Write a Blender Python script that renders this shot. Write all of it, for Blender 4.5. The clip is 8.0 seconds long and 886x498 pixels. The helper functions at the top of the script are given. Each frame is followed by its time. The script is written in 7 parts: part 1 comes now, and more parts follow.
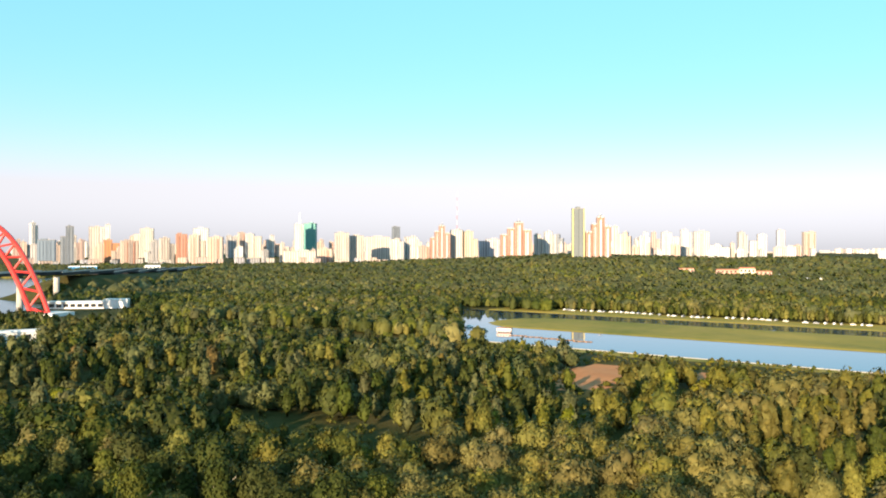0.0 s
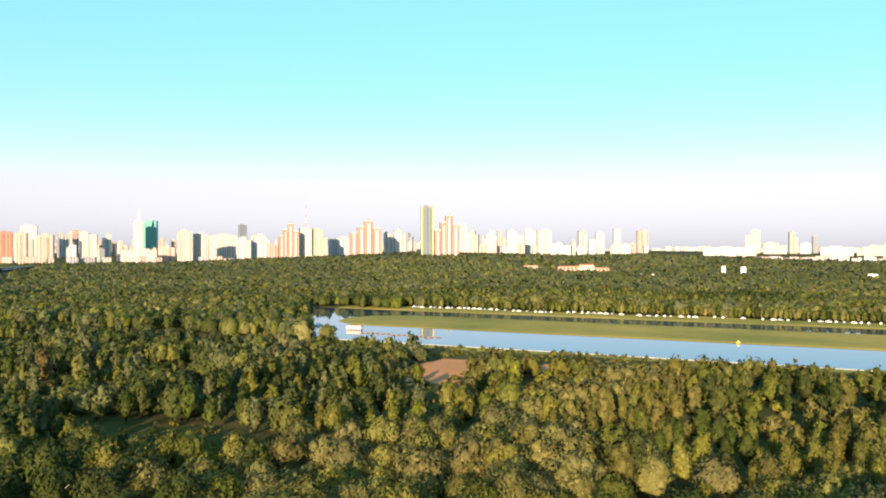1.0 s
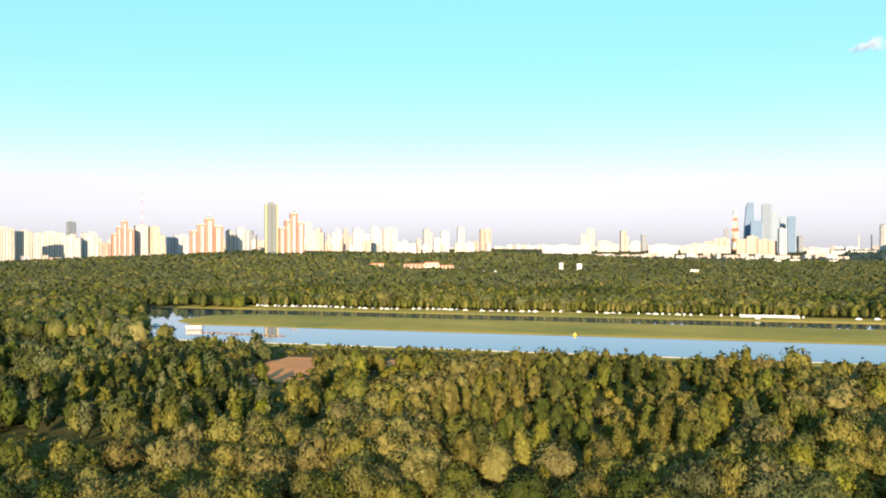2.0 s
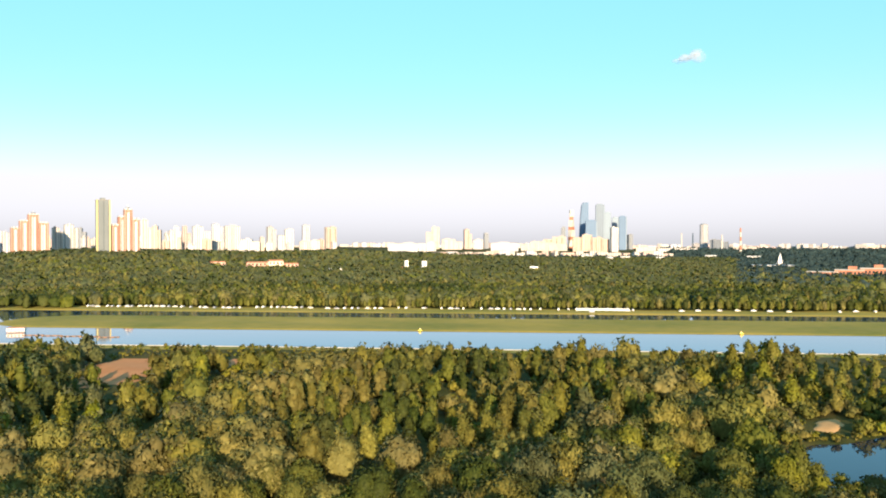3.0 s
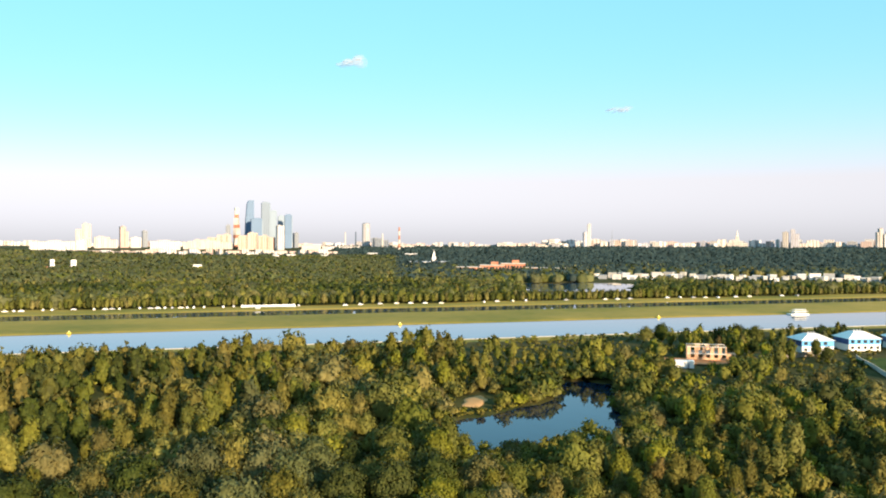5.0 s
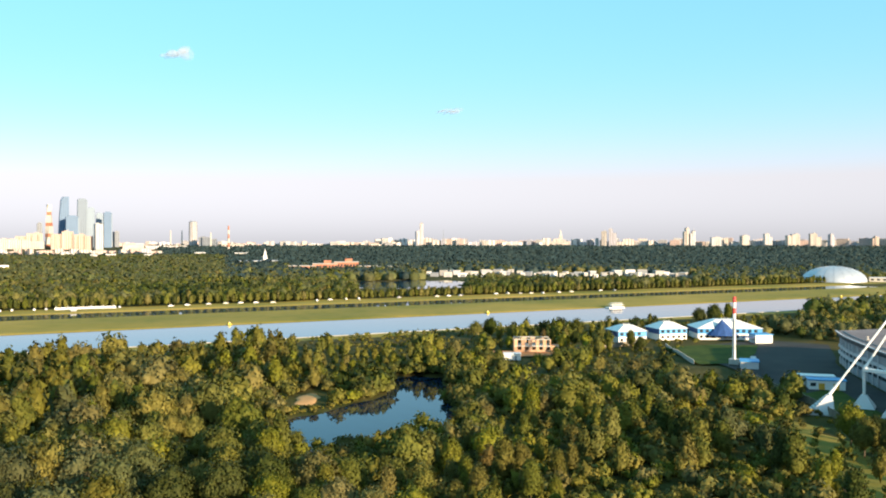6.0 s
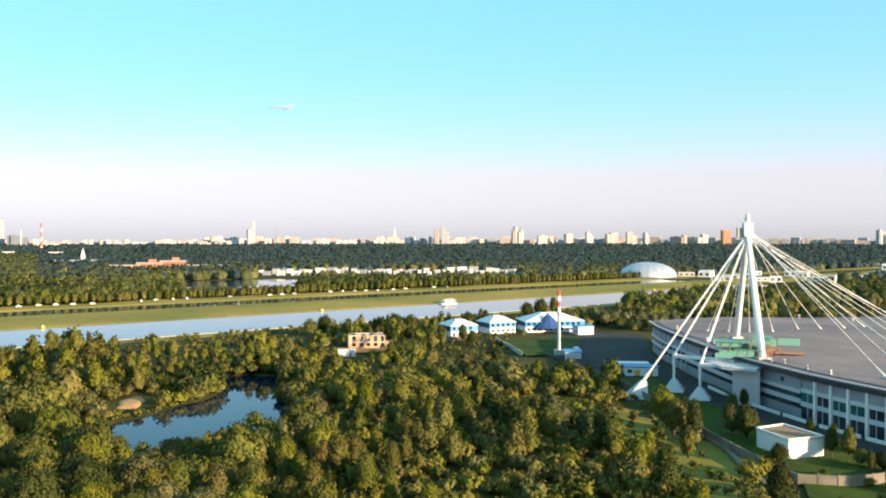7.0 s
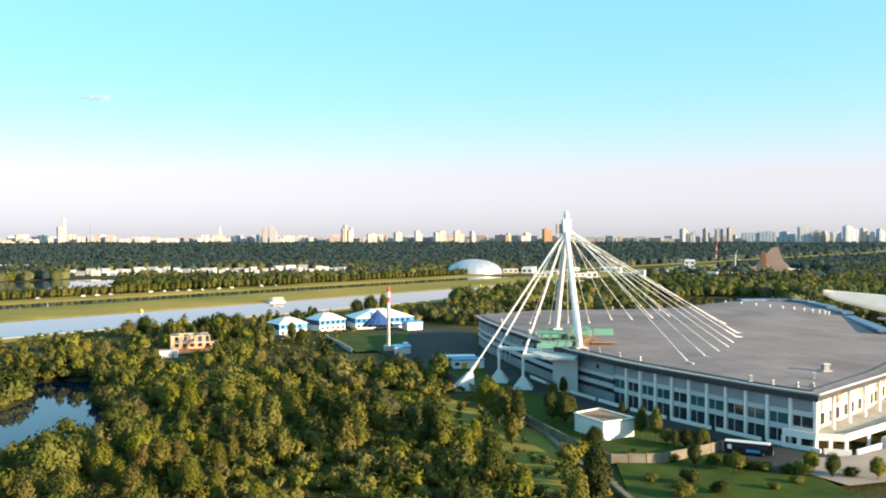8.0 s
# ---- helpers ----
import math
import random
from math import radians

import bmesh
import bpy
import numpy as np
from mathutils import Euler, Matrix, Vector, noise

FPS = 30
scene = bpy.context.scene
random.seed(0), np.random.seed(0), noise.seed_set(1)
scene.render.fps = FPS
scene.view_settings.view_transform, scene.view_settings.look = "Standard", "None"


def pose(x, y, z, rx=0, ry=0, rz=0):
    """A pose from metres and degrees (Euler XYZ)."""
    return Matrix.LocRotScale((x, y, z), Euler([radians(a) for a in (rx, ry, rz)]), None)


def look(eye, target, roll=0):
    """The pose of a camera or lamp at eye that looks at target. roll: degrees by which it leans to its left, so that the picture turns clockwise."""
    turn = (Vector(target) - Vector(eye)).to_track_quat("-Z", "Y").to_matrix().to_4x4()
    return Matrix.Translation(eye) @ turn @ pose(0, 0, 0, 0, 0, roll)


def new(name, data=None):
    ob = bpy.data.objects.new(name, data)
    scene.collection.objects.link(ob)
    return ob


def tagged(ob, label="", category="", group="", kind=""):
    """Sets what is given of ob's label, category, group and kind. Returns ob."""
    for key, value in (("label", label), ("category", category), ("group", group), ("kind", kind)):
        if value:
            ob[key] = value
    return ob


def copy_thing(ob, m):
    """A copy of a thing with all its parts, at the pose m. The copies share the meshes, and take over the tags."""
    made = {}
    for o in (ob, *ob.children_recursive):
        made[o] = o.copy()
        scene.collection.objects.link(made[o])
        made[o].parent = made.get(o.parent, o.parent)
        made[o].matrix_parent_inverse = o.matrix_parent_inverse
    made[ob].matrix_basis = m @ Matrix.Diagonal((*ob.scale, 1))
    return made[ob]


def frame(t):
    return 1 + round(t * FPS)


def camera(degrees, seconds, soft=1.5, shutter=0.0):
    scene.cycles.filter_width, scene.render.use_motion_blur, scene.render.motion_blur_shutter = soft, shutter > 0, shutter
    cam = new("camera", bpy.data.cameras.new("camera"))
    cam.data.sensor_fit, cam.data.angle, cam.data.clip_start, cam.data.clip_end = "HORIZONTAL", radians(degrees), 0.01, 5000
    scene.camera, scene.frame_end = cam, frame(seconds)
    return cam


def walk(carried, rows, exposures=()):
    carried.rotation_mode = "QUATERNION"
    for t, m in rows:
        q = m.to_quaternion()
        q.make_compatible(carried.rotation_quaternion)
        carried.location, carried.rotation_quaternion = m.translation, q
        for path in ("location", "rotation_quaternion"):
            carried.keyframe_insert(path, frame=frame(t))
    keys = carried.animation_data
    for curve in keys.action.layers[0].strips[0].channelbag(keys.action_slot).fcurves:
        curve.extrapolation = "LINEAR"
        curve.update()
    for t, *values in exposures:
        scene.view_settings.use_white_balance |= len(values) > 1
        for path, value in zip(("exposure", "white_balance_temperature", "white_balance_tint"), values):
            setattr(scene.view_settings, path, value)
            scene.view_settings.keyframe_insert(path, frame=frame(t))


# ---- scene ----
EXPOSURE = 1.0
cam = camera(55.14, 8.0, soft=1.95)
# seconds, x, y, z in metres, yaw, pitch, roll in degrees
ROWS = [
    (0, 0.00, 0.00, 60.00, -0.000, -0.151, -0.065),
    (0.5, 0.08, -0.13, 59.54, -4.901, -0.179, -0.031),
    (1, 0.09, -0.19, 59.04, -10.111, -0.239, 0.016),
    (1.5, 0.07, -0.24, 58.44, -15.643, -0.288, 0.044),
    (2, 0.09, -0.23, 57.92, -20.479, -0.348, 0.040),
    (3.5, -0.08, -0.43, 56.22, -36.426, -0.525, 0.015),
    (4, -0.30, -0.64, 55.64, -42.012, -0.550, -0.031),
    (4.5, -0.50, -0.87, 55.13, -47.567, -0.549, -0.065),
    (6, -1.11, -1.54, 53.71, -64.375, -0.613, -0.009),
    (6.5, -1.37, -1.60, 53.22, -69.985, -0.656, -0.001),
    (7, -1.48, -1.69, 52.76, -75.531, -0.712, 0.017),
    (7.5, -1.57, -1.69, 52.29, -81.088, -0.771, 0.016),
    (8, -1.72, -1.85, 51.86, -86.981, -0.821, 0.037),
]
walk(cam, [(t, pose(x, y, z, 90 + pitch, roll, yaw)) for t, x, y, z, yaw, pitch, roll in ROWS], exposures=[(t, EXPOSURE + d) for t, d in ((0.0, 0.04), (4.0, 0.02), (6.0, 0.01), (8.0, 0.12))])

# ---- light ----
SUN_AZ, SUN_EL = 204.0, 12.5      # degrees clockwise from the first view, and above the horizon
world = bpy.data.worlds.new("sky")
scene.world = world
world.use_nodes = True
wn, wl = world.node_tree.nodes, world.node_tree.links
sky = wn.new("ShaderNodeTexSky")
sky.sky_type = "NISHITA"
sky.sun_disc = False
sky.sun_elevation = radians(SUN_EL)
sky.sun_rotation = radians(SUN_AZ)
sky.altitude = 150
sky.air_density, sky.dust_density, sky.ozone_density = 1.0, 1.2, 1.5
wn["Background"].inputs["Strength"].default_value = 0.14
# cyan upper sky and pinkish haze: a grade of the sky's own colour
parts = wn.new("ShaderNodeSeparateColor")
wl.new(sky.outputs[0], parts.inputs[0])
ratio = wn.new("ShaderNodeMath")
ratio.operation = "DIVIDE"
wl.new(parts.outputs[0], ratio.inputs[0])
wl.new(parts.outputs[2], ratio.inputs[1])
tone = wn.new("ShaderNodeValToRGB")
tone.color_ramp.elements[0].position, tone.color_ramp.elements[0].color = 0.42, (0.230, 0.608, 0.828, 1)
tone.color_ramp.elements[1].position, tone.color_ramp.elements[1].color = 1.0, (0.565, 0.548, 0.575, 1)
for at, shade in ((0.56, (0.30, 0.615, 0.815, 1)), (0.72, (0.425, 0.605, 0.745, 1)), (0.88, (0.525, 0.580, 0.645, 1))):
    tone.color_ramp.elements.new(at).color = shade
tone.color_ramp.interpolation = "B_SPLINE"
wl.new(ratio.outputs[0], tone.inputs[0])
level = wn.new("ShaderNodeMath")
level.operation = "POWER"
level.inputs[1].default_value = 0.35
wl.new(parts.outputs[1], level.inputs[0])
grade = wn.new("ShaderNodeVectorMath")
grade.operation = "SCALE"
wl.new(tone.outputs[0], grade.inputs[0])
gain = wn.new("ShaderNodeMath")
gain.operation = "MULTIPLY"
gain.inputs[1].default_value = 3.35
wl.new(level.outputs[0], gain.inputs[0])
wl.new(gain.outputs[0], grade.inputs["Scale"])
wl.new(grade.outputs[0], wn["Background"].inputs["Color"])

sun_data = bpy.data.lights.new("sun", "SUN")
sun_data.energy, sun_data.angle, sun_data.color = 5.8, radians(0.6), (1.0, 0.765, 0.51)
sun = new("sun", sun_data)
sa, se = radians(SUN_AZ), radians(SUN_EL)
sun_dir = Vector((math.sin(sa) * math.cos(se), math.cos(sa) * math.cos(se), math.sin(se)))
sun.matrix_world = look((sun_dir * 500)[:], (0, 0, 0))

# ---- materials ----
MATS = {}


def material(name, colours, rough=0.8, scale=1.0, bump=0.0, metal=0.0, big=0.0, through_light=0.0, spread=0.0):
    """A surface whose colour wanders between two tones at two scales. scale: grain per metre. big: the coarse scale. spread: hue and value change from object to object."""
    if name in MATS:
        return MATS[name]
    m = bpy.data.materials.new(name)
    m.use_nodes = True
    n, l = m.node_tree.nodes, m.node_tree.links
    bs = n["Principled BSDF"]
    geo = n.new("ShaderNodeNewGeometry")
    fine = n.new("ShaderNodeTexNoise")
    fine.inputs["Scale"].default_value = scale
    fine.inputs["Detail"].default_value = 4.0
    l.new(geo.outputs["Position"], fine.inputs["Vector"])
    ramp = n.new("ShaderNodeValToRGB")
    ramp.color_ramp.elements[0].position, ramp.color_ramp.elements[1].position = 0.3, 0.7
    ramp.color_ramp.elements[0].color = (*colours[0], 1)
    ramp.color_ramp.elements[1].color = (*colours[1], 1)
    factor = fine.outputs["Fac"]
    if big:
        coarse = n.new("ShaderNodeTexNoise")
        coarse.inputs["Scale"].default_value = big
        coarse.inputs["Detail"].default_value = 2.0
        l.new(geo.outputs["Position"], coarse.inputs["Vector"])
        mean = n.new("ShaderNodeMix")
        mean.data_type = "FLOAT"
        mean.inputs[0].default_value = 0.72
        l.new(fine.outputs["Fac"], mean.inputs[2])
        l.new(coarse.outputs["Fac"], mean.inputs[3])
        factor = mean.outputs[0]
    l.new(factor, ramp.inputs["Fac"])
    colour = ramp.outputs["Color"]
    if spread:
        info = n.new("ShaderNodeObjectInfo")
        hsv = n.new("ShaderNodeHueSaturation")
        mapv = n.new("ShaderNodeMapRange")
        mapv.inputs[3].default_value, mapv.inputs[4].default_value = 1 - spread, 1 + spread
        l.new(info.outputs["Random"], mapv.inputs[0])
        l.new(mapv.outputs[0], hsv.inputs["Value"])
        maph = n.new("ShaderNodeMapRange")
        maph.inputs[3].default_value, maph.inputs[4].default_value = 0.5 - spread * 0.05, 0.5 + spread * 0.05
        l.new(info.outputs["Random"], maph.inputs[0])
        l.new(maph.outputs[0], hsv.inputs["Hue"])
        l.new(colour, hsv.inputs["Color"])
        colour = hsv.outputs["Color"]
    l.new(colour, bs.inputs["Base Color"])
    bs.inputs["Roughness"].default_value = rough
    bs.inputs["Metallic"].default_value = metal
    if rough >= 0.85:
        bs.inputs["Specular IOR Level"].default_value = 0.15
    if through_light:
        bs.inputs["Specular IOR Level"].default_value = 0.15
        tr = n.new("ShaderNodeBsdfTranslucent")
        mix = n.new("ShaderNodeMixShader")
        mix.inputs[0].default_value = through_light
        l.new(colour, tr.inputs["Color"])
        l.new(bs.outputs[0], mix.inputs[1])
        l.new(tr.outputs[0], mix.inputs[2])
        l.new(mix.outputs[0], n["Material Output"].inputs["Surface"])
    if bump:
        b = n.new("ShaderNodeBump")
        b.inputs["Strength"].default_value = 1.0
        b.inputs["Distance"].default_value = bump
        l.new(fine.outputs["Fac"], b.inputs["Height"])
        l.new(b.outputs[0], bs.inputs["Normal"])
    MATS[name] = m
    return m


def leafy(name, dark, light, thr=0.24):
    """Leaves whose tone differs from tree to tree, from spray to spray and across the wood."""
    m = bpy.data.materials.new(name)
    m.use_nodes = True
    n, l = m.node_tree.nodes, m.node_tree.links
    bs = n["Principled BSDF"]
    geo, info, tint = n.new("ShaderNodeNewGeometry"), n.new("ShaderNodeObjectInfo"), n.new("ShaderNodeAttribute")
    tint.attribute_name = "tint"

    def math_node(op, p, q):
        k = n.new("ShaderNodeMath")
        k.operation = op
        for i, v in enumerate((p, q)):
            if isinstance(v, (int, float)):
                k.inputs[i].default_value = v
            else:
                l.new(v, k.inputs[i])
        return k.outputs[0]

    coarse = n.new("ShaderNodeTexNoise")
    coarse.inputs["Scale"].default_value, coarse.inputs["Detail"].default_value = 0.45, 3.0
    l.new(geo.outputs["Position"], coarse.inputs["Vector"])
    ramp = n.new("ShaderNodeValToRGB")
    ramp.color_ramp.elements[0].position, ramp.color_ramp.elements[1].position = 0.3, 0.7
    ramp.color_ramp.elements[0].color, ramp.color_ramp.elements[1].color = (*dark, 1), (*light, 1)
    l.new(math_node("ADD", math_node("MULTIPLY", coarse.outputs["Fac"], 0.7), math_node("MULTIPLY", geo.outputs["Random Per Island"], 0.3)), ramp.inputs[0])
    tree = math_node("FRACT", math_node("ADD", info.outputs["Random"], tint.outputs["Fac"]), 0)
    hsv = n.new("ShaderNodeHueSaturation")
    l.new(math_node("ADD", math_node("MULTIPLY", tree, 0.42), math_node("ADD", math_node("MULTIPLY", geo.outputs["Random Per Island"], 0.30), 0.60)), hsv.inputs["Value"])
    other = math_node("FRACT", math_node("MULTIPLY", tree, 7.31), 0)
    l.new(math_node("ADD", math_node("MULTIPLY", other, 0.022), 0.490), hsv.inputs["Hue"])
    l.new(math_node("ADD", math_node("MULTIPLY", other, 0.14), 0.90), hsv.inputs["Saturation"])
    l.new(ramp.outputs[0], hsv.inputs["Color"])
    l.new(hsv.outputs[0], bs.inputs["Base Color"])
    bs.inputs["Roughness"].default_value = 0.7
    bs.inputs["Specular IOR Level"].default_value = 0.18
    tr, mix = n.new("ShaderNodeBsdfTranslucent"), n.new("ShaderNodeMixShader")
    mix.inputs[0].default_value = thr
    l.new(hsv.outputs[0], tr.inputs["Color"])
    l.new(bs.outputs[0], mix.inputs[1])
    l.new(tr.outputs[0], mix.inputs[2])
    l.new(mix.outputs[0], n["Material Output"].inputs["Surface"])
    return m


FOLIAGE = [
    leafy("foliage willow", (0.118, 0.104, 0.020), (0.190, 0.164, 0.036)),
    leafy("foliage olive", (0.094, 0.086, 0.014), (0.156, 0.136, 0.024)),
    leafy("foliage dark", (0.034, 0.046, 0.007), (0.062, 0.074, 0.011)),
    leafy("foliage green", (0.076, 0.084, 0.012), (0.132, 0.134, 0.021)),
    leafy("foliage yellow", (0.124, 0.112, 0.013), (0.186, 0.162, 0.022)),
    leafy("foliage lime", (0.114, 0.118, 0.011), (0.178, 0.172, 0.018)),
    leafy("foliage rust", (0.116, 0.082, 0.020), (0.156, 0.108, 0.028)),
    leafy("foliage silver", (0.116, 0.108, 0.026), (0.184, 0.166, 0.044)),
    # the last two carry the blue and grey haze of distance in their colour
    leafy("foliage blue haze", (0.036, 0.058, 0.050), (0.062, 0.090, 0.078)),
    leafy("foliage haze green", (0.076, 0.084, 0.028), (0.124, 0.130, 0.046)),
]
BARK = material("bark", ((0.06, 0.045, 0.03), (0.14, 0.11, 0.08)), 0.9, 3.0)
PALE_BARK = material("pale bark", ((0.25, 0.22, 0.17), (0.42, 0.38, 0.3)), 0.9, 3.0)
WHITE = material("white paint", ((0.72, 0.71, 0.68), (0.82, 0.81, 0.79)), 0.5, 0.8, big=0.1)
WHITE_STEEL = material("white steel", ((0.68, 0.68, 0.66), (0.80, 0.80, 0.78)), 0.4, 1.5, big=0.2)
CONCRETE = material("concrete", ((0.30, 0.29, 0.27), (0.45, 0.43, 0.40)), 0.9, 0.9, big=0.12, bump=0.02)
PALE_CONCRETE = material("pale concrete", ((0.40, 0.38, 0.34), (0.54, 0.51, 0.46)), 0.9, 0.7, big=0.1)
ASPHALT = material("asphalt", ((0.034, 0.034, 0.036), (0.058, 0.057, 0.054)), 0.9, 0.6, big=0.06)
ROOF_GREY = material("roof membrane", ((0.190, 0.142, 0.136), (0.285, 0.222, 0.210)), 0.8, 0.5, big=0.05)
rn, rl = ROOF_GREY.node_tree.nodes, ROOF_GREY.node_tree.links
seam_way = rn.new("ShaderNodeMapping")
seam_way.inputs["Rotation"].default_value[2] = radians(-24)
seam_place = rn.new("ShaderNodeNewGeometry")
rl.new(seam_place.outputs["Position"], seam_way.inputs["Vector"])
seams = rn.new("ShaderNodeTexWave")
seams.bands_direction = "Y"
seams.inputs["Scale"].default_value, seams.inputs["Distortion"].default_value, seams.inputs["Detail"].default_value = 0.031, 2.2, 2.0
rl.new(seam_way.outputs[0], seams.inputs["Vector"])
seam_line = rn.new("ShaderNodeValToRGB")
seam_line.color_ramp.elements[0].position, seam_line.color_ramp.elements[0].color = 0.0, (0.90, 0.895, 0.90, 1)
seam_line.color_ramp.elements[1].position, seam_line.color_ramp.elements[1].color = 0.16, (1, 1, 1, 1)
rl.new(seams.outputs["Fac"], seam_line.inputs[0])
patches = rn.new("ShaderNodeTexNoise")
patches.inputs["Scale"].default_value, patches.inputs["Detail"].default_value, patches.inputs["Distortion"].default_value = 0.022, 5.0, 1.2
rl.new(seam_way.outputs[0], patches.inputs["Vector"])
patch_tone = rn.new("ShaderNodeValToRGB")
patch_tone.color_ramp.elements[0].position, patch_tone.color_ramp.elements[0].color = 0.38, (0.80, 0.78, 0.79, 1)
patch_tone.color_ramp.elements[1].position, patch_tone.color_ramp.elements[1].color = 0.56, (1, 1, 1, 1)
rl.new(patches.outputs["Fac"], patch_tone.inputs[0])
roof_base = rn["Principled BSDF"].inputs["Base Color"].links[0].from_socket
for tone_node in (seam_line, patch_tone):
    times = rn.new("ShaderNodeMix")
    times.data_type, times.blend_type = "RGBA", "MULTIPLY"
    times.inputs[0].default_value = 1.0
    rl.new(roof_base, times.inputs[6])
    rl.new(tone_node.outputs[0], times.inputs[7])
    roof_base = times.outputs[2]
rl.new(roof_base, rn["Principled BSDF"].inputs["Base Color"])
FENCE_GREY = material("weathered fence concrete", ((0.15, 0.13, 0.10), (0.27, 0.235, 0.185)), 0.9, 0.8, big=0.3, bump=0.02)
BEACH = material("dry beach", ((0.40, 0.22, 0.09), (0.52, 0.31, 0.14)), 0.95, 0.4, big=0.08)
DARK_FASCIA = material("dark fascia", ((0.05, 0.055, 0.065), (0.09, 0.095, 0.105)), 0.5, 0.5)
GREY_PANEL = material("grey cladding", ((0.22, 0.24, 0.265), (0.30, 0.32, 0.345)), 0.5, 0.4, big=0.08)
PALE_PANEL = material("pale cladding", ((0.48, 0.49, 0.50), (0.58, 0.59, 0.60)), 0.5, 0.4, big=0.08)
DARK_GLASS = material("dark window glass", ((0.015, 0.02, 0.025), (0.05, 0.06, 0.07)), 0.08, 0.25)
TEAL_GLASS = material("teal window glass", ((0.015, 0.07, 0.075), (0.05, 0.14, 0.14)), 0.12, 0.12)
CREAM_WALL = material("cream render", ((0.66, 0.60, 0.46), (0.76, 0.70, 0.56)), 0.85, 0.5, big=0.08)
BRICK_RED = material("brick red", ((0.30, 0.13, 0.085), (0.42, 0.20, 0.13)), 0.9, 1.2, big=0.1)
ORANGE_BRICK = material("orange brick", ((0.50, 0.30, 0.18), (0.64, 0.41, 0.26)), 0.9, 1.2, big=0.15)
SAND = material("bare sand", ((0.42, 0.17, 0.07), (0.54, 0.25, 0.11)), 0.95, 0.4, big=0.05)
BLUE_PAINT = material("blue cladding", ((0.03, 0.22, 0.52), (0.06, 0.34, 0.66)), 0.45, 0.5, big=0.1)
# navy canopies, and the shaded tone of the pavilions' left sides
NAVY_AND_SHADE = material("navy and shaded blue", ((0.02, 0.05, 0.16), (0.03, 0.08, 0.24)), 0.45, 0.5)
ORANGE_PAINT = material("orange paint", ((0.60, 0.30, 0.03), (0.72, 0.40, 0.05)), 0.5, 0.8)
RED_PAINT = material("red paint", ((0.62, 0.04, 0.035), (0.74, 0.07, 0.06)), 0.45, 0.6, big=0.08)
GREEN_NET = material("green netting", ((0.16, 0.42, 0.33), (0.26, 0.52, 0.44)), 0.8, 2.0, through_light=0.3)
SCAFFOLD = material("rusty scaffold", ((0.22, 0.12, 0.07), (0.38, 0.22, 0.13)), 0.8, 1.5)
RUBBER = material("rubber", ((0.012, 0.012, 0.012), (0.025, 0.025, 0.025)), 0.8, 3.0)
BLACK_PAINT = material("black paint", ((0.012, 0.012, 0.015), (0.03, 0.03, 0.035)), 0.25, 1.0)
YELLOW_PAINT = material("yellow paint", ((0.75, 0.55, 0.05), (0.85, 0.65, 0.10)), 0.5, 1.0)
STEEL = material("brushed steel", ((0.55, 0.57, 0.60), (0.70, 0.72, 0.75)), 0.35, 0.3, metal=0.9, big=0.05)


def water_material(name, deep, ripple, rough, gloss=0.5):
    m = bpy.data.materials.new(name)
    m.use_nodes = True
    n, l = m.node_tree.nodes, m.node_tree.links
    bs = n["Principled BSDF"]
    bs.inputs["Base Color"].default_value = (*deep, 1)
    bs.inputs["Roughness"].default_value = rough
    bs.inputs["IOR"].default_value = 1.33
    bs.inputs["Specular IOR Level"].default_value = gloss
    geo = n.new("ShaderNodeNewGeometry")
    noise_a = n.new("ShaderNodeTexNoise")
    noise_a.inputs["Scale"].default_value = 0.5
    noise_a.inputs["Detail"].default_value = 3.0
    l.new(geo.outputs["Position"], noise_a.inputs["Vector"])
    b = n.new("ShaderNodeBump")
    b.inputs["Distance"].default_value = ripple
    l.new(noise_a.outputs["Fac"], b.inputs["Height"])
    l.new(b.outputs[0], bs.inputs["Normal"])
    return m


WATER = water_material("canal water", (0.03, 0.06, 0.09), 0.004, 0.03)
RIVER_WATER = water_material("river water", (0.022, 0.034, 0.042), 0.02, 0.16, 0.36)
POND_WATER = water_material("pond water", (0.003, 0.014, 0.034), 0.003, 0.02, 0.30)


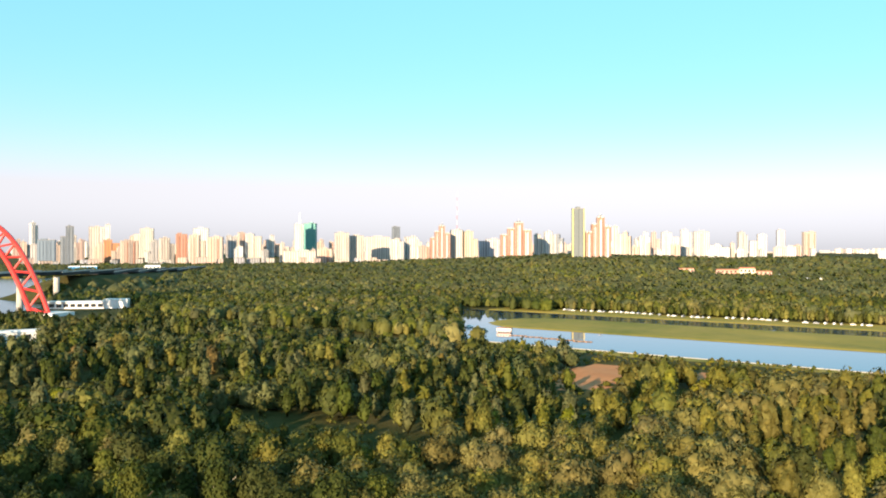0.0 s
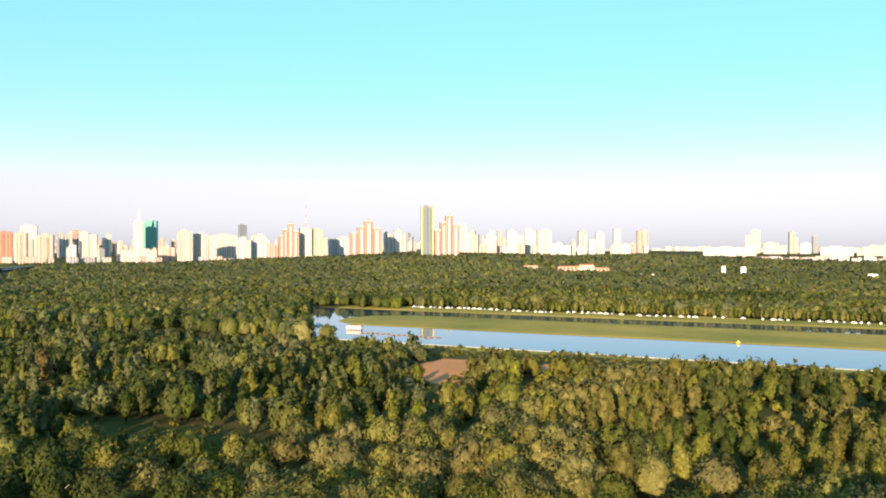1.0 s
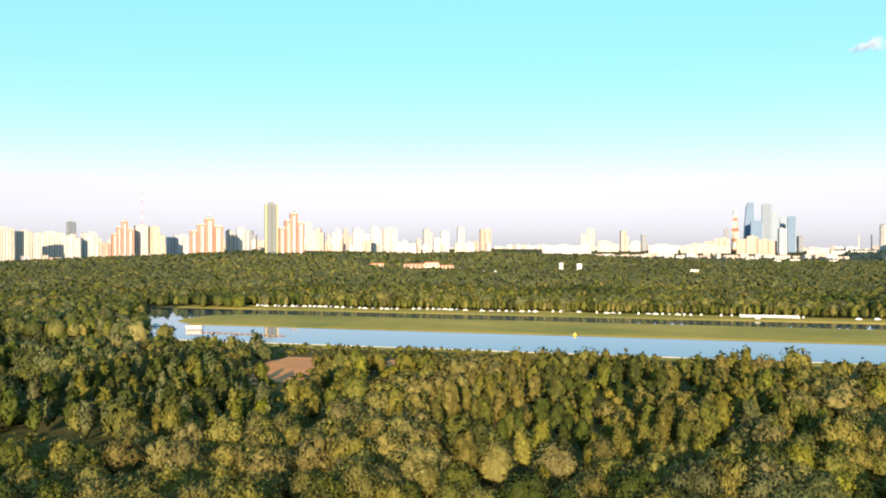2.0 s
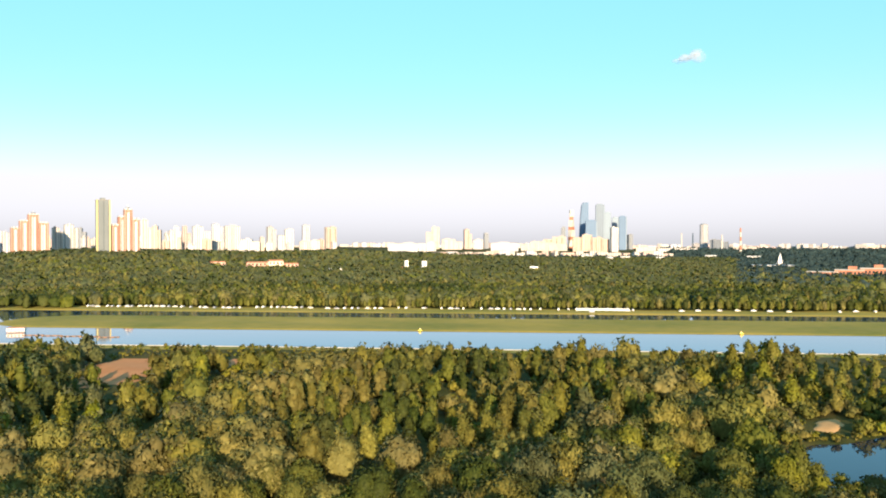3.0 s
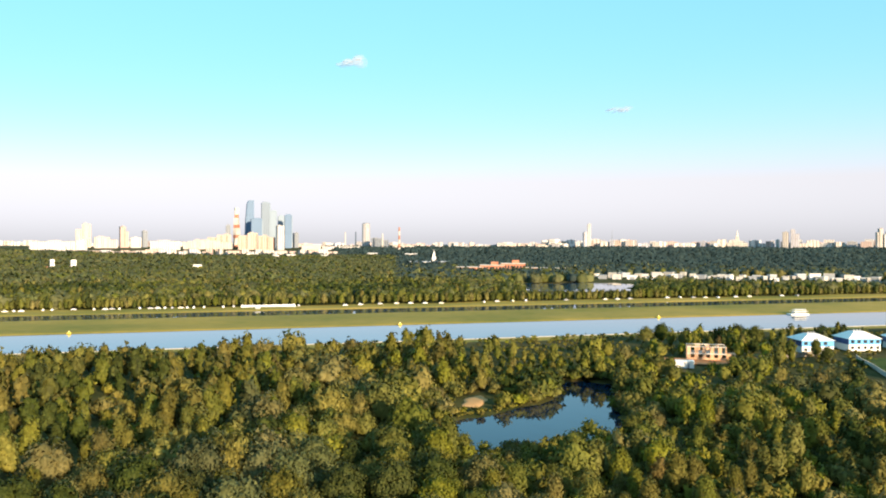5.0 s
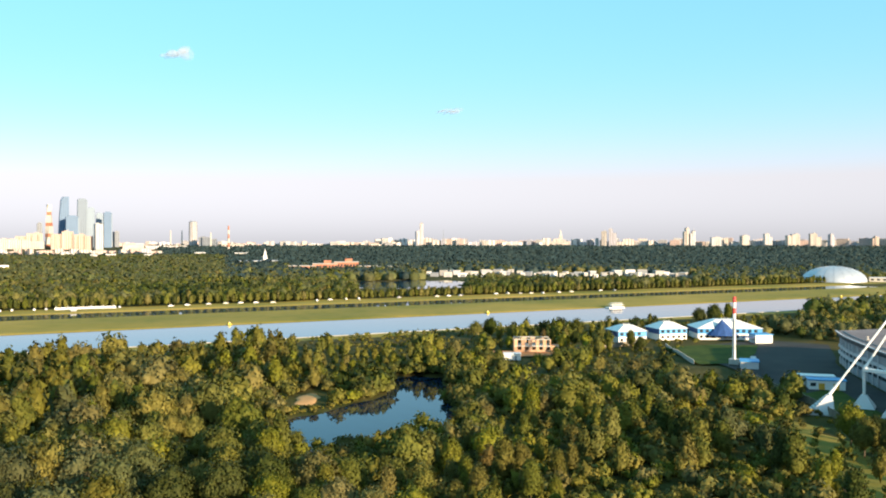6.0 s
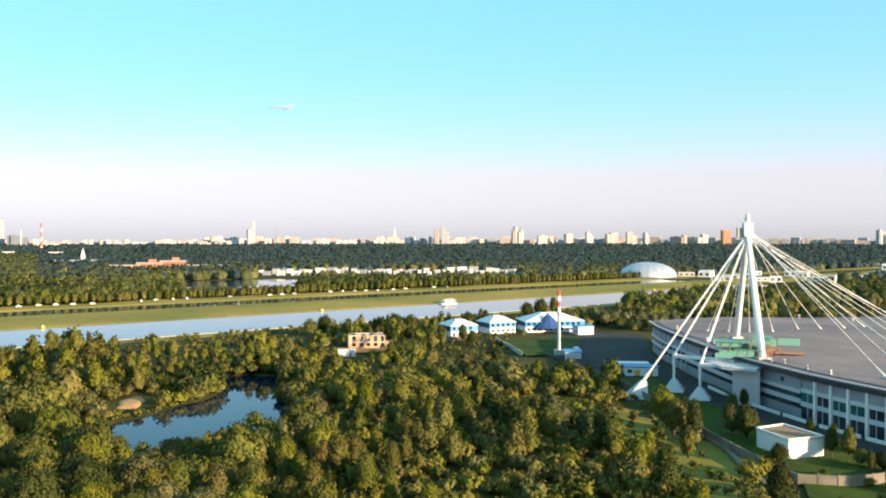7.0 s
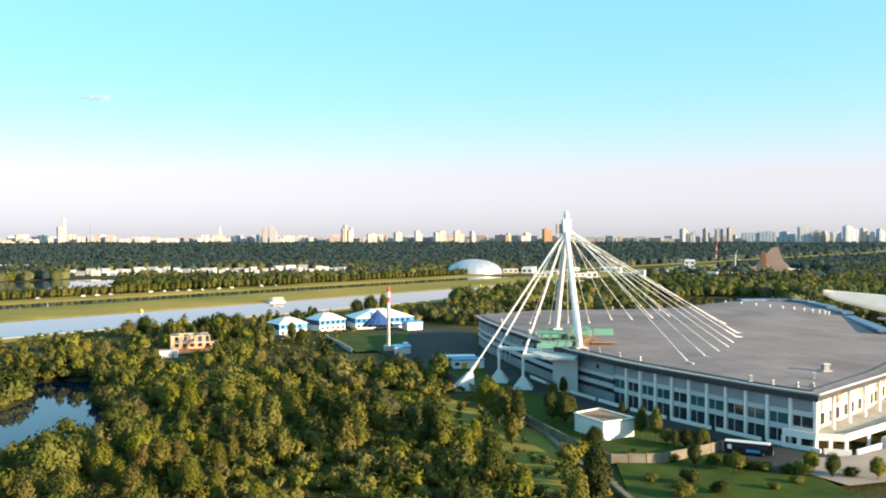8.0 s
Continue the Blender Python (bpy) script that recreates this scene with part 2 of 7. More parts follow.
def ground_material():
    """Grass, dry grass and bare soil in patches, over the whole terrain."""
    m = bpy.data.materials.new("meadow ground")
    m.use_nodes = True
    n, l = m.node_tree.nodes, m.node_tree.links
    bs = n["Principled BSDF"]
    geo = n.new("ShaderNodeNewGeometry")
    made = []
    for scale, detail in ((0.012, 3), (0.09, 4), (0.9, 4)):
        t = n.new("ShaderNodeTexNoise")
        t.inputs["Scale"].default_value, t.inputs["Detail"].default_value = scale, detail
        l.new(geo.outputs["Position"], t.inputs["Vector"])
        made.append(t.outputs["Fac"])
    r1 = n.new("ShaderNodeValToRGB")
    r1.color_ramp.elements[0].position, r1.color_ramp.elements[0].color = 0.35, (0.030, 0.036, 0.008, 1)
    r1.color_ramp.elements[1].position, r1.color_ramp.elements[1].color = 0.66, (0.098, 0.076, 0.024, 1)
    l.new(made[1], r1.inputs[0])
    r2 = n.new("ShaderNodeValToRGB")
    r2.color_ramp.elements[0].position, r2.color_ramp.elements[0].color = 0.40, (0.034, 0.044, 0.009, 1)
    r2.color_ramp.elements[1].position, r2.color_ramp.elements[1].color = 0.70, (0.112, 0.084, 0.030, 1)
    l.new(made[0], r2.inputs[0])
    mix = n.new("ShaderNodeMix")
    mix.data_type = "RGBA"
    l.new(made[2], mix.inputs[0])
    l.new(r1.outputs[0], mix.inputs[6])
    l.new(r2.outputs[0], mix.inputs[7])
    l.new(mix.outputs[2], bs.inputs["Base Color"])
    bs.inputs["Roughness"].default_value = 0.95
    bs.inputs["Specular IOR Level"].default_value = 0.1
    b = n.new("ShaderNodeBump")
    b.inputs["Distance"].default_value = 0.25
    l.new(made[2], b.inputs["Height"])
    l.new(b.outputs[0], bs.inputs["Normal"])
    return m


GROUND = ground_material()
LAWN = material("mown lawn", ((0.022, 0.046, 0.005), (0.066, 0.092, 0.011)), 0.95, 0.45, big=0.09)
ISLAND_GRASS = material("dry bank grass", ((0.150, 0.150, 0.026), (0.37, 0.262, 0.060)), 0.95, 0.12, big=0.011)


def facade(name, wall, glass=(0.165, 0.16, 0.16), bay=8.5, storey=3.3, share=0.45, rough=0.8):
    """A wall of a far block: window bays and storeys in metres, in the object's own axes."""
    m = bpy.data.materials.new("facade " + name)
    m.use_nodes = True
    n, l = m.node_tree.nodes, m.node_tree.links
    bs = n["Principled BSDF"]
    tc = n.new("ShaderNodeTexCoord")
    sep = n.new("ShaderNodeSeparateXYZ")
    l.new(tc.outputs["Object"], sep.inputs[0])

    def math_node(op, a, b):
        q = n.new("ShaderNodeMath")
        q.operation = op
        for i, v in enumerate((a, b)):
            if isinstance(v, (int, float)):
                q.inputs[i].default_value = v
            else:
                l.new(v, q.inputs[i])
        return q.outputs[0]

    across = math_node("ADD", sep.outputs[0], sep.outputs[1])
    fx = math_node("FRACT", math_node("DIVIDE", across, bay), 0)
    fz = math_node("FRACT", math_node("DIVIDE", sep.outputs[2], storey), 0)
    inx = math_node("LESS_THAN", fx, share)
    inz = math_node("LESS_THAN", fz, 0.72)
    window = math_node("MULTIPLY", inx, inz)
    geo = n.new("ShaderNodeNewGeometry")
    grime = n.new("ShaderNodeTexNoise")
    grime.inputs["Scale"].default_value = 0.03
    l.new(geo.outputs["Position"], grime.inputs["Vector"])
    ramp = n.new("ShaderNodeValToRGB")
    ramp.color_ramp.elements[0].color = (*[c * 0.86 for c in wall], 1)
    ramp.color_ramp.elements[1].color = (*[min(1.0, c * 1.1) for c in wall], 1)
    l.new(grime.outputs["Fac"], ramp.inputs[0])
    mix = n.new("ShaderNodeMix")
    mix.data_type = "RGBA"
    l.new(window, mix.inputs[0])
    l.new(ramp.outputs[0], mix.inputs[6])
    mix.inputs[7].default_value = (*glass, 1)
    l.new(mix.outputs[2], bs.inputs["Base Color"])
    bs.inputs["Roughness"].default_value = rough
    return m


STYLES = {
    "white": facade("white", (0.60, 0.59, 0.58), share=0.46),
    "cream": facade("cream", (0.56, 0.51, 0.46), share=0.46),
    "peach": facade("peach", (0.54, 0.42, 0.35), share=0.42),
    "pink": facade("pink", (0.50, 0.37, 0.33), share=0.40),
    "orange": facade("orange", (0.48, 0.22, 0.1), share=0.35),
    "yellow": facade("yellow", (0.60, 0.53, 0.41), share=0.40),
    "brick": facade("brick", (0.36, 0.175, 0.125), (0.40, 0.33, 0.29), bay=8.0, share=0.28),
    "grey": facade("grey", (0.43, 0.42, 0.43), share=0.45),
    "lavender": facade("lavender", (0.50, 0.49, 0.54), share=0.45),
    "bluewhite": facade("bluewhite", (0.60, 0.64, 0.68), (0.12, 0.17, 0.24), share=0.5),
    "slate": facade("slate", (0.20, 0.23, 0.27), (0.10, 0.12, 0.15), share=0.6, rough=0.62),
    "glass": facade("glass", (0.16, 0.22, 0.29), (0.10, 0.14, 0.20), share=0.6, rough=0.62),
    "greenglass": facade("greenglass", (0.12, 0.36, 0.32), (0.08, 0.25, 0.23), share=0.6, rough=0.62),
    "blueglass": facade("blueglass", (0.10, 0.18, 0.30), (0.07, 0.13, 0.22), share=0.6, rough=0.62),
    "paleglass": facade("paleglass", (0.21, 0.28, 0.36), (0.15, 0.21, 0.28), share=0.6, rough=0.62),
    "gold": facade("gold", (0.16, 0.185, 0.195), (0.095, 0.115, 0.125), bay=12.0, share=0.25),
}
GOLD_TRIM = material("golden panels", ((0.50, 0.42, 0.16), (0.60, 0.50, 0.22)), 0.5, 0.1)
FLAT_ROOF = material("flat roof felt", ((0.20, 0.19, 0.18), (0.32, 0.30, 0.28)), 0.9, 0.1)


# ---- mesh helpers ----
def part(name, bm, mat, parent=None, label="", smooth=False):
    me = bpy.data.meshes.new(name)
    bm.normal_update()
    bm.to_mesh(me)
    bm.free()
    for q in (mat if isinstance(mat, (list, tuple)) else [mat]):
        me.materials.append(q)
    if smooth:
        for p in me.polygons:
            p.use_smooth = True
    ob = new(name, me)
    if parent is not None:
        ob.parent = parent
    if label:
        ob["label"] = label
    return ob


def thing(name, at, turn, label, category, group="", kind=""):
    e = new(name)
    e.matrix_world = pose(at[0], at[1], at[2], 0, 0, turn)
    return tagged(e, label, category, group, kind)


def add_box(bm, c, s, turn=0.0, taper=1.0, mat=0):
    """A box of size s round c; taper narrows its top."""
    ca, sn = math.cos(turn), math.sin(turn)
    vs = []
    for dz in (-0.5, 0.5):
        k = taper if dz > 0 else 1.0
        for dx, dy in ((-0.5, -0.5), (0.5, -0.5), (0.5, 0.5), (-0.5, 0.5)):
            x, y = dx * s[0] * k, dy * s[1] * k
            vs.append(bm.verts.new((c[0] + x * ca - y * sn, c[1] + x * sn + y * ca, c[2] + dz * s[2])))
    for f in ((3, 2, 1, 0), (4, 5, 6, 7), (0, 1, 5, 4), (1, 2, 6, 5), (2, 3, 7, 6), (3, 0, 4, 7)):
        bm.faces.new([vs[i] for i in f]).material_index = mat
    return vs


def box(c, s, turn=0.0, taper=1.0, bevel=0.0):
    bm = bmesh.new()
    add_box(bm, c, s, turn, taper)
    if bevel:
        bmesh.ops.bevel(bm, geom=bm.edges[:], offset=bevel, segments=1, affect="EDGES")
    return bm


def add_tube(bm, a, b, ra, rb, sides=8, mat=0):
    a, b = Vector(a), Vector(b)
    q = (b - a).to_track_quat("Z", "Y")
    rings = []
    for p, r in ((a, ra), (b, rb)):
        rings.append([bm.verts.new(p + q @ Vector((r * math.cos(2 * math.pi * i / sides), r * math.sin(2 * math.pi * i / sides), 0))) for i in range(sides)])
    for i in range(sides):
        bm.faces.new((rings[0][i], rings[0][(i + 1) % sides], rings[1][(i + 1) % sides], rings[1][i])).material_index = mat
    bm.faces.new(rings[0][::-1]).material_index = mat
    bm.faces.new(rings[1]).material_index = mat


def tube(a, b, ra, rb=None, sides=8):
    bm = bmesh.new()
    add_tube(bm, a, b, ra, ra if rb is None else rb, sides)
    return bm


def prism(points, z0, z1, mat=0):
    """An upright slab over a plan polygon; z1 may be a list, one height a corner."""
    bm = bmesh.new()
    tops = z1 if isinstance(z1, (list, tuple)) else [z1] * len(points)
    low = [bm.verts.new((x, y, z0)) for x, y in points]
    high = [bm.verts.new((p[0], p[1], z)) for p, z in zip(points, tops)]
    k = len(points)
    bm.faces.new(low[::-1])
    bm.faces.new(high)
    for i in range(k):
        bm.faces.new((low[i], low[(i + 1) % k], high[(i + 1) % k], high[i]))
    bmesh.ops.recalc_face_normals(bm, faces=bm.faces[:])
    return bm


def polar(az, d):
    return d * math.sin(radians(az)), d * math.cos(radians(az))


def raw_mesh(name, verts, faces, mats, mat_index=None, normals=None, smooth=True):
    """A mesh from arrays of triangles or quads."""
    me = bpy.data.meshes.new(name)
    k = faces.shape[1]
    me.vertices.add(len(verts))
    me.vertices.foreach_set("co", np.ascontiguousarray(verts, dtype=np.float32).ravel())
    me.loops.add(faces.size)
    me.loops.foreach_set("vertex_index", np.ascontiguousarray(faces, dtype=np.int32).ravel())
    me.polygons.add(len(faces))
    me.polygons.foreach_set("loop_start", np.arange(0, faces.size, k, dtype=np.int32))
    for q in mats:
        me.materials.append(q)
    if mat_index is not None:
        me.polygons.foreach_set("material_index", np.ascontiguousarray(mat_index, dtype=np.int32))
    me.polygons.foreach_set("use_smooth", np.full(len(faces), smooth, dtype=bool))
    me.update(calc_edges=True)
    if normals is not None:
        me.normals_split_custom_set_from_vertices([tuple(v) for v in normals])
    return me

# ---- terrain ----
# The rowing canal runs along u; v is the distance across it.
CU, CV = (0.8, -0.6), (0.6, 0.8)
V_NEAR, V_FAR, V_ISLAND, V_BACK = 448.0, 543.0, 631.0, 681.0
U_LEFT, U_HEAD, U_TIP, U_RIGHT = -488.0, -378.0, -384.0, 905.0
WATER_Z = -0.7
PONDS = ((196, 134, 18), (208, 130, 22), (224, 125, 23), (240, 130, 17), (256, 134, 12), (272, 140, 12), (288, 148, 12))
RIVER = ((-545, 800, 150), (-560, 960, 120), (-640, 1180, 150), (-760, 1450, 170), (-900, 1000, 320), (-480, 700, 90))
LAKES = ((862, 486, 46), (880, 448, 50), (868, 505, 45), (915, 530, 52), (960, 480, 60), (652, -168, 42), (690, -205, 45))
SANDS = ((60, 364, 9), (66, 382, 12), (73, 400, 14), (81, 420, 14), (119, 391, 7), (125, 394, 6))
BEACHES = ((237, 163, 6.5), (230, 160, 5.0), (243, 166, 5.5))
# grassy clearings that lie in the shade of the wood
MEADOWS = ((-176, 330, 10), (-158, 322, 10), (-140, 318, 10), (-122, 312, 9), (-104, 306, 8), (-78, 292, 8), (-62, 286, 11), (-48, 283, 11), (-36, 278, 9), (-24, 264, 9), (-13, 252, 9), (-118, 376, 6), (-96, 370, 7), (-74, 366, 6))
# where only low bushes grow
THICKETS = ((258, 20, 14), (240, 8, 12), (222, -2, 12), (200, -10, 12), (182, -12, 12), (268, 30, 10), (-60, 396, 12), (-100, 440, 10))


ROAD_LINE = ((-560, 640, 33), (-470, 800, 32), (-430, 930, 30), (-434, 1010, 29), (-440, 1100, 27), (-480, 1300, 22), (-525, 1520, 17), (-560, 1750, 12), (-600, 2100, 8))
HILL_AZ = (-10, -6, 0, 8, 14, 19, 22, 24.2, 26.5, 28.5, 33, 38)
HILL_TOP = (0, 3, 14, 27, 25, 17, 20, 25, 19, 14, 6, 0)
HILL_START = ((3.0, 6.5, 13.0, 17.0), (1680, 1220, 1220, 1680))


def uv(x, y):
    return CU[0] * x + CU[1] * y, CV[0] * x + CV[1] * y


def xy(u, v):
    return CU[0] * u + CV[0] * v, CU[1] * u + CV[1] * v


def step(a, b, t):
    t = np.clip((t - a) / (b - a), 0, 1)
    return t * t * (3 - 2 * t)


def blobs(x, y, circles):
    """How deep a place lies inside the union of circles: over 0 is inside, in metres."""
    best = np.full(np.shape(x), -1e9)
    for cx, cy, r in circles:
        best = np.maximum(best, r - np.hypot(x - cx, y - cy))
    return best


def bank_distance(x, y):
    """How far a place lies from the road on its embankment, and the road's height there."""
    near_d, height = np.full(np.shape(x), 1e9), np.zeros(np.shape(x))
    for (ax, ay, az_), (bx, by, bz) in zip(ROAD_LINE[3:-1], ROAD_LINE[4:]):
        t = np.clip(((x - ax) * (bx - ax) + (y - ay) * (by - ay)) / ((bx - ax) ** 2 + (by - ay) ** 2), 0, 1)
        d = np.hypot(x - ax - t * (bx - ax), y - ay - t * (by - ay))
        height = np.where(d < near_d, az_ + t * (bz - az_), height)
        near_d = np.minimum(near_d, d)
    return near_d, height


def canal_inside(u, v):
    head = (u - U_HEAD + 2.0 + (v - 534.0) * 0.75) * 0.8
    basin = np.minimum.reduce([v - V_NEAR, V_BACK - v, head, U_RIGHT - u])
    mid, half = (V_FAR + V_ISLAND) / 2, (V_ISLAND - V_FAR) / 2
    dx = np.maximum(0, U_TIP + half - u)
    island = np.where(u > U_TIP + half, half - np.abs(v - mid), half - np.hypot(dx, v - mid))
    return np.where(island > -3, np.minimum(basin, -island), basin)


def ground_z(x, y):
    x, y = np.asarray(x, dtype=float), np.asarray(y, dtype=float)
    r = np.hypot(x, y)
    az = np.degrees(np.arctan2(x, y))
    # far ground lifted to fit the horizon seen from the camera
    ridge = 15 * step(2950, 4150, r) * step(46, 58, az) * (1 + 0.12 * np.sin(az * 0.9))
    plain = 22 * step(3000, 4600, r) * (1 - step(46, 58, az))
    # the wooded hill below the city, its crest fitted to the camera's view
    hill = np.interp(az, HILL_AZ, HILL_TOP) * step(0, 1, (r - np.interp(az, *HILL_START)) / np.interp(az, HILL_START[0], (880, 520, 520, 880))) * (1 - 0.6 * step(2650, 3000, r)) * (1 + 0.10 * np.sin(x * 0.012) * np.cos(y * 0.009))
    road_d, road_z = bank_distance(x, y)
    z = ridge + plain + hill + np.maximum(0, road_z - 3.5) * step(0, 1, (95 - road_d) / 75)
    u, v = uv(x, y)
    rough = 0.35 * np.sin(x * 0.051) * np.cos(y * 0.043) + 0.25 * np.sin(x * 0.13 + y * 0.09)
    flat = step(0, 14, -canal_inside(u, v))
    z = z + rough * flat * step(0, 6, -blobs(x, y, PONDS))
    wet = np.maximum.reduce([canal_inside(u, v), blobs(x, y, PONDS), blobs(x, y, RIVER), blobs(x, y, LAKES)])
    return z - 2.6 * step(-2.5, 6.0, wet)


def gz(x, y):
    return float(ground_z(x, y))


def spaced(lo, hi, near_lo, near_hi, fine, grow, extra=()):
    line = list(np.arange(near_lo, near_hi + 0.1, fine))
    p, s = near_hi, fine
    while p < hi:
        s = min(s * grow, 260)
        p += s
        line.append(p)
    p, s = near_lo, fine
    while p > lo:
        s = min(s * grow, 260)
        p -= s
        line.append(p)
    return np.array(sorted(set([round(float(q), 2) for q in line] + list(extra))))


us = spaced(-5200, 5200, -520, 940, 8.0, 1.06)
banks = []
for b, inward in ((V_NEAR, 1), (V_FAR, -1), (V_ISLAND, 1), (V_BACK, -1)):
    banks += [b - 2.5 * inward, b, b + 1.5 * inward, b + 6 * inward]
vs_line = spaced(-5200, 5200, -330, 720, 7.0, 1.06, banks)
gu, gv = np.meshgrid(us, vs_line, indexing="ij")
gx, gy = CU[0] * gu + CV[0] * gv, CU[1] * gu + CV[1] * gv
gzz = ground_z(gx, gy)
nu, nv = gu.shape
idx = np.arange(nu * nv).reshape(nu, nv)
quads = np.stack([idx[:-1, :-1], idx[1:, :-1], idx[1:, 1:], idx[:-1, 1:]], -1).reshape(-1, 4)
mid_u, mid_v = (gu[:-1, :-1] + gu[1:, 1:]).ravel() / 2, (gv[:-1, :-1] + gv[1:, 1:]).ravel() / 2
mid_x, mid_y = CU[0] * mid_u + CV[0] * mid_v, CU[1] * mid_u + CV[1] * mid_v
cover = np.zeros(len(quads), dtype=np.int32)
on_island = (mid_v > V_FAR - 4) & (mid_v < V_ISLAND + 4) & (mid_u > U_TIP - 20)
far_bank = (mid_v > V_BACK - 4) & (mid_v < V_BACK + 36) & (mid_u > -460)
near_bank = (mid_v > V_NEAR - 16) & (mid_v < V_NEAR + 3) & (mid_u > -300)
cover[on_island | far_bank | near_bank] = 1
cover[blobs(mid_x, mid_y, THICKETS[:6]) > -3] = 1
cover[blobs(mid_x, mid_y, SANDS) > -2] = 2
ground_mesh = raw_mesh("ground", np.stack([gx, gy, gzz], -1).reshape(-1, 3), quads, [GROUND, ISLAND_GRASS, SAND], cover)
tagged(new("ground", ground_mesh), "flood plain of dry grass and woodland soil, raised far off", "ground", kind="structure")


def water_sheet(name, points, mat, label):
    bm = bmesh.new()
    bm.faces.new([bm.verts.new((x, y, WATER_Z)) for x, y in points])
    return tagged(part(name, bm, mat), label, "water", kind="structure")


def rect_uv(u0, u1, v0, v1):
    return [xy(u0, v0), xy(u1, v0), xy(u1, v1), xy(u0, v1)]


water_sheet("water_canal", rect_uv(U_LEFT - 4, U_RIGHT + 4, V_NEAR - 4, V_BACK + 4), WATER, "calm pale blue water of a straight rowing canal")
water_sheet("water_pond", [(165, 95), (305, 95), (305, 170), (165, 170)], POND_WATER, "still deep blue woodland pond mirroring trees")
water_sheet("water_river", [(-1300, 600), (-385, 600), (-385, 1000), (-450, 1700), (-1300, 1700)], RIVER_WATER, "broad grey-blue river beside the bridge")
water_sheet("water_lake", [(790, 370), (1040, 370), (1040, 600), (790, 600)], WATER, "pale backwater lake among trees")
water_sheet("water_basin", [(600, -260), (745, -260), (745, -115), (600, -115)], WATER, "small basin behind the arena")

# a small bare beach above the pond
beach_rng = random.Random(3)
bm = bmesh.new()
rings = []
for lift, k in ((0.42, 0.35), (0.36, 0.75), (-0.35, 1.0)):
    ring = []
    for i in range(22):
        a = 2 * math.pi * i / 22
        r = k * (6.6 + (1.3 * math.sin(2 * a + 0.6) + 0.8 * math.sin(5 * a) if k > 0.5 else 0) + beach_rng.uniform(-0.3, 0.3))
        x, y = 236.5 + 1.35 * r * math.cos(a), 163.0 + 0.8 * r * math.sin(a) + 0.35 * r * math.cos(a)
        ring.append(bm.verts.new((x, y, gz(x, y) + lift)))
    rings.append(ring)
bm.faces.new(rings[0])
for lower, upper in zip(rings[1:], rings[:-1]):
    for i in range(22):
        bm.faces.new((lower[i], lower[(i + 1) % 22], upper[(i + 1) % 22], upper[i]))
tagged(part("sand_beach", bm, BEACH, smooth=True), "small tan beach of bare sand above the pond", "sand", kind="structure")

# stone edge of the canal on its near side, in long slabs
for k in range(48):
    u0 = -300 + k * 25.0
    px, py = xy(u0 + 12.3, V_NEAR - 0.6)
    edge = part("canal_edge", box((0, 0, 0), (24.6, 1.3, 0.9), bevel=0.08), CONCRETE)
    edge.matrix_world = pose(px, py, -0.25, 0, 0, -math.degrees(math.atan2(0.6, 0.8)))
    tagged(edge, "pale concrete slab edging the rowing canal", "kerb", "canal edge slabs", "structure")

# ---- trees ----
rng = np.random.default_rng(11)


def ico(level):
    bm = bmesh.new()
    bmesh.ops.create_icosphere(bm, subdivisions=level, radius=1.0)
    v = np.array([q.co[:] for q in bm.verts])
    f = np.array([[q.index for q in p.verts] for p in bm.faces])
    bm.free()
    return v, f


ICO1 = ico(1)


def lumps(v, seed, amount):
    """Uneven swellings on a unit ball."""
    g = np.random.default_rng(seed)
    d = np.ones(len(v))
    for _ in range(5):
        axis = g.normal(size=3)
        axis /= np.linalg.norm(axis)
        d += amount * np.sin(v @ axis * g.uniform(2, 6) + g.uniform(0, 6)) * 0.5
    return v * d[:, None]


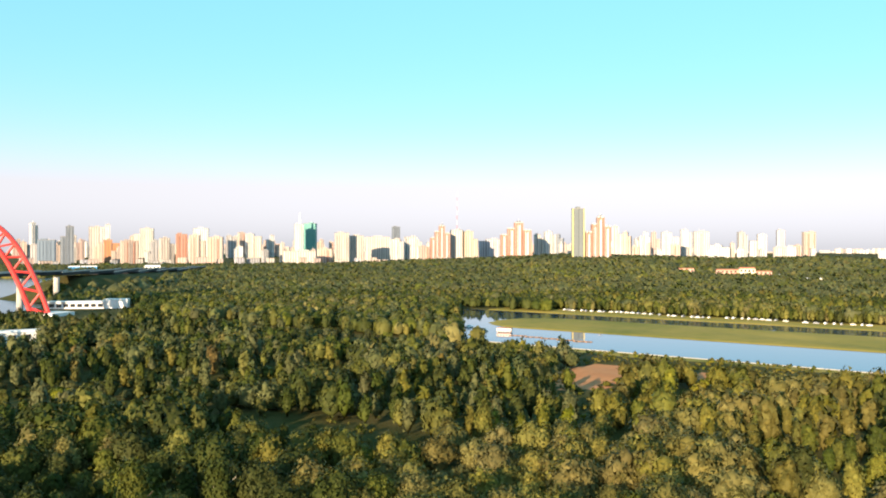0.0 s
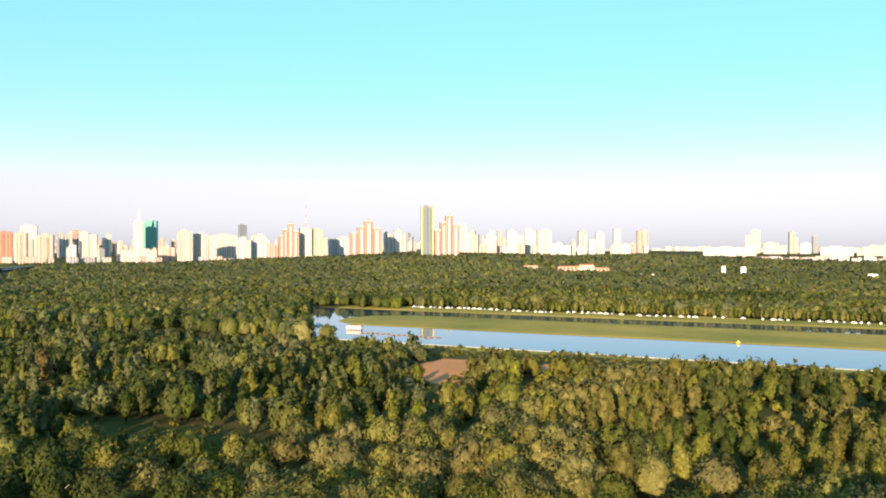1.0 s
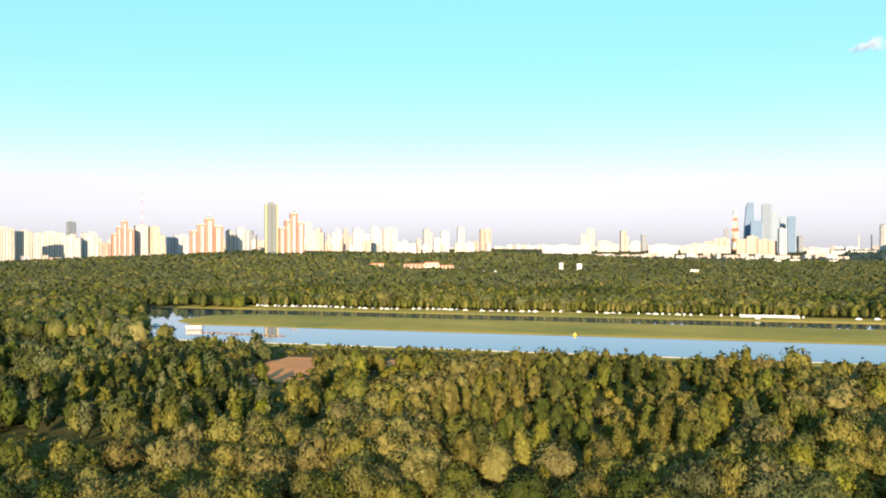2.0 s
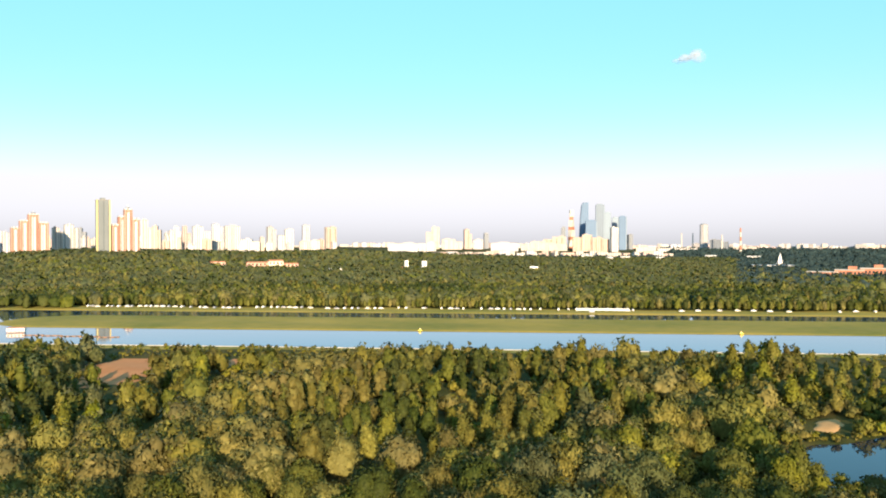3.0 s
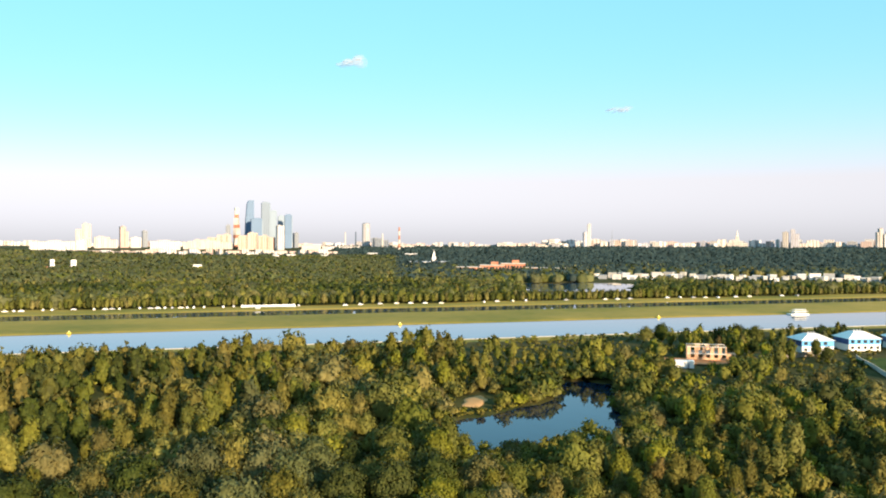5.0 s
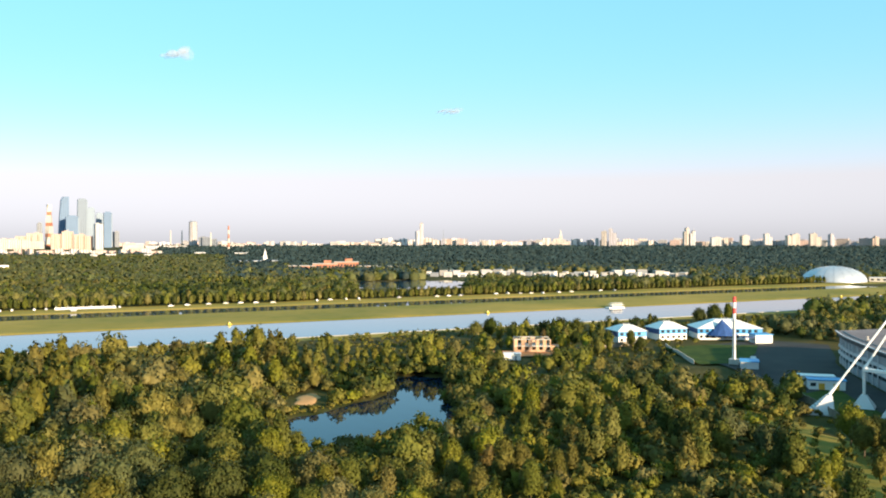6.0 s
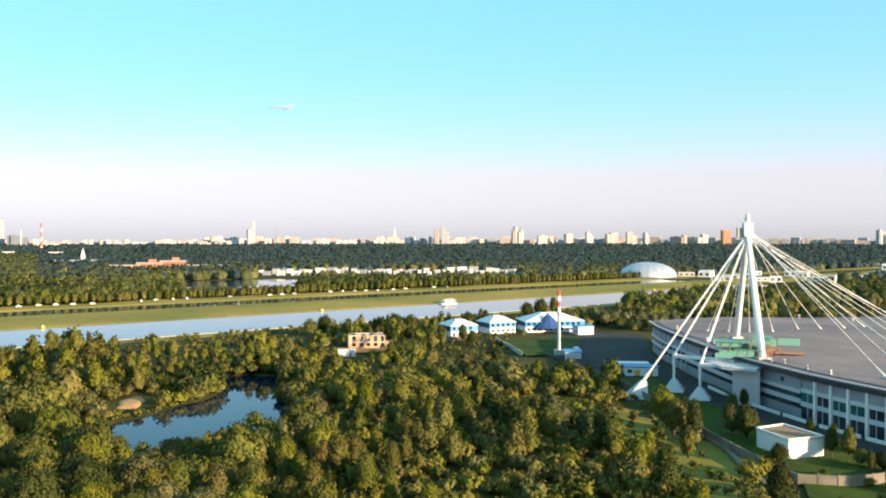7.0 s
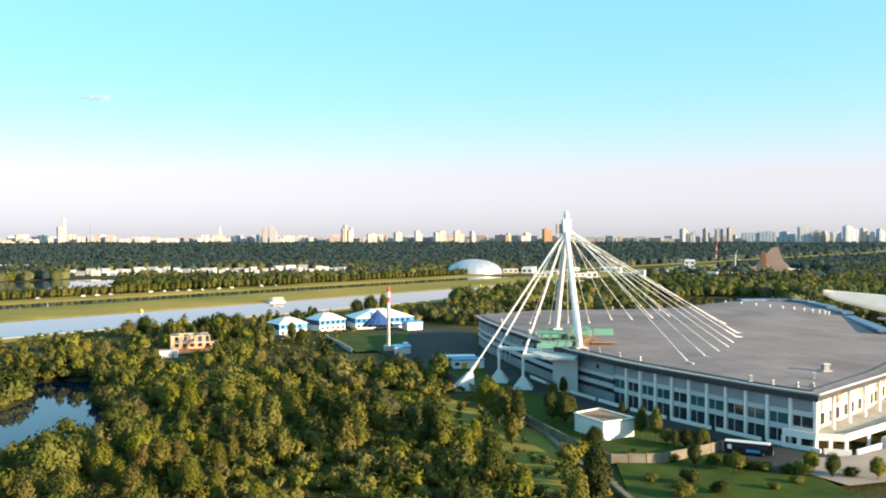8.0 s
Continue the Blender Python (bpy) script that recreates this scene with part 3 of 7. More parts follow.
def crown_arrays(seed, width, height, lobes, leaves, leaf, shape="round", ball=ICO1, base=0.10, core=0.70, ruffle=0.35):
    """Vertices, triangles and soft normals of a crown: inner boughs and many single leaf sprays round them."""
    g = np.random.default_rng(seed)
    V, F, N, count = [], [], [], 0
    z0 = height * base
    tall = height - z0
    cores = []
    lean = g.normal(size=2) * width * 0.05
    for i in range(lobes):
        a = 2.4 * i + g.uniform(-0.5, 0.5)
        t = (i + 0.5) / lobes
        if shape == "column":
            # upright sprigs, widest below the middle
            zc = z0 + tall * (0.16 + 0.66 * t)
            girth = math.sin(math.pi * (0.16 + 0.74 * t) ** 0.75)
            rr = width * 0.24 * girth * g.uniform(0.6, 1.1)
            sr = np.array((0.22, 0.22, 0.0)) * width * g.uniform(0.75, 1.2)
            sr[2] = tall * g.uniform(0.14, 0.22)
            if i == 0:
                zc, rr = z0 + tall * 0.44, 0.0
                sr = np.array((0.33 * width, 0.33 * width, tall * 0.47))
        elif shape == "bush":
            zc = height * g.uniform(0.30, 0.58)
            rr = width * 0.32 * math.sqrt((i + 0.3) / lobes)
            sr = np.array((0.26, 0.26, 0.0)) * width * g.uniform(0.7, 1.2)
            sr[2] = height * g.uniform(0.34, 0.46)
        elif i == 0:
            zc, rr = z0 + tall * 0.42, 0.0
            sr = np.array((0.44 * width, 0.44 * width, tall * 0.53))
        else:
            lift = -0.45 + 1.4 * t + g.uniform(-0.12, 0.12)
            zc = z0 + tall * (0.46 + 0.36 * lift)
            rr = 0.29 * width * math.sqrt(max(0.03, 1 - min(0.97, abs(lift)) ** 2)) * g.uniform(0.8, 1.15)
            sr = np.array((0.20, 0.20, 0.25)) * width * g.uniform(0.7, 1.2)
        c = np.array((rr * math.cos(a) + lean[0] * t, rr * math.sin(a) + lean[1] * t, zc))
        cores.append((c, sr))
        bv, bf = ball
        V.append(c + lumps(bv, seed * 31 + i, 0.16) * sr * (core + 0.06 if i == 0 else core))
        N.append(bv / sr * min(sr))
        F.append(bf + count)
        count += len(bv)
    if leaves:
        share = np.array([q[0] * q[2] for _, q in cores])
        pick = g.choice(len(cores), size=leaves, p=share / share.sum())
        d = g.normal(size=(leaves, 3))
        d[:, 2] = np.abs(d[:, 2]) - 0.35
        d /= np.linalg.norm(d, axis=1)[:, None]
        cs = np.array([cores[p][0] for p in pick])
        ss = np.array([cores[p][1] for p in pick])
        pos = cs + d * ss * (core + 0.04 + (1.26 - core) * g.uniform(size=(leaves, 1)) ** 1.25)
        out = d / ss
        out /= np.linalg.norm(out, axis=1)[:, None]
        whole = pos - np.array((0.0, 0.0, z0 + tall * 0.35))
        whole /= np.maximum(0.1, np.linalg.norm(whole, axis=1))[:, None]
        face = out + g.normal(size=d.shape) * 0.42
        face /= np.linalg.norm(face, axis=1)[:, None]
        up = np.array((0.0, 0.0, 1.0)) + g.normal(size=d.shape) * 0.55
        t2 = up - face * (up * face).sum(axis=1)[:, None]
        t2 /= np.maximum(0.2, np.linalg.norm(t2, axis=1))[:, None]
        t1 = np.cross(t2, face)
        size = leaf * g.uniform(0.55, 1.35, size=(leaves, 1))
        tri = np.stack([pos - t1 * size * 0.5 - t2 * size * 0.35, pos + t1 * size * 0.5 - t2 * size * 0.35, pos + t2 * size * 0.8], 1)
        V.append(tri.reshape(-1, 3))
        nn = out * 0.40 + whole * 0.75 + g.normal(size=out.shape) * ruffle * 0.6
        N.append(np.repeat(nn, 3, axis=0))
        F.append(count + np.arange(leaves * 3).reshape(-1, 3))
    V, N, F = np.concatenate(V), np.concatenate(N), np.concatenate(F)
    N = N / np.linalg.norm(N, axis=1)[:, None]
    N[:, 2] = np.maximum(N[:, 2], -0.15) + 0.12
    N = N / np.linalg.norm(N, axis=1)[:, None]
    V[:, 2] = np.maximum(V[:, 2], 0.1)
    return V, F, N


def trunk_arrays(seed, height, radius):
    """A tapered trunk with a few limbs."""
    bm = bmesh.new()
    g = random.Random(seed)
    top = (g.uniform(-0.4, 0.4), g.uniform(-0.4, 0.4), height * 0.62)
    add_tube(bm, (0, 0, -0.4), top, radius, radius * 0.45, 6)
    for k in range(4):
        a = k * 1.6 + g.uniform(-0.3, 0.3)
        h = height * (0.28 + 0.08 * k)
        e = (height * 0.24 * math.cos(a), height * 0.24 * math.sin(a), h + height * 0.22)
        add_tube(bm, (top[0] * h / top[2], top[1] * h / top[2], h), e, radius * 0.4, radius * 0.15, 5)
    return bm


# kinds of tree: name, label, shape, width, height, leaf materials
KINDS = (
    ("willow_tree", "rounded grey-green willow in the riverside wood", "round", 10.2, 10.6, (0, 7, 0, 7)),
    ("maple_tree", "broad olive-green deciduous tree in dense wood", "round", 8.2, 10.4, (1, 3, 1, 1)),
    ("birch_tree", "slender birch with yellowish-green crown", "column", 6.2, 11.6, (5, 1, 3, 1)),
    ("poplar_tree", "tall dark green poplar among other trees", "column", 6.8, 12.6, (2, 3, 1, 1)),
    ("elder_bush", "spreading yellow-green bush at the wood's edge", "bush", 7.0, 4.6, (4, 5, 3, 1)),
)
FENCE_X = (120, 170, 192, 215, 245, 275, 306, 350, 372)
FENCE_Y = (-30, -28, -30, -19, -9, 1, 14, 36, 44)
CLEAR = ((-75, 394, 10), (-44, 404, 8), (29, 324, 6), (268, 28, 8), (258, 20, 6), (378, 134, 17), (352, 134, 9), (364, 141, 11), (347, 182, 15), (332, 196, 9),
         (330, 150, 7), (400, 112, 9), (420, 106, 9), (226, 158, 6))


OPEN = ((350, 205, 13), (375, 210, 15), (400, 203, 13), (385, 180, 13), (402, 165, 13), (366, 166, 9), (330, 3, 10), (268, 30, 8), (255, 18, 5), (200, -14, 6), (-262, 525, 22))


SIGHTS = ((237, 163, 6), (232, 160, 4), (380, 134, 12), (366, 136, 8), (354, 136, 7), (334, 5, 8), (283, 8, 6), (292, -4, 6), (-262, 525, 13), (438, 108, 10), (448, 100, 10), (460, 88, 10), (468, 72, 10), (470, 54, 14), (408, 64, 8), (382, 44, 4), (306, 14, 6), (290, 7, 6), (275, 1, 6), (260, -4, 6), (245, -9, 6), (230, -14, 6), (215, -19, 5), (330, 4, 10), (300, -6, 7), (287, 4, 7), (-352, 812, 30), (-318, 815, 14))


def wooded(x, y, edge=0.0):
    """Whether a tree of the near wood may stand at a place (arrays)."""
    u, v = uv(x, y)
    ok = v < V_NEAR - 16
    ok &= blobs(x, y, PONDS) < -1.2
    ok &= blobs(x, y, RIVER) < -6
    ok &= blobs(x, y, LAKES) < -5
    ok &= (blobs(x, y, SANDS) < -1.5) & (blobs(x, y, BEACHES) < -1.5) & (blobs(x, y, MEADOWS) < -1.0)
    ok &= blobs(x, y, CLEAR) < -1.0
    ok &= blobs(x, y, OPEN) < -1.0
    fence = np.interp(x, FENCE_X, FENCE_Y)
    ok &= ~((x < 372) & (y < fence + 4))
    ok &= ~((x > 318) & (x < 482) & (y > -8) & (y < 100) & (y < 44 + (x - 318) * 0.55))
    ok &= ~((x > 340) & (x < 486) & (y < 22) & (y > -215))
    ok &= ~((x > 372) & (x < 486) & (y < 66) & (y > 0))
    # no tree whose top would hide these open places from the camera
    k = 57.0 / (57.0 - 10.5)
    qx, qy = x * k, y * k
    qu, qv = uv(qx, qy)
    az = np.degrees(np.arctan2(x, y))
    ok &= qv < np.where((az > 9) & (az < 27), V_NEAR - 4, V_NEAR + 26)
    ok &= (blobs(qx, qy, SANDS) < 0) & (blobs(qx, qy, BEACHES) < 0)
    ok &= blobs(qx, qy, CLEAR) < 3
    for s in (0.3, 0.6, 0.9, 1.15):
        sx, sy = x + (qx - x) * s, y + (qy - y) * s
        ok &= blobs(sx, sy, SIGHTS) < 0
    return ok


def scatter(n, x0, x1, y0, y1, gap, test):
    """Places at least about gap apart on a jittered grid."""
    gxs, gys = np.meshgrid(np.arange(x0, x1, gap), np.arange(y0, y1, gap))
    p = np.stack([gxs.ravel(), gys.ravel()], -1) + rng.uniform(-0.42, 0.42, size=(gxs.size, 2)) * gap
    p = p[test(p[:, 0], p[:, 1])]
    return p


def in_view(x, y, lo=-34, hi=118):
    az = np.degrees(np.arctan2(x, y))
    return (az > lo) & (az < hi)


near = scatter(0, -330, 660, -240, 700, 8.3, lambda x, y: wooded(x, y) & in_view(x, y) & (np.hypot(x, y) > 128) & (np.hypot(x, y) < 720))
near = near[rng.uniform(size=len(near)) > 0.07]
near = near[np.argsort(np.hypot(near[:, 0], near[:, 1]))]
zone = np.sin(near[:, 0] * 0.021 + 1.3) + np.sin(near[:, 1] * 0.026 - near[:, 0] * 0.012) + rng.normal(size=len(near)) * 0.30
kind_of = np.where(zone > 1.0, 2, np.where(zone > 0.35, 1, np.where(zone > -0.55, 0, np.where(zone > -1.0, 2, np.where(zone > -1.8, 3, 4)))))
kind_of[rng.uniform(size=len(near)) < 0.10] = 4
near_v = uv(near[:, 0], near[:, 1])[1]
kind_of = np.where((near_v > V_NEAR - 110) & (kind_of == 4) & (rng.uniform(size=len(near)) < 0.6), 1, kind_of)
size_of = rng.uniform(0.62, 1.04, size=len(near)) + 0.42 * rng.uniform(0, 1, size=len(near)) ** 3
turn_of = rng.uniform(0, 360, size=len(near))
leaf_of = rng.integers(0, 4, size=len(near))
side = np.degrees(np.arctan2(near[:, 0], near[:, 1]))
size_of = np.where(side > 54, size_of * 0.74, size_of)
size_of = np.clip(size_of * (1 + 0.26 * np.sin(near[:, 0] * 0.062 + 1.0) * np.sin(near[:, 1] * 0.055)), 0.42, 1.3)
# low growth on the pond's far bank
for s_ in (0.95, 0.91, 0.87):
    bank = blobs(near[:, 0] * s_, near[:, 1] * s_, PONDS[:4]) > 0
    kind_of = np.where(bank, 4, kind_of)
    size_of = np.where(bank, rng.uniform(0.45, 0.8, size=len(near)), size_of)
# trees that would hide the pond from the camera become bushes too
over_pond = blobs(near[:, 0] * 1.22, near[:, 1] * 1.22, PONDS[:4]) > 2.5
kind_of = np.where(over_pond, 4, kind_of)
size_of = np.where(over_pond, rng.uniform(0.55, 0.95, size=len(near)), size_of)
# bushes replace trees that would hide the shaded clearings and the sand from the camera
low_before = np.zeros(len(near), dtype=bool)
for s_ in (1.03, 1.07, 1.11, 1.15, 1.19):
    low_before |= (blobs(near[:, 0] * s_, near[:, 1] * s_, MEADOWS) > 1.0) & (s_ < 1.1)
    low_before |= blobs(near[:, 0] * s_, near[:, 1] * s_, SANDS) > 3.0
low_before |= (blobs(near[:, 0], near[:, 1], THICKETS) > 0) & (rng.uniform(size=len(near)) < 0.85)
kind_of = np.where(low_before, 4, kind_of)
size_of = np.where(low_before, rng.uniform(0.5, 0.85, size=len(near)), size_of)
patch = np.sin(near[:, 0] * 0.045) * np.sin(near[:, 1] * 0.05 + 0.7) + rng.normal(size=len(near)) * 0.22
leaf_of = np.where(patch > 0.42, 0, np.where(patch > 0.0, 1, np.where(patch > -0.42, 3, 2)))
rust = rng.uniform(size=len(near)) < 0.005
near_az, near_r = np.degrees(np.arctan2(near[:, 0], near[:, 1])), np.hypot(near[:, 0], near[:, 1])
lush_shade_zone = (near_az > 56) | ((near_az > 24) & (near_r < 185)) | ((near_az > 36) & (near_r < 260)) | ((near_az < -5) & (near_r < 340))
lush_shade = lush_shade_zone & (rng.uniform(size=len(near)) < np.where((near_az > 5) & (near_az < 34), 0.35, np.where(near_az < -8, 0.85, 0.62)))
LUSH_SHADE = (3, 5, 9, 2)
# az < -5: mostly dark leaves, shade over the wood put into their colour
leaf_of = np.where(lush_shade & ((near_az < -5) | ((near_az > 54) & (near_az < 76))), np.where(near_az < -5, rng.choice((0, 3, 3, 3), size=len(near)), rng.choice((0, 1, 1, 0, 1), size=len(near))), leaf_of)
north = (near_az < 9) & (near_r > 270) & (rng.uniform(size=len(near)) < 0.85)
lush_shade |= north
leaf_of = np.where(north, rng.choice((0, 2, 3, 3, 2), size=len(near)), leaf_of)

# the nearest stand one by one, each with its trunk and crown
MODELS = {}


def tree_model(kind, leaf_mat, variant):
    key = (kind, leaf_mat, variant)
    if key not in MODELS:
        name, label, shape, w, h, mats = KINDS[kind]
        V, F, N = crown_arrays(100 + kind * 10 + variant, w, h, {"round": 16, "column": 12, "bush": 8}[shape], 1200 if shape == "bush" else 2500, 0.50, shape, ICO1, 0.03 if shape == "bush" else 0.10, 0.72, 0.40)
        crown = raw_mesh("crown", V, F, [FOLIAGE[leaf_mat]], normals=N)
        bm = trunk_arrays(kind * 7 + variant, h, 0.28 if shape != "bush" else 0.12)
        trunk = bpy.data.meshes.new("trunk")
        bm.to_mesh(trunk)
        bm.free()
        trunk.materials.append(PALE_BARK if kind == 2 else BARK)
        MODELS[key] = (crown, trunk)
    return MODELS[key]


SINGLE = 310
for i in range(min(SINGLE, len(near))):
    kind = int(kind_of[i])
    name, label, shape, w, h, mats = KINDS[kind]
    leaf_mat = 6 if rust[i] else LUSH_SHADE[int(leaf_of[i])] if lush_shade[i] else mats[int(leaf_of[i])]
    crown, trunk = tree_model(kind, leaf_mat, i % 3)
    e = thing(name, (near[i, 0], near[i, 1], gz(near[i, 0], near[i, 1]) - 0.05), float(turn_of[i]), label, "tree" if kind != 4 else "bush", "trees of the wood")
    s = float(size_of[i])
    e.scale = (s, s, s * float(0.9 + 0.2 * ((i * 7) % 10) / 10))
    new("crown", crown).parent = e
    new("trunk", trunk).parent = e


def joined_wood(name, places, kinds, sizes, turns, leafs, models, label, mats_table, mats):
    """Many trees in one mesh."""
    Vs, Fs, Ns, Ms, Ts, count = [], [], [], [], [], 0
    tones = np.random.default_rng(len(places)).uniform(size=len(places))
    for i in range(len(places)):
        V, F, N = models[int(kinds[i])][i % len(models[int(kinds[i])])]
        a = radians(float(turns[i]))
        R = np.array(((math.cos(a), -math.sin(a), 0), (math.sin(a), math.cos(a), 0), (0, 0, 1)))
        s = float(sizes[i])
        Vs.append((V * s) @ R.T + np.array((places[i, 0], places[i, 1], places[i, 2])))
        Ns.append(N @ R.T)
        Fs.append(F + count)
        Ms.append(np.full(len(F), mats_table[int(kinds[i])][int(leafs[i])], dtype=np.int32))
        Ts.append(np.full(len(V), tones[i], dtype=np.float32))
        count += len(V)
    me = raw_mesh(name, np.concatenate(Vs), np.concatenate(Fs), mats, np.concatenate(Ms), np.concatenate(Ns))
    me.attributes.new("tint", "FLOAT", "POINT").data.foreach_set("value", np.concatenate(Ts))
    return tagged(new(name, me), label, "trees", kind="stuff")


table = [k[5] for k in KINDS]
rest = near[SINGLE:]
rest_r = np.hypot(rest[:, 0], rest[:, 1])
rest3 = np.column_stack([rest, ground_z(rest[:, 0], rest[:, 1]) - 0.05])
leaf_table = [list(t) + [6] + list(LUSH_SHADE) for t in table]
rest_leaf = np.where(rust[SINGLE:], 4, np.where(lush_shade[SINGLE:], leaf_of[SINGLE:] + 5, leaf_of[SINGLE:]))
for name, lo, hi, lobes, leaves, leaf in (("woodland", 0, 255, 9, 640, 0.74), ("woodland_beyond", 255, 400, 6, 150, 1.25), ("woodland_edge", 400, 900, 4, 60, 1.6)):
    models = []
    for k, (tn, tl, shape, w, h, mats) in enumerate(KINDS):
        models.append([crown_arrays(300 + k * 10 + q, w, h, lobes, leaves, leaf, shape, ICO1, 0.05, 0.82, 0.28) for q in range(4)])
    sel = (rest_r >= lo) & (rest_r < hi)
    joined_wood(name, rest3[sel], kind_of[SINGLE:][sel], size_of[SINGLE:][sel], turn_of[SINGLE:][sel], rest_leaf[sel], models,
                "dense mixed riverside wood of willow, birch and poplar", leaf_table, FOLIAGE)


# low scrub in the clearings and along the edges of the wood
def scrubby(x, y):
    u, v = uv(x, y)
    fence = np.interp(x, FENCE_X, FENCE_Y)
    ok = (v < V_NEAR - 6) & (blobs(x, y, PONDS) < -0.4) & (blobs(x, y, SANDS) < -1) & (blobs(x, y, BEACHES) < -0.5) & (blobs(x, y, MEADOWS) < 2) & (blobs(x, y, RIVER) < -6)
    ok &= ~((x < 372) & (y < fence + 3)) & ~((x > 318) & (x < 486) & (y < 70)) & (blobs(x, y, ((378, 136, 16), (358, 137, 12))) < 0)
    hash_ = np.sin(x * 3.1 + y * 1.7) + np.sin(x * 0.19 - y * 0.23)
    return ok & ~wooded(x, y) & (hash_ > -0.35) & in_view(x, y) & (np.hypot(x, y) > 128) & (np.hypot(x, y) < 520)


low = scatter(0, -330, 480, -60, 520, 4.4, scrubby)
scrub_models = [[crown_arrays(640 + q, 3.0, 2.0, 2, 34, 0.6, "bush", ICO1, 0.0) for q in range(4)]]
low3 = np.column_stack([low, ground_z(low[:, 0], low[:, 1])])
joined_wood("scrub", low3, np.zeros(len(low), dtype=int), rng.uniform(0.45, 1.25, size=len(low)), rng.uniform(0, 360, size=len(low)), rng.integers(0, 5, size=len(low)), scrub_models,
            "low yellowing scrub in the clearings", [(4, 1, 3, 5, 1)], FOLIAGE)


# bushes that fill the gaps between the nearer trees
def underwood(x, y):
    az, r = np.degrees(np.arctan2(x, y)), np.hypot(x, y)
    return wooded(x, y) & (az > 48) & (az < 112) & (r > 130) & (r < 330)


under = scatter(0, 90, 330, -40, 240, 6.4, underwood)
under3 = np.column_stack([under, ground_z(under[:, 0], under[:, 1]) - 0.1])
under_models = [[crown_arrays(660 + q, 3.4, 2.6, 3, 110, 0.42, "bush", ICO1, 0.0, 0.72, 0.36) for q in range(4)]]
joined_wood("underwood", under3, np.zeros(len(under), dtype=int), rng.uniform(1.1, 2.3, size=len(under)), rng.uniform(0, 360, size=len(under)), rng.integers(0, 5, size=len(under)), under_models,
            "young leafy bushes filling the wood's gaps", [(3, 5, 1, 4, 7)], FOLIAGE)


# reeds and bushes that hem the pond
def pond_edge(x, y):
    b = blobs(x, y, PONDS)
    return (b > np.where((x > 256) & (y > 76 + 0.22 * x), -13.0, -5.0)) & (b < -0.3) & (blobs(x, y, BEACHES) < -1) & ((y > 0.62 * x - 18) | (x > 246))


hem = scatter(0, 165, 310, 90, 175, 2.5, pond_edge)
hem3 = np.column_stack([hem, ground_z(hem[:, 0], hem[:, 1]) - 0.1])
hem_leaf = np.where(hem[:, 0] > 247, rng.integers(3, 5, size=len(hem)), rng.integers(0, 3, size=len(hem)))
hem_size = np.where((hem[:, 0] > 247) & (hem[:, 1] > 76 + 0.22 * hem[:, 0]), rng.uniform(1.6, 3.3, size=len(hem)), rng.uniform(0.4, 0.95, size=len(hem)))
joined_wood("pond_bushes", hem3, np.zeros(len(hem), dtype=int), hem_size, rng.uniform(0, 360, size=len(hem)), hem_leaf, scrub_models,
            "reeds and dense bushes hemming the pond", [(1, 4, 1, 2, 3)], FOLIAGE)


# woods beyond the canal, thinning in detail with distance
def far_ok(x, y):
    u, v = uv(x, y)
    r, az = np.hypot(x, y), np.degrees(np.arctan2(x, y))
    beyond = (v > V_BACK + 47) | ((u < -300) & (v > V_NEAR - 16) & (canal_inside(u, v) < -5)) | (u > U_RIGHT + 30)
    behind_arena = (az > 88) & (x > 500) & (u > 500) & (v < V_NEAR - 18) & (r > 520) & ~((np.hypot(x - 560, y + 235) < 75)) & ~((r < 700) & (az > 101) & (az < 108.5))
    beyond = beyond | behind_arena
    beyond &= ~((v > V_FAR - 8) & (v < V_BACK + 40) & (u > U_TIP - 14))
    ok = beyond & (blobs(x, y, RIVER) < -8) & (blobs(x, y, LAKES) < -6)
    ok &= ~((r > 1375) & (r < 1450) & (az > 53.8) & (az < 61.6))
    ok &= ~((r > 1225) & (r < 1340) & (az > 63) & (az < 81))
    thin = np.sin(x * 12.9898 + y * 78.233) * 43758.5453
    ok &= ~((r > 1020) & (r <= 1225) & (az > 63) & (az < 81) & ((thin - np.floor(thin) < 0.55) | (r > 1075)))
    ok &= ~((r > 990) & (r < 1250) & (az > 92) & (az < 112) & (thin - np.floor(thin) < 0.8))
    ok &= ~((v > V_BACK + 47) & (r < 1060) & (az > 58.6) & (az < 66.0))
    ok &= ~(np.hypot(x - 1203, y - 17) < 52)
    ok &= ~((x > 880) & (x < 1290) & (az > 92) & (az < 101))
    ok &= ~((r > 1240) & (r < 1420) & (az > 101) & (az < 112))
    ok &= ~((r > 1660) & (r < 1760) & (az > 17.5) & (az < 24.5))
    ok &= ~((az < -17) & (r > 1420) & (r < 1750) & (az > -26.5) & (x > -560) & (x < -415))
    ok &= ~((r > np.where(az > 14, 2880, 2620)) & (az < 46) & (az > -40))
    ok &= r < 4250
    ok &= ~((az > -25.6) & (az < -19.8) & (r > 640) & (r < 900))
    ok &= bank_distance(x, y)[0] > 60
    ok &= ~((az < -24.3) & (r > 560) & (r < 840))
    return ok


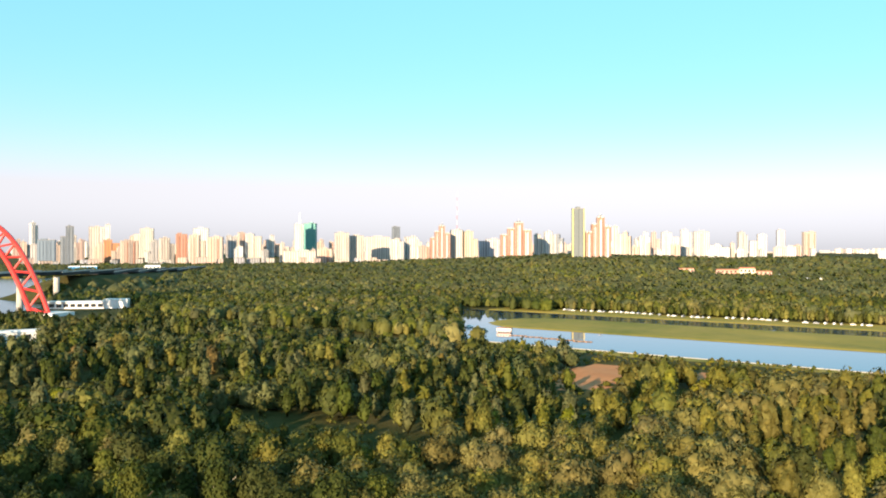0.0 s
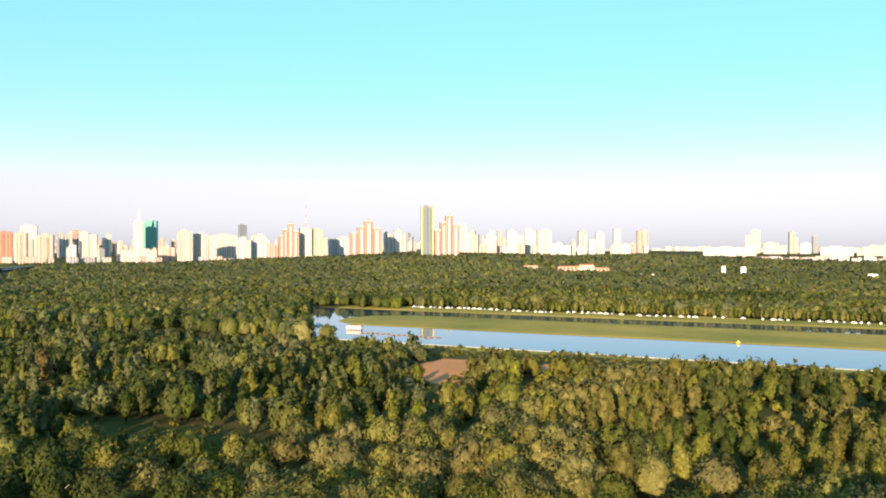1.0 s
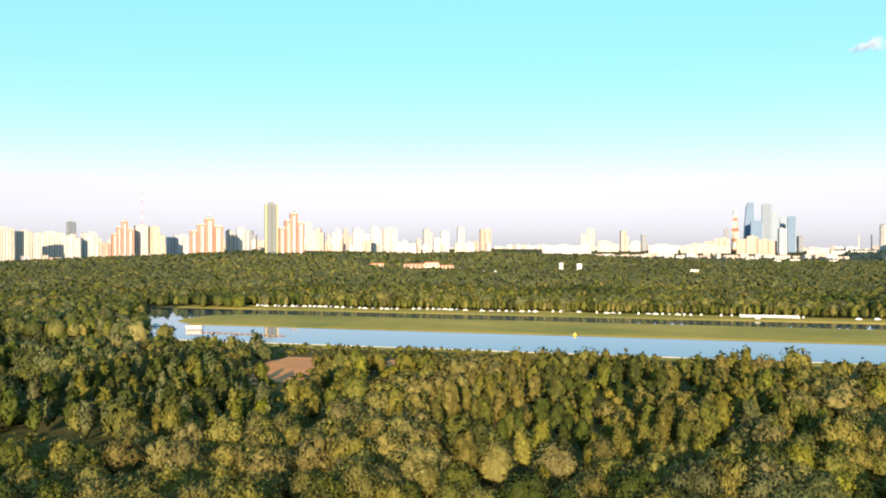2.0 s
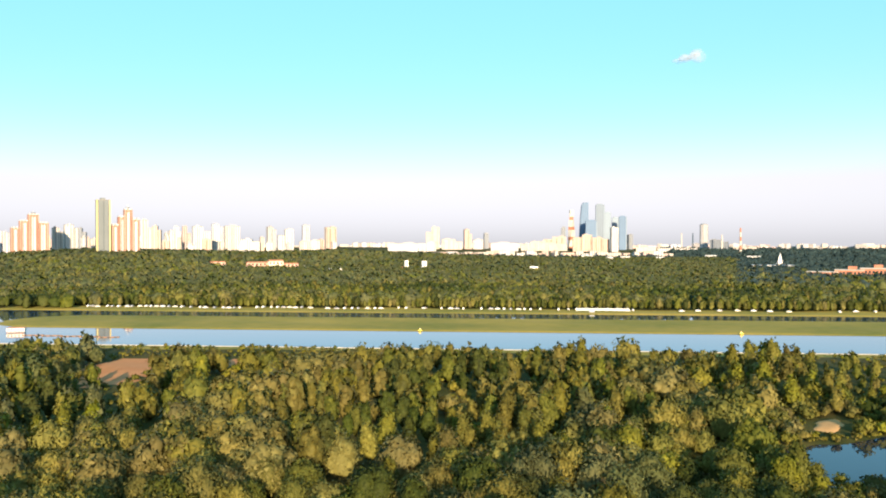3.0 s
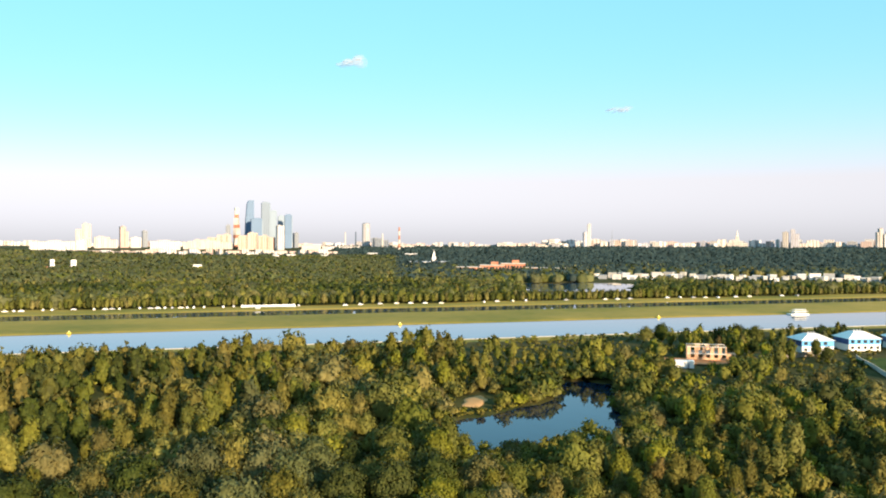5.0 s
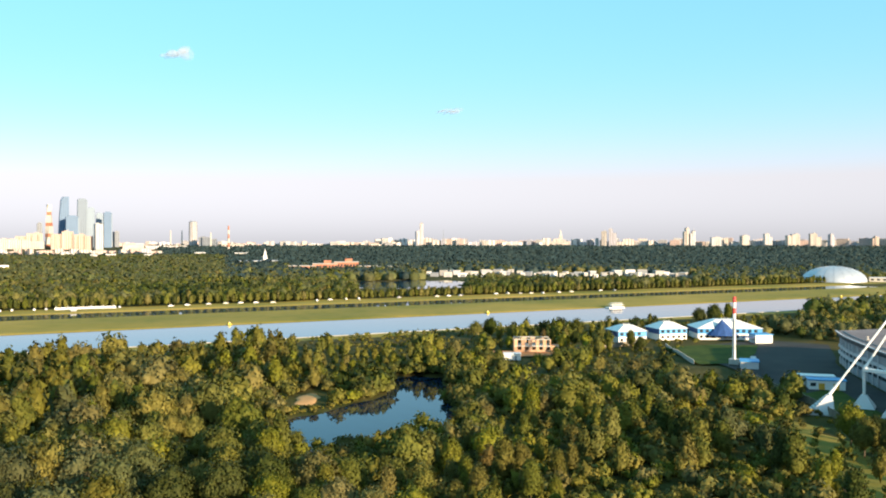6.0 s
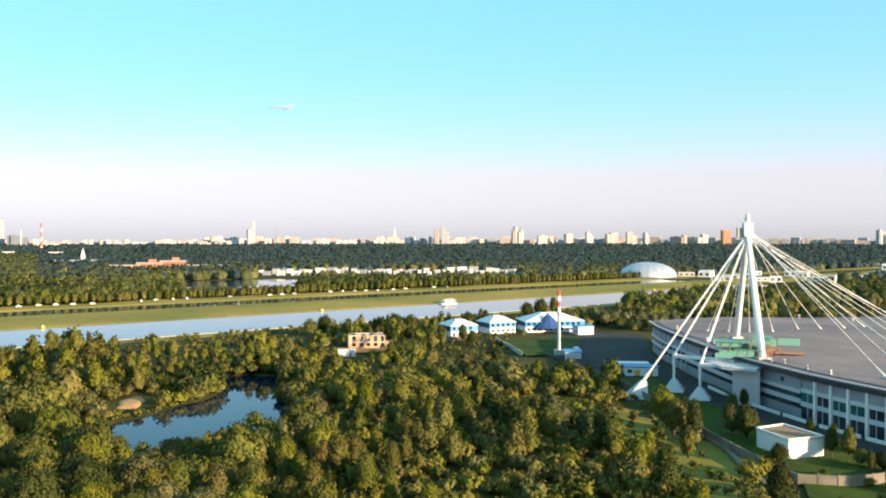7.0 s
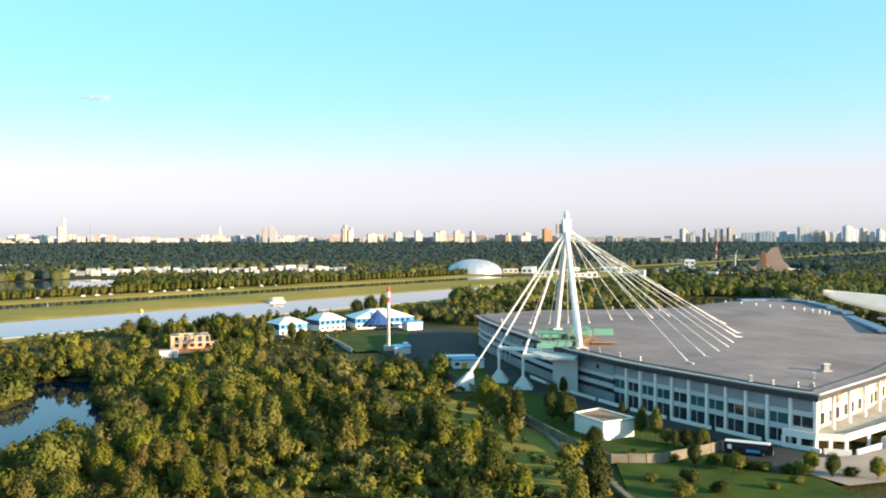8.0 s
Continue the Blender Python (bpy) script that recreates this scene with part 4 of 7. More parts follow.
far_models = [[crown_arrays(500 + q, 1.05, 1.0, 4, 24, 0.17, "round", ICO1, 0.0, 0.90, 0.22) for q in range(5)], [crown_arrays(520 + q, 0.70, 1.15, 4, 24, 0.17, "column", ICO1, 0.0, 0.90, 0.22) for q in range(4)],
              [crown_arrays(540 + q, 1.2, 0.95, 2, 9, 0.26, "round", ICO1, 0.0, 0.96, 0.18) for q in range(5)], [crown_arrays(560 + q, 1.3, 0.90, 1, 8, 0.32, "round", ICO1, 0.0, 1.05, 0.15) for q in range(5)]]
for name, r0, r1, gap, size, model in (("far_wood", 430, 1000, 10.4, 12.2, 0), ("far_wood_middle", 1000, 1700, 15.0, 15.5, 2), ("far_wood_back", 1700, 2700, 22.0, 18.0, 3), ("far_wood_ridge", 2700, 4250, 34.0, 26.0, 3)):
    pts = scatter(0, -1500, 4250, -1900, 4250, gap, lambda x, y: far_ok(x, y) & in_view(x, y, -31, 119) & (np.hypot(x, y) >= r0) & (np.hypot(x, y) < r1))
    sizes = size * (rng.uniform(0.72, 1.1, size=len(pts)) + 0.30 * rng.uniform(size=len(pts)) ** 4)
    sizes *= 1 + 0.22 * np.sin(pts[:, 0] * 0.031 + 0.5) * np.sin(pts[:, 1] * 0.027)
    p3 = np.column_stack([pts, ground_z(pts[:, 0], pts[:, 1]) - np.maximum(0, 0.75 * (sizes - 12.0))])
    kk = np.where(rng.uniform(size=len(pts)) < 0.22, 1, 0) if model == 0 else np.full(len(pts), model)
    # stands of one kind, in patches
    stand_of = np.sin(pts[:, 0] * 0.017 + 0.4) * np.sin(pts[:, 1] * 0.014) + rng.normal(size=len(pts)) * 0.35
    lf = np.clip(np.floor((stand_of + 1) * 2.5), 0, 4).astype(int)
    # to the east the blue haze tone takes over with distance
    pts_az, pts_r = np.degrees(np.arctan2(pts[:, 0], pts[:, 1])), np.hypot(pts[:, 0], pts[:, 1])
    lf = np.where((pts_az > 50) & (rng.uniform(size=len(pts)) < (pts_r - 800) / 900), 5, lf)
    # farther belts use the leaf colours with haze mixed in
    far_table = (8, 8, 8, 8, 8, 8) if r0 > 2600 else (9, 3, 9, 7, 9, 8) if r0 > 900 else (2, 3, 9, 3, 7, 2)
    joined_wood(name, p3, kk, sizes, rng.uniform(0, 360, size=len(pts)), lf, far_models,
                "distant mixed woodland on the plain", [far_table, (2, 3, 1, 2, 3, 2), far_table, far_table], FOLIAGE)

# a row of planted trees along the far bank
row_models = [[crown_arrays(700 + q, 6.4, 9.8, 8, 110, 1.05, "round" if q % 2 else "column", ICO1, 0.02, 0.80, 0.3) for q in range(4)]]
row = []
for k in range(450):
    u = -474 + k * 3.45 + rng.uniform(-0.8, 0.8)
    v = V_BACK + 39 + rng.uniform(-2.0, 2.0) + (6 if k % 2 else 0)
    row.append((*xy(u, v), -0.2))
# a thicker belt before the lake
for k in range(115):
    row.append((*xy(215 + k * 2.25, V_BACK + rng.uniform(36, 50)), -0.2))
row = np.array(row)
row_az = np.degrees(np.arctan2(row[:, 0], row[:, 1]))
row_size = rng.uniform(0.74, 1.12, size=len(row)) * np.where((row_az > 57) & (row_az < 66), 0.92, 1.0)
joined_wood("tree_row", row, np.zeros(len(row), dtype=int), row_size, rng.uniform(0, 360, size=len(row)), rng.integers(0, 4, size=len(row)), row_models,
            "planted row of trees along the far canal bank", [(3, 3, 2, 7)], FOLIAGE)

# ---- the skyline ----
BLOCK_GROUP = "tower blocks on the skyline"
LOOKS = {"white": "white", "cream": "cream-coloured", "peach": "peach-coloured", "pink": "dusty pink", "orange": "orange brick", "yellow": "pale yellow", "brick": "red-brown brick", "grey": "grey", "lavender": "pale grey",
         "bluewhite": "bluish white", "slate": "dark slate-coloured", "glass": "grey glass-fronted", "greenglass": "green glass", "blueglass": "blue glass", "paleglass": "pale glass", "gold": "pale golden"}
rs = random.Random(5)


def block(az, d, w, top, style, depth=0.0, name="apartment_block", label="", swing=None):
    """A block on the skyline: walls, a roof slab, balcony strips and a lift house."""
    x, y = polar(az, d)
    z0 = gz(x, y) - 1.0
    h = top - z0
    depth = depth or min(w, 26.0)
    turn = -az + (rs.choice((-8, 0, 8, 14, 20)) if az < 80 else rs.choice((18, 28, 36)))
    if w > 70:
        turn = -az + rs.choice((-8, 0, 6))
    if swing is not None:
        turn = -az + swing
    k = abs(math.cos(radians(turn + az))) + depth / w * abs(math.sin(radians(turn + az)))
    w = w / k
    look_word = LOOKS[style]
    e = thing(name, (x, y, z0), turn, label or f"distant {look_word} high-rise block with flat roof", "building", BLOCK_GROUP)
    tier = rs.random() if h > 35 and name == "apartment_block" and w > 24 else 1.0
    if tier < 0.6:
        # a tall part and a lower wing beside it, set back
        side = rs.choice((-1, 1))
        share = rs.uniform(0.5, 0.68)
        fall = rs.uniform(0.74, 0.93)
        volumes = ((-side * w * (1 - share) / 2, 0.0, w * share, h), (side * w * share / 2, rs.uniform(1.5, 4.0), w * (1 - share), h * fall))
    else:
        volumes = ((0.0, 0.0, w, h),)
    for cx, cy, cw, ch in volumes:
        part("wall", box((cx, cy, ch / 2), (cw, depth, ch)), STYLES[style], e)
        part("roof", box((cx, cy, ch + 0.5), (cw + 1.0, depth + 1.2, 1.0)), FLAT_ROOF, e)
    if h > 35:
        cx, cy, cw, ch = volumes[0]
        part("lift_house", box((cx + rs.uniform(-0.2, 0.2) * cw, 0, h + 3.0), (cw * 0.36, depth * 0.5, 4.0)), STYLES[style], e)
        if rs.random() < 0.45:
            ax = cx + rs.uniform(-0.35, 0.35) * cw
            part("antenna", tube((ax, 0, h + 1), (ax, 0, h + rs.uniform(8, 15)), 0.7, 0.35, 5), PALE_PANEL, e)
        for cx, cy, cw, ch in volumes:
            bays = max(1, min(5, int(cw / 10)))
            for i in range(bays):
                bx = cx + (i + 0.5) / bays * cw - cw / 2
                part("balcony_strip", box((bx, cy - depth / 2 - 0.6, ch * 0.49), (cw / bays * 0.36, 1.2, ch * 0.9)), STYLES["brick"] if style in ("peach", "pink") and i % 2 else STYLES[style], e)
    return e


def stepped_block(az, d, w, top, label):
    """A red-brick residential tower that climbs in steps to a glazed penthouse."""
    x, y = polar(az, d)
    z0 = gz(x, y) - 1
    h = top - z0
    e = thing("apartment_tower", (x, y, z0), -az + 8, label, "building", "stepped brick towers")
    levels = ((-0.38, 0.24, 0.62), (-0.16, 0.24, 0.78), (0.08, 0.28, 0.93), (0.33, 0.30, 0.74))
    for fx, fw, fh in levels:
        part("wing", box((fx * w, 0, h * fh / 2), (fw * w, 24, h * fh)), STYLES["brick"], e)
        part("cornice", box((fx * w, 0, h * fh + 1.5), (fw * w * 0.9, 20, 3.0)), STYLES["white"], e)
        part("bay_window", box((fx * w, -12.8, h * fh * 0.48), (fw * w * 0.34, 1.6, h * fh * 0.92)), STYLES["white"], e, "pale bay strip")
    part("penthouse", box((0.08 * w, 0, h * 0.965), (0.16 * w, 12, h * 0.05), taper=0.7), STYLES["slate"], e)
    part("spire", tube((0.08 * w, 0, h * 0.97), (0.08 * w, 0, h * 1.03), 0.8, 0.2, 6), WHITE_STEEL, e)
    return e


block(-25.74, 4300, 37, 166, "white")
block(-25.03, 3000, 56, 80, "glass")
block(-23.89, 2900, 39, 122, "slate")
block(-23.20, 3600, 38, 85, "pink")
block(-22.32, 3500, 42, 134, "cream")
block(-21.70, 3900, 38, 153, "white")
block(-21.34, 3400, 57, 84, "orange")
block(-20.27, 3000, 58, 78, "peach")
block(-19.42, 3800, 83, 135, "cream")
block(-18.78, 3300, 30, 82, "grey")
block(-18.02, 2950, 48, 87, "cream")
# brown block stands for the shaded right face of the cream one
block(-17.12, 2900, 37, 100, "brick")
block(-16.14, 2850, 51, 96, "peach")
block(-15.02, 2850, 53, 90, "peach")
block(-15.91, 3600, 62, 133, "white")
block(-14.01, 3800, 45, 106, "grey")
block(-13.36, 3900, 32, 122, "peach")
block(-12.56, 3800, 70, 114, "cream")
block(-11.35, 4000, 84, 88, "pink")
block(-22.99, 3900, 40, 80, "white")
block(-9.60, 2900, 113, 44, "cream")
block(-7.89, 3000, 55, 52, "peach")
block(-6.80, 2950, 50, 107, "cream")
block(-5.82, 3000, 51, 98, "cream")
block(-4.40, 3200, 91, 96, "cream")
block(-3.09, 2950, 47, 85, "white")
block(-2.19, 3000, 46, 94, "white")
block(-1.28, 2800, 35, 60, "peach")
block(0.93, 2850, 44, 115, "cream")
block(1.87, 2850, 49, 111, "yellow")
block(3.10, 3000, 74, 86, "lavender")
block(6.44, 2900, 32, 101, "cream")
block(7.19, 2950, 44, 111, "white")
block(7.85, 3400, 31, 108, "slate")
block(11.63, 2800, 32, 125, "cream")
block(12.25, 2800, 28, 106, "peach")
block(13.01, 3300, 38, 97, "white")
block(13.51, 3600, 29, 120, "white")
block(14.06, 3500, 35, 118, "pink")
block(14.98, 3400, 70, 116, "white")
block(15.99, 3600, 48, 129, "white")
block(16.90, 3500, 61, 120, "cream")
block(18.10, 3300, 72, 66, "white")
block(19.43, 3600, 41, 119, "grey")
block(20.36, 3500, 65, 108, "white")
block(21.69, 3900, 36, 132, "lavender")
block(23.32, 3700, 51, 120, "peach")
block(22.42, 3800, 62, 67, "pink")
block(28.16, 3700, 129, 49, "white")
block(29.81, 3800, 81, 56, "white")
block(30.18, 4200, 66, 129, "yellow")
block(31.48, 4100, 101, 69, "cream")
block(32.54, 4200, 41, 118, "pink")
block(33.23, 4200, 51, 67, "white")
block(33.78, 4300, 26, 99, "slate")
block(35.03, 3900, 127, 51, "white")
block(36.79, 4000, 93, 56, "cream")
block(38.37, 4100, 107, 81, "peach")
block(40.20, 3900, 88, 88, "peach")
block(41.41, 3900, 77, 75, "peach")
block(42.28, 3850, 36, 120, "white")
block(38.14, 4000, 154, 54, "cream")
block(43.30, 4300, 28, 91, "slate")
block(48.89, 4100, 83, 65, "slate")
block(44.33, 3800, 87, 34, "cream")
block(46.32, 3900, 171, 28, "white")
block(50.48, 4000, 100, 33, "cream")
block(93.99, 4600, 51, 93, "orange")
block(102.85, 4500, 39, 90, "lavender")
block(103.38, 4500, 33, 73, "white")
block(104.25, 4500, 33, 90, "grey")
block(105.02, 4500, 38, 89, "grey")
block(105.75, 4500, 40, 95, "grey")
block(107.42, 4500, 163, 75, "bluewhite")
block(109.12, 4450, 76, 74, "bluewhite")
block(110.09, 4400, 64, 98, "bluewhite")
block(110.78, 4450, 32, 82, "cream")
block(111.26, 4450, 32, 76, "cream")
block(111.85, 4500, 49, 71, "bluewhite")
block(112.66, 4400, 67, 99, "bluewhite")
block(113.37, 4500, 29, 89, "cream")
block(113.78, 4500, 31, 71, "white")
block(114.31, 4500, 38, 86, "bluewhite")
block(75.14, 4550, 29, 98, "cream")
block(75.69, 4550, 41, 110, "lavender")
block(80.37, 4500, 30, 113, "cream")
block(80.75, 4500, 30, 98, "white")
block(85.34, 4600, 43, 84, "white")
block(86.79, 4600, 67, 81, "cream")
block(88.07, 4600, 58, 84, "cream")
block(89.00, 4600, 31, 81, "lavender")
block(91.36, 4600, 37, 68, "peach")
block(92.53, 4600, 61, 71, "white")
block(82.22, 4600, 55, 66, "white")
block(83.95, 4600, 46, 75, "cream")

block(-8.88, 3600, 54, 156, "greenglass", 40, "office_tower", "green glass office tower with flat top", -10)
spire_tower = block(-9.64, 3500, 37, 150, "white", 30, "office_tower", "white office tower with a pointed spire", 4)
part("spire", tube((4, 0, 150), (4, 0, 196), 5.0, 0.3, 8), WHITE, spire_tower)
block(-3.18, 4300, 42, 160, "slate", 20, "office_tower", "dark slate-coloured leaning office slab")
stepped_block(-0.19, 2800, 66, 137, "stepped red-brick residential tower with white cornices")
stepped_block(4.92, 2750, 102, 146, "wide stepped red-brick residential tower with white cornices")
stepped_block(10.37, 1900, 55, 132, "tall stepped red-brick residential tower with white cornices")
gold_tower = block(9.04, 1900, 29, 144, "gold", 22, "apartment_tower", "tall pale golden residential tower", 6)
part("edge_fin", box((-12.4, -11.6, 59), (3.0, 1.4, 118)), GOLD_TRIM, gold_tower)
part("edge_fin", box((12.4, -11.6, 59), (2.6, 1.4, 118)), GOLD_TRIM, gold_tower)

mast_x, mast_y = polar(0.95, 3600)
radio = thing("radio_mast", (mast_x, mast_y, gz(mast_x, mast_y)), 0, "tall slender red and white lattice radio mast", "mast")
for k in range(14):
    part("mast_section", tube((0, 0, k * 20), (0, 0, k * 20 + 20), 1.3 - k * 0.05, 1.25 - k * 0.05, 6), WHITE if k % 2 else RED_PAINT, radio)


def glass_tower(az, d, w, top, style, label, shape="plain"):
    """A skyscraper of the business district."""
    x, y = polar(az, d)
    z0 = gz(x, y) - 1
    h = top - z0
    e = thing("skyscraper", (x, y, z0), -az + 5, label, "skyscraper", "business district towers")
    if shape == "slant":
        bm = bmesh.new()
        pts = ((-w / 2, 0), (w / 2, 0), (w / 2, h), (-w * 0.05, h * 0.995), (-w * 0.22, h * 0.93), (-w * 0.36, h * 0.6))
        front = [bm.verts.new((px, -w / 2, pz)) for px, pz in pts]
        back = [bm.verts.new((px, w / 2, pz)) for px, pz in pts]
        bm.faces.new(front)
        bm.faces.new(back[::-1])
        for i in range(len(pts)):
            j = (i + 1) % len(pts)
            bm.faces.new((front[j], front[i], back[i], back[j]))
        bmesh.ops.recalc_face_normals(bm, faces=bm.faces[:])
        part("shaft", bm, STYLES[style], e)
    elif shape == "twist":
        for i in range(12):
            b = box((0, 0, h * (i + 0.5) / 12), (w * (1 - 0.035 * i), w * (1 - 0.035 * i), h / 12), radians(i * 9))
            part("storey_ring", b, PALE_CONCRETE if i % 3 else BRICK_RED, e)
    elif shape == "round":
        part("shaft", tube((0, 0, 0), (0, 0, h), w / 2, w / 2 * 0.95, 20), STYLES[style], e)
        part("crown_ring", tube((0, 0, h), (0, 0, h + 5), w / 2 * 0.8, w / 2 * 0.7, 20), STYLES["slate"], e)
    else:
        part("shaft", box((0, 0, h / 2), (w, w * 0.8, h), taper=0.96), STYLES[style], e)
        part("crown_box", box((0, 0, h + 2.5), (w * 0.6, w * 0.5, 5)), STYLES[style], e)
        part("edge_fin", box((w * 0.46, -w * 0.4, h * 0.48), (w * 0.1, 1.5, h * 0.95)), STYLES["paleglass"], e)
    return e


glass_tower(39.48, 4200, 27, 212, "white", "twisting red and white skyscraper", "twist")
glass_tower(40.27, 4200, 45, 249, "blueglass", "tall blue glass skyscraper with a curved shoulder", "slant")
glass_tower(40.77, 4100, 54, 157, "blueglass", "broad lower blue glass skyscraper")
glass_tower(41.35, 4300, 43, 242, "glass", "tall grey glass skyscraper")
glass_tower(41.85, 4300, 31, 202, "paleglass", "pale glass skyscraper with flat top")
glass_tower(42.34, 4350, 32, 178, "paleglass", "pale lower glass skyscraper")
glass_tower(42.82, 4200, 36, 179, "blueglass", "dark blue glass skyscraper")
glass_tower(47.97, 4200, 40, 138, "grey", "round grey concrete tower under construction", "round")
glass_tower(38.95, 4250, 22, 128, "slate", "dark slender office tower")


def chimney(az, d, top, width, striped):
    x, y = polar(az, d)
    z0 = gz(x, y) - 1
    e = thing("chimney", (x, y, z0), 0, "distant tall banded power station chimney" if striped else "distant pale tall chimney", "chimney", "power station chimneys")
    n = 6
    for k in range(n):
        a, b = (top - z0) * k / n, (top - z0) * (k + 1) / n
        part("shaft_band", tube((0, 0, a), (0, 0, b), width * (1 - 0.06 * k), width * (1 - 0.06 * (k + 1)), 10), BRICK_RED if striped and k % 2 else PALE_CONCRETE, e)


chimney(49.08, 4000, 88, 4, False)
chimney(50.20, 3600, 112, 5, True)
chimney(46.58, 4300, 99, 3.5, False)
chimney(47.28, 4300, 99, 3.5, False)

tall = block(62.66, 4500, 22, 98, "lavender", 20, "office_tower", "two-part pale office tower")
block(62.93, 4510, 18, 142, "white", 18, "office_tower", "slim white office tower")
mx, my = polar(64.42, 4500)
spike = thing("tv_mast", (mx, my, gz(mx, my)), 0, "thin dark distant mast", "mast")
part("shaft", tube((0, 0, 0), (0, 0, 95), 2.2, 0.8, 6), STYLES["slate"], spike)

ux, uy = polar(72.28, 4500)
uni = thing("university_tower", (ux, uy, gz(ux, uy) - 1), -72.3, "stepped cream university tower with a spire", "building")
part("wing", box((-36, 0, 15), (30, 22, 30)), STYLES["cream"], uni)
part("wing", box((36, 0, 15), (30, 22, 30)), STYLES["cream"], uni)
part("centre", box((0, 0, 20), (44, 26, 40)), STYLES["cream"], uni)
part("tower", box((0, 0, 50), (20, 20, 24), taper=0.8), STYLES["cream"], uni)
part("spire", tube((0, 0, 62), (0, 0, 95), 5, 0.4, 8), CREAM_WALL, uni)

# low rows of blocks that close the gaps along the horizon
for sector, (a0, a1, d, lo, hi, count, palette) in enumerate((
        (-27, -1, 3950, 60, 112, 34, ("white", "cream", "pink", "peach", "white")), (-1, 15, 3800, 55, 98, 20, ("white", "cream", "peach", "white")), (-27, 2, 3250, 40, 76, 28, ("white", "cream", "grey", "peach", "white")), (2, 24, 3300, 45, 74, 22, ("white", "cream", "peach", "white")),
        (14, 46, 2970, 15, 26, 84, ("peach", "pink", "cream", "lavender", "cream")), (-27, 14, 2720, 14, 27, 38, ("cream", "peach", "grey", "pink", "lavender")))):
    for k in range(count):
        az = a0 + (a1 - a0) * (k + rs.uniform(0.1, 0.9)) / count
        block(az, d + rs.uniform(-60, 60), rs.uniform(14, 40), rs.uniform(lo, hi), rs.choice(palette), 18)

# the far edge of the city, too distant to tell its blocks apart
bm = bmesh.new()
FAR_STYLES = ("white", "cream", "pink", "grey", "peach", "lavender")
for a0, a1, d, lo, hi, count in ((-27, 14, 4550, 38, 74, 80), (13, 40, 4600, 30, 56, 60), (40, 62, 4650, 28, 48, 60), (60, 102, 4680, 40, 64, 130), (98, 116, 4700, 38, 58, 40)):
    for k in range(count):
        az = a0 + (a1 - a0) * (k + rs.uniform(0.1, 0.9)) / count
        dd, w, top = d + rs.uniform(-60, 60), rs.uniform(18, 62), rs.uniform(lo, hi)
        x, y = polar(az, dd)
        z0 = gz(x, y) - 1
        slot = rs.choice((0, 1, 0, 1, 2, 3, 4, 5))
        add_box(bm, (x, y, (z0 + top) / 2), (w, 18, top - z0), radians(-az + rs.uniform(-20, 20)), 1.0, slot)
        if rs.random() < 0.5:
            add_box(bm, (x, y, top + 1.5), (w * 0.3, 8, 3), radians(-az), 1.0, slot)
tagged(part("distant_city", bm, [STYLES[q] for q in FAR_STYLES]), "far pale city blocks along the horizon", "buildings", kind="stuff")

# ---- small clouds ----
CLOUD = material("cloud white", ((0.85, 0.85, 0.86), (0.92, 0.92, 0.93)), 1.0, 0.02, through_light=0.75)
cn, cl = CLOUD.node_tree.nodes, CLOUD.node_tree.links
veil = cn.new("ShaderNodeMixShader")
veil.inputs[0].default_value = 0.23
clear = cn.new("ShaderNodeBsdfTransparent")
old = cn["Material Output"].inputs["Surface"].links[0].from_socket
cl.new(clear.outputs[0], veil.inputs[1])
cl.new(old, veil.inputs[2])
cl.new(veil.outputs[0], cn["Material Output"].inputs["Surface"])


def cloud(az, el, d, w, h, tilt):
    x, y = polar(az, d)
    e = thing("cloud", (x, y, 55 + d * math.tan(radians(el))), -az, "small wispy white cloud", "cloud", "small clouds")
    for i in range(18):
        bm = bmesh.new()
        t = -0.9 + 1.8 * (i + 0.5) / 18 + rs.uniform(-0.1, 0.1)
        thick = h * (0.26 + 0.30 * t * t) if t > 0 else h * (0.28 + 0.14 * t)
        c = Vector((t * w / 2, rs.uniform(-40, 40), t * tilt + rs.uniform(-0.55, 0.55) * thick))
        m = Matrix.Translation(c) @ Matrix.Rotation(rs.uniform(-0.5, 0.1), 4, "Y") @ Matrix.Diagonal((rs.uniform(0.12, 0.26) * w, 8, rs.uniform(0.45, 0.9) * thick, 1))
        bmesh.ops.create_icosphere(bm, subdivisions=3, radius=1.0, matrix=m)
        bmesh.ops.delete(bm, geom=[q for q in bm.verts if q.co.y > c.y + 0.5], context="VERTS")
        part("wisp", bm, CLOUD, e, smooth=True)


cloud(46.95, 11.80, 4600, 128, 80, 16)
cloud(64.77, 8.57, 4600, 122, 34, 3)

# ---- the ice arena ----
ARENA_C = Vector((330.0, -78.0))
RIM_NEAR = ((408, 4), (386, 1), (342, -10), (309, -20), (286, -28), (254, -44), (230, -61), (212, -74), (205, -81))
RIM_END = ((205, -81), (218, -93), (237, -111), (262, -130))
RIM_BACK = ((300, -145, 14.5), (329, -153, 14.6), (389, -164, 16.2), (410, -165, 17.6), (438, -166, 18.0), (453, -161, 18.0), (455, -148, 18.0), (452, -134, 18.0), (436, -113, 17.6),
            (427, -97, 16.5), (427, -68, 15.5), (426, -29, 15.0), (418, -12, 14.5))
ROOF_Z = 14.0


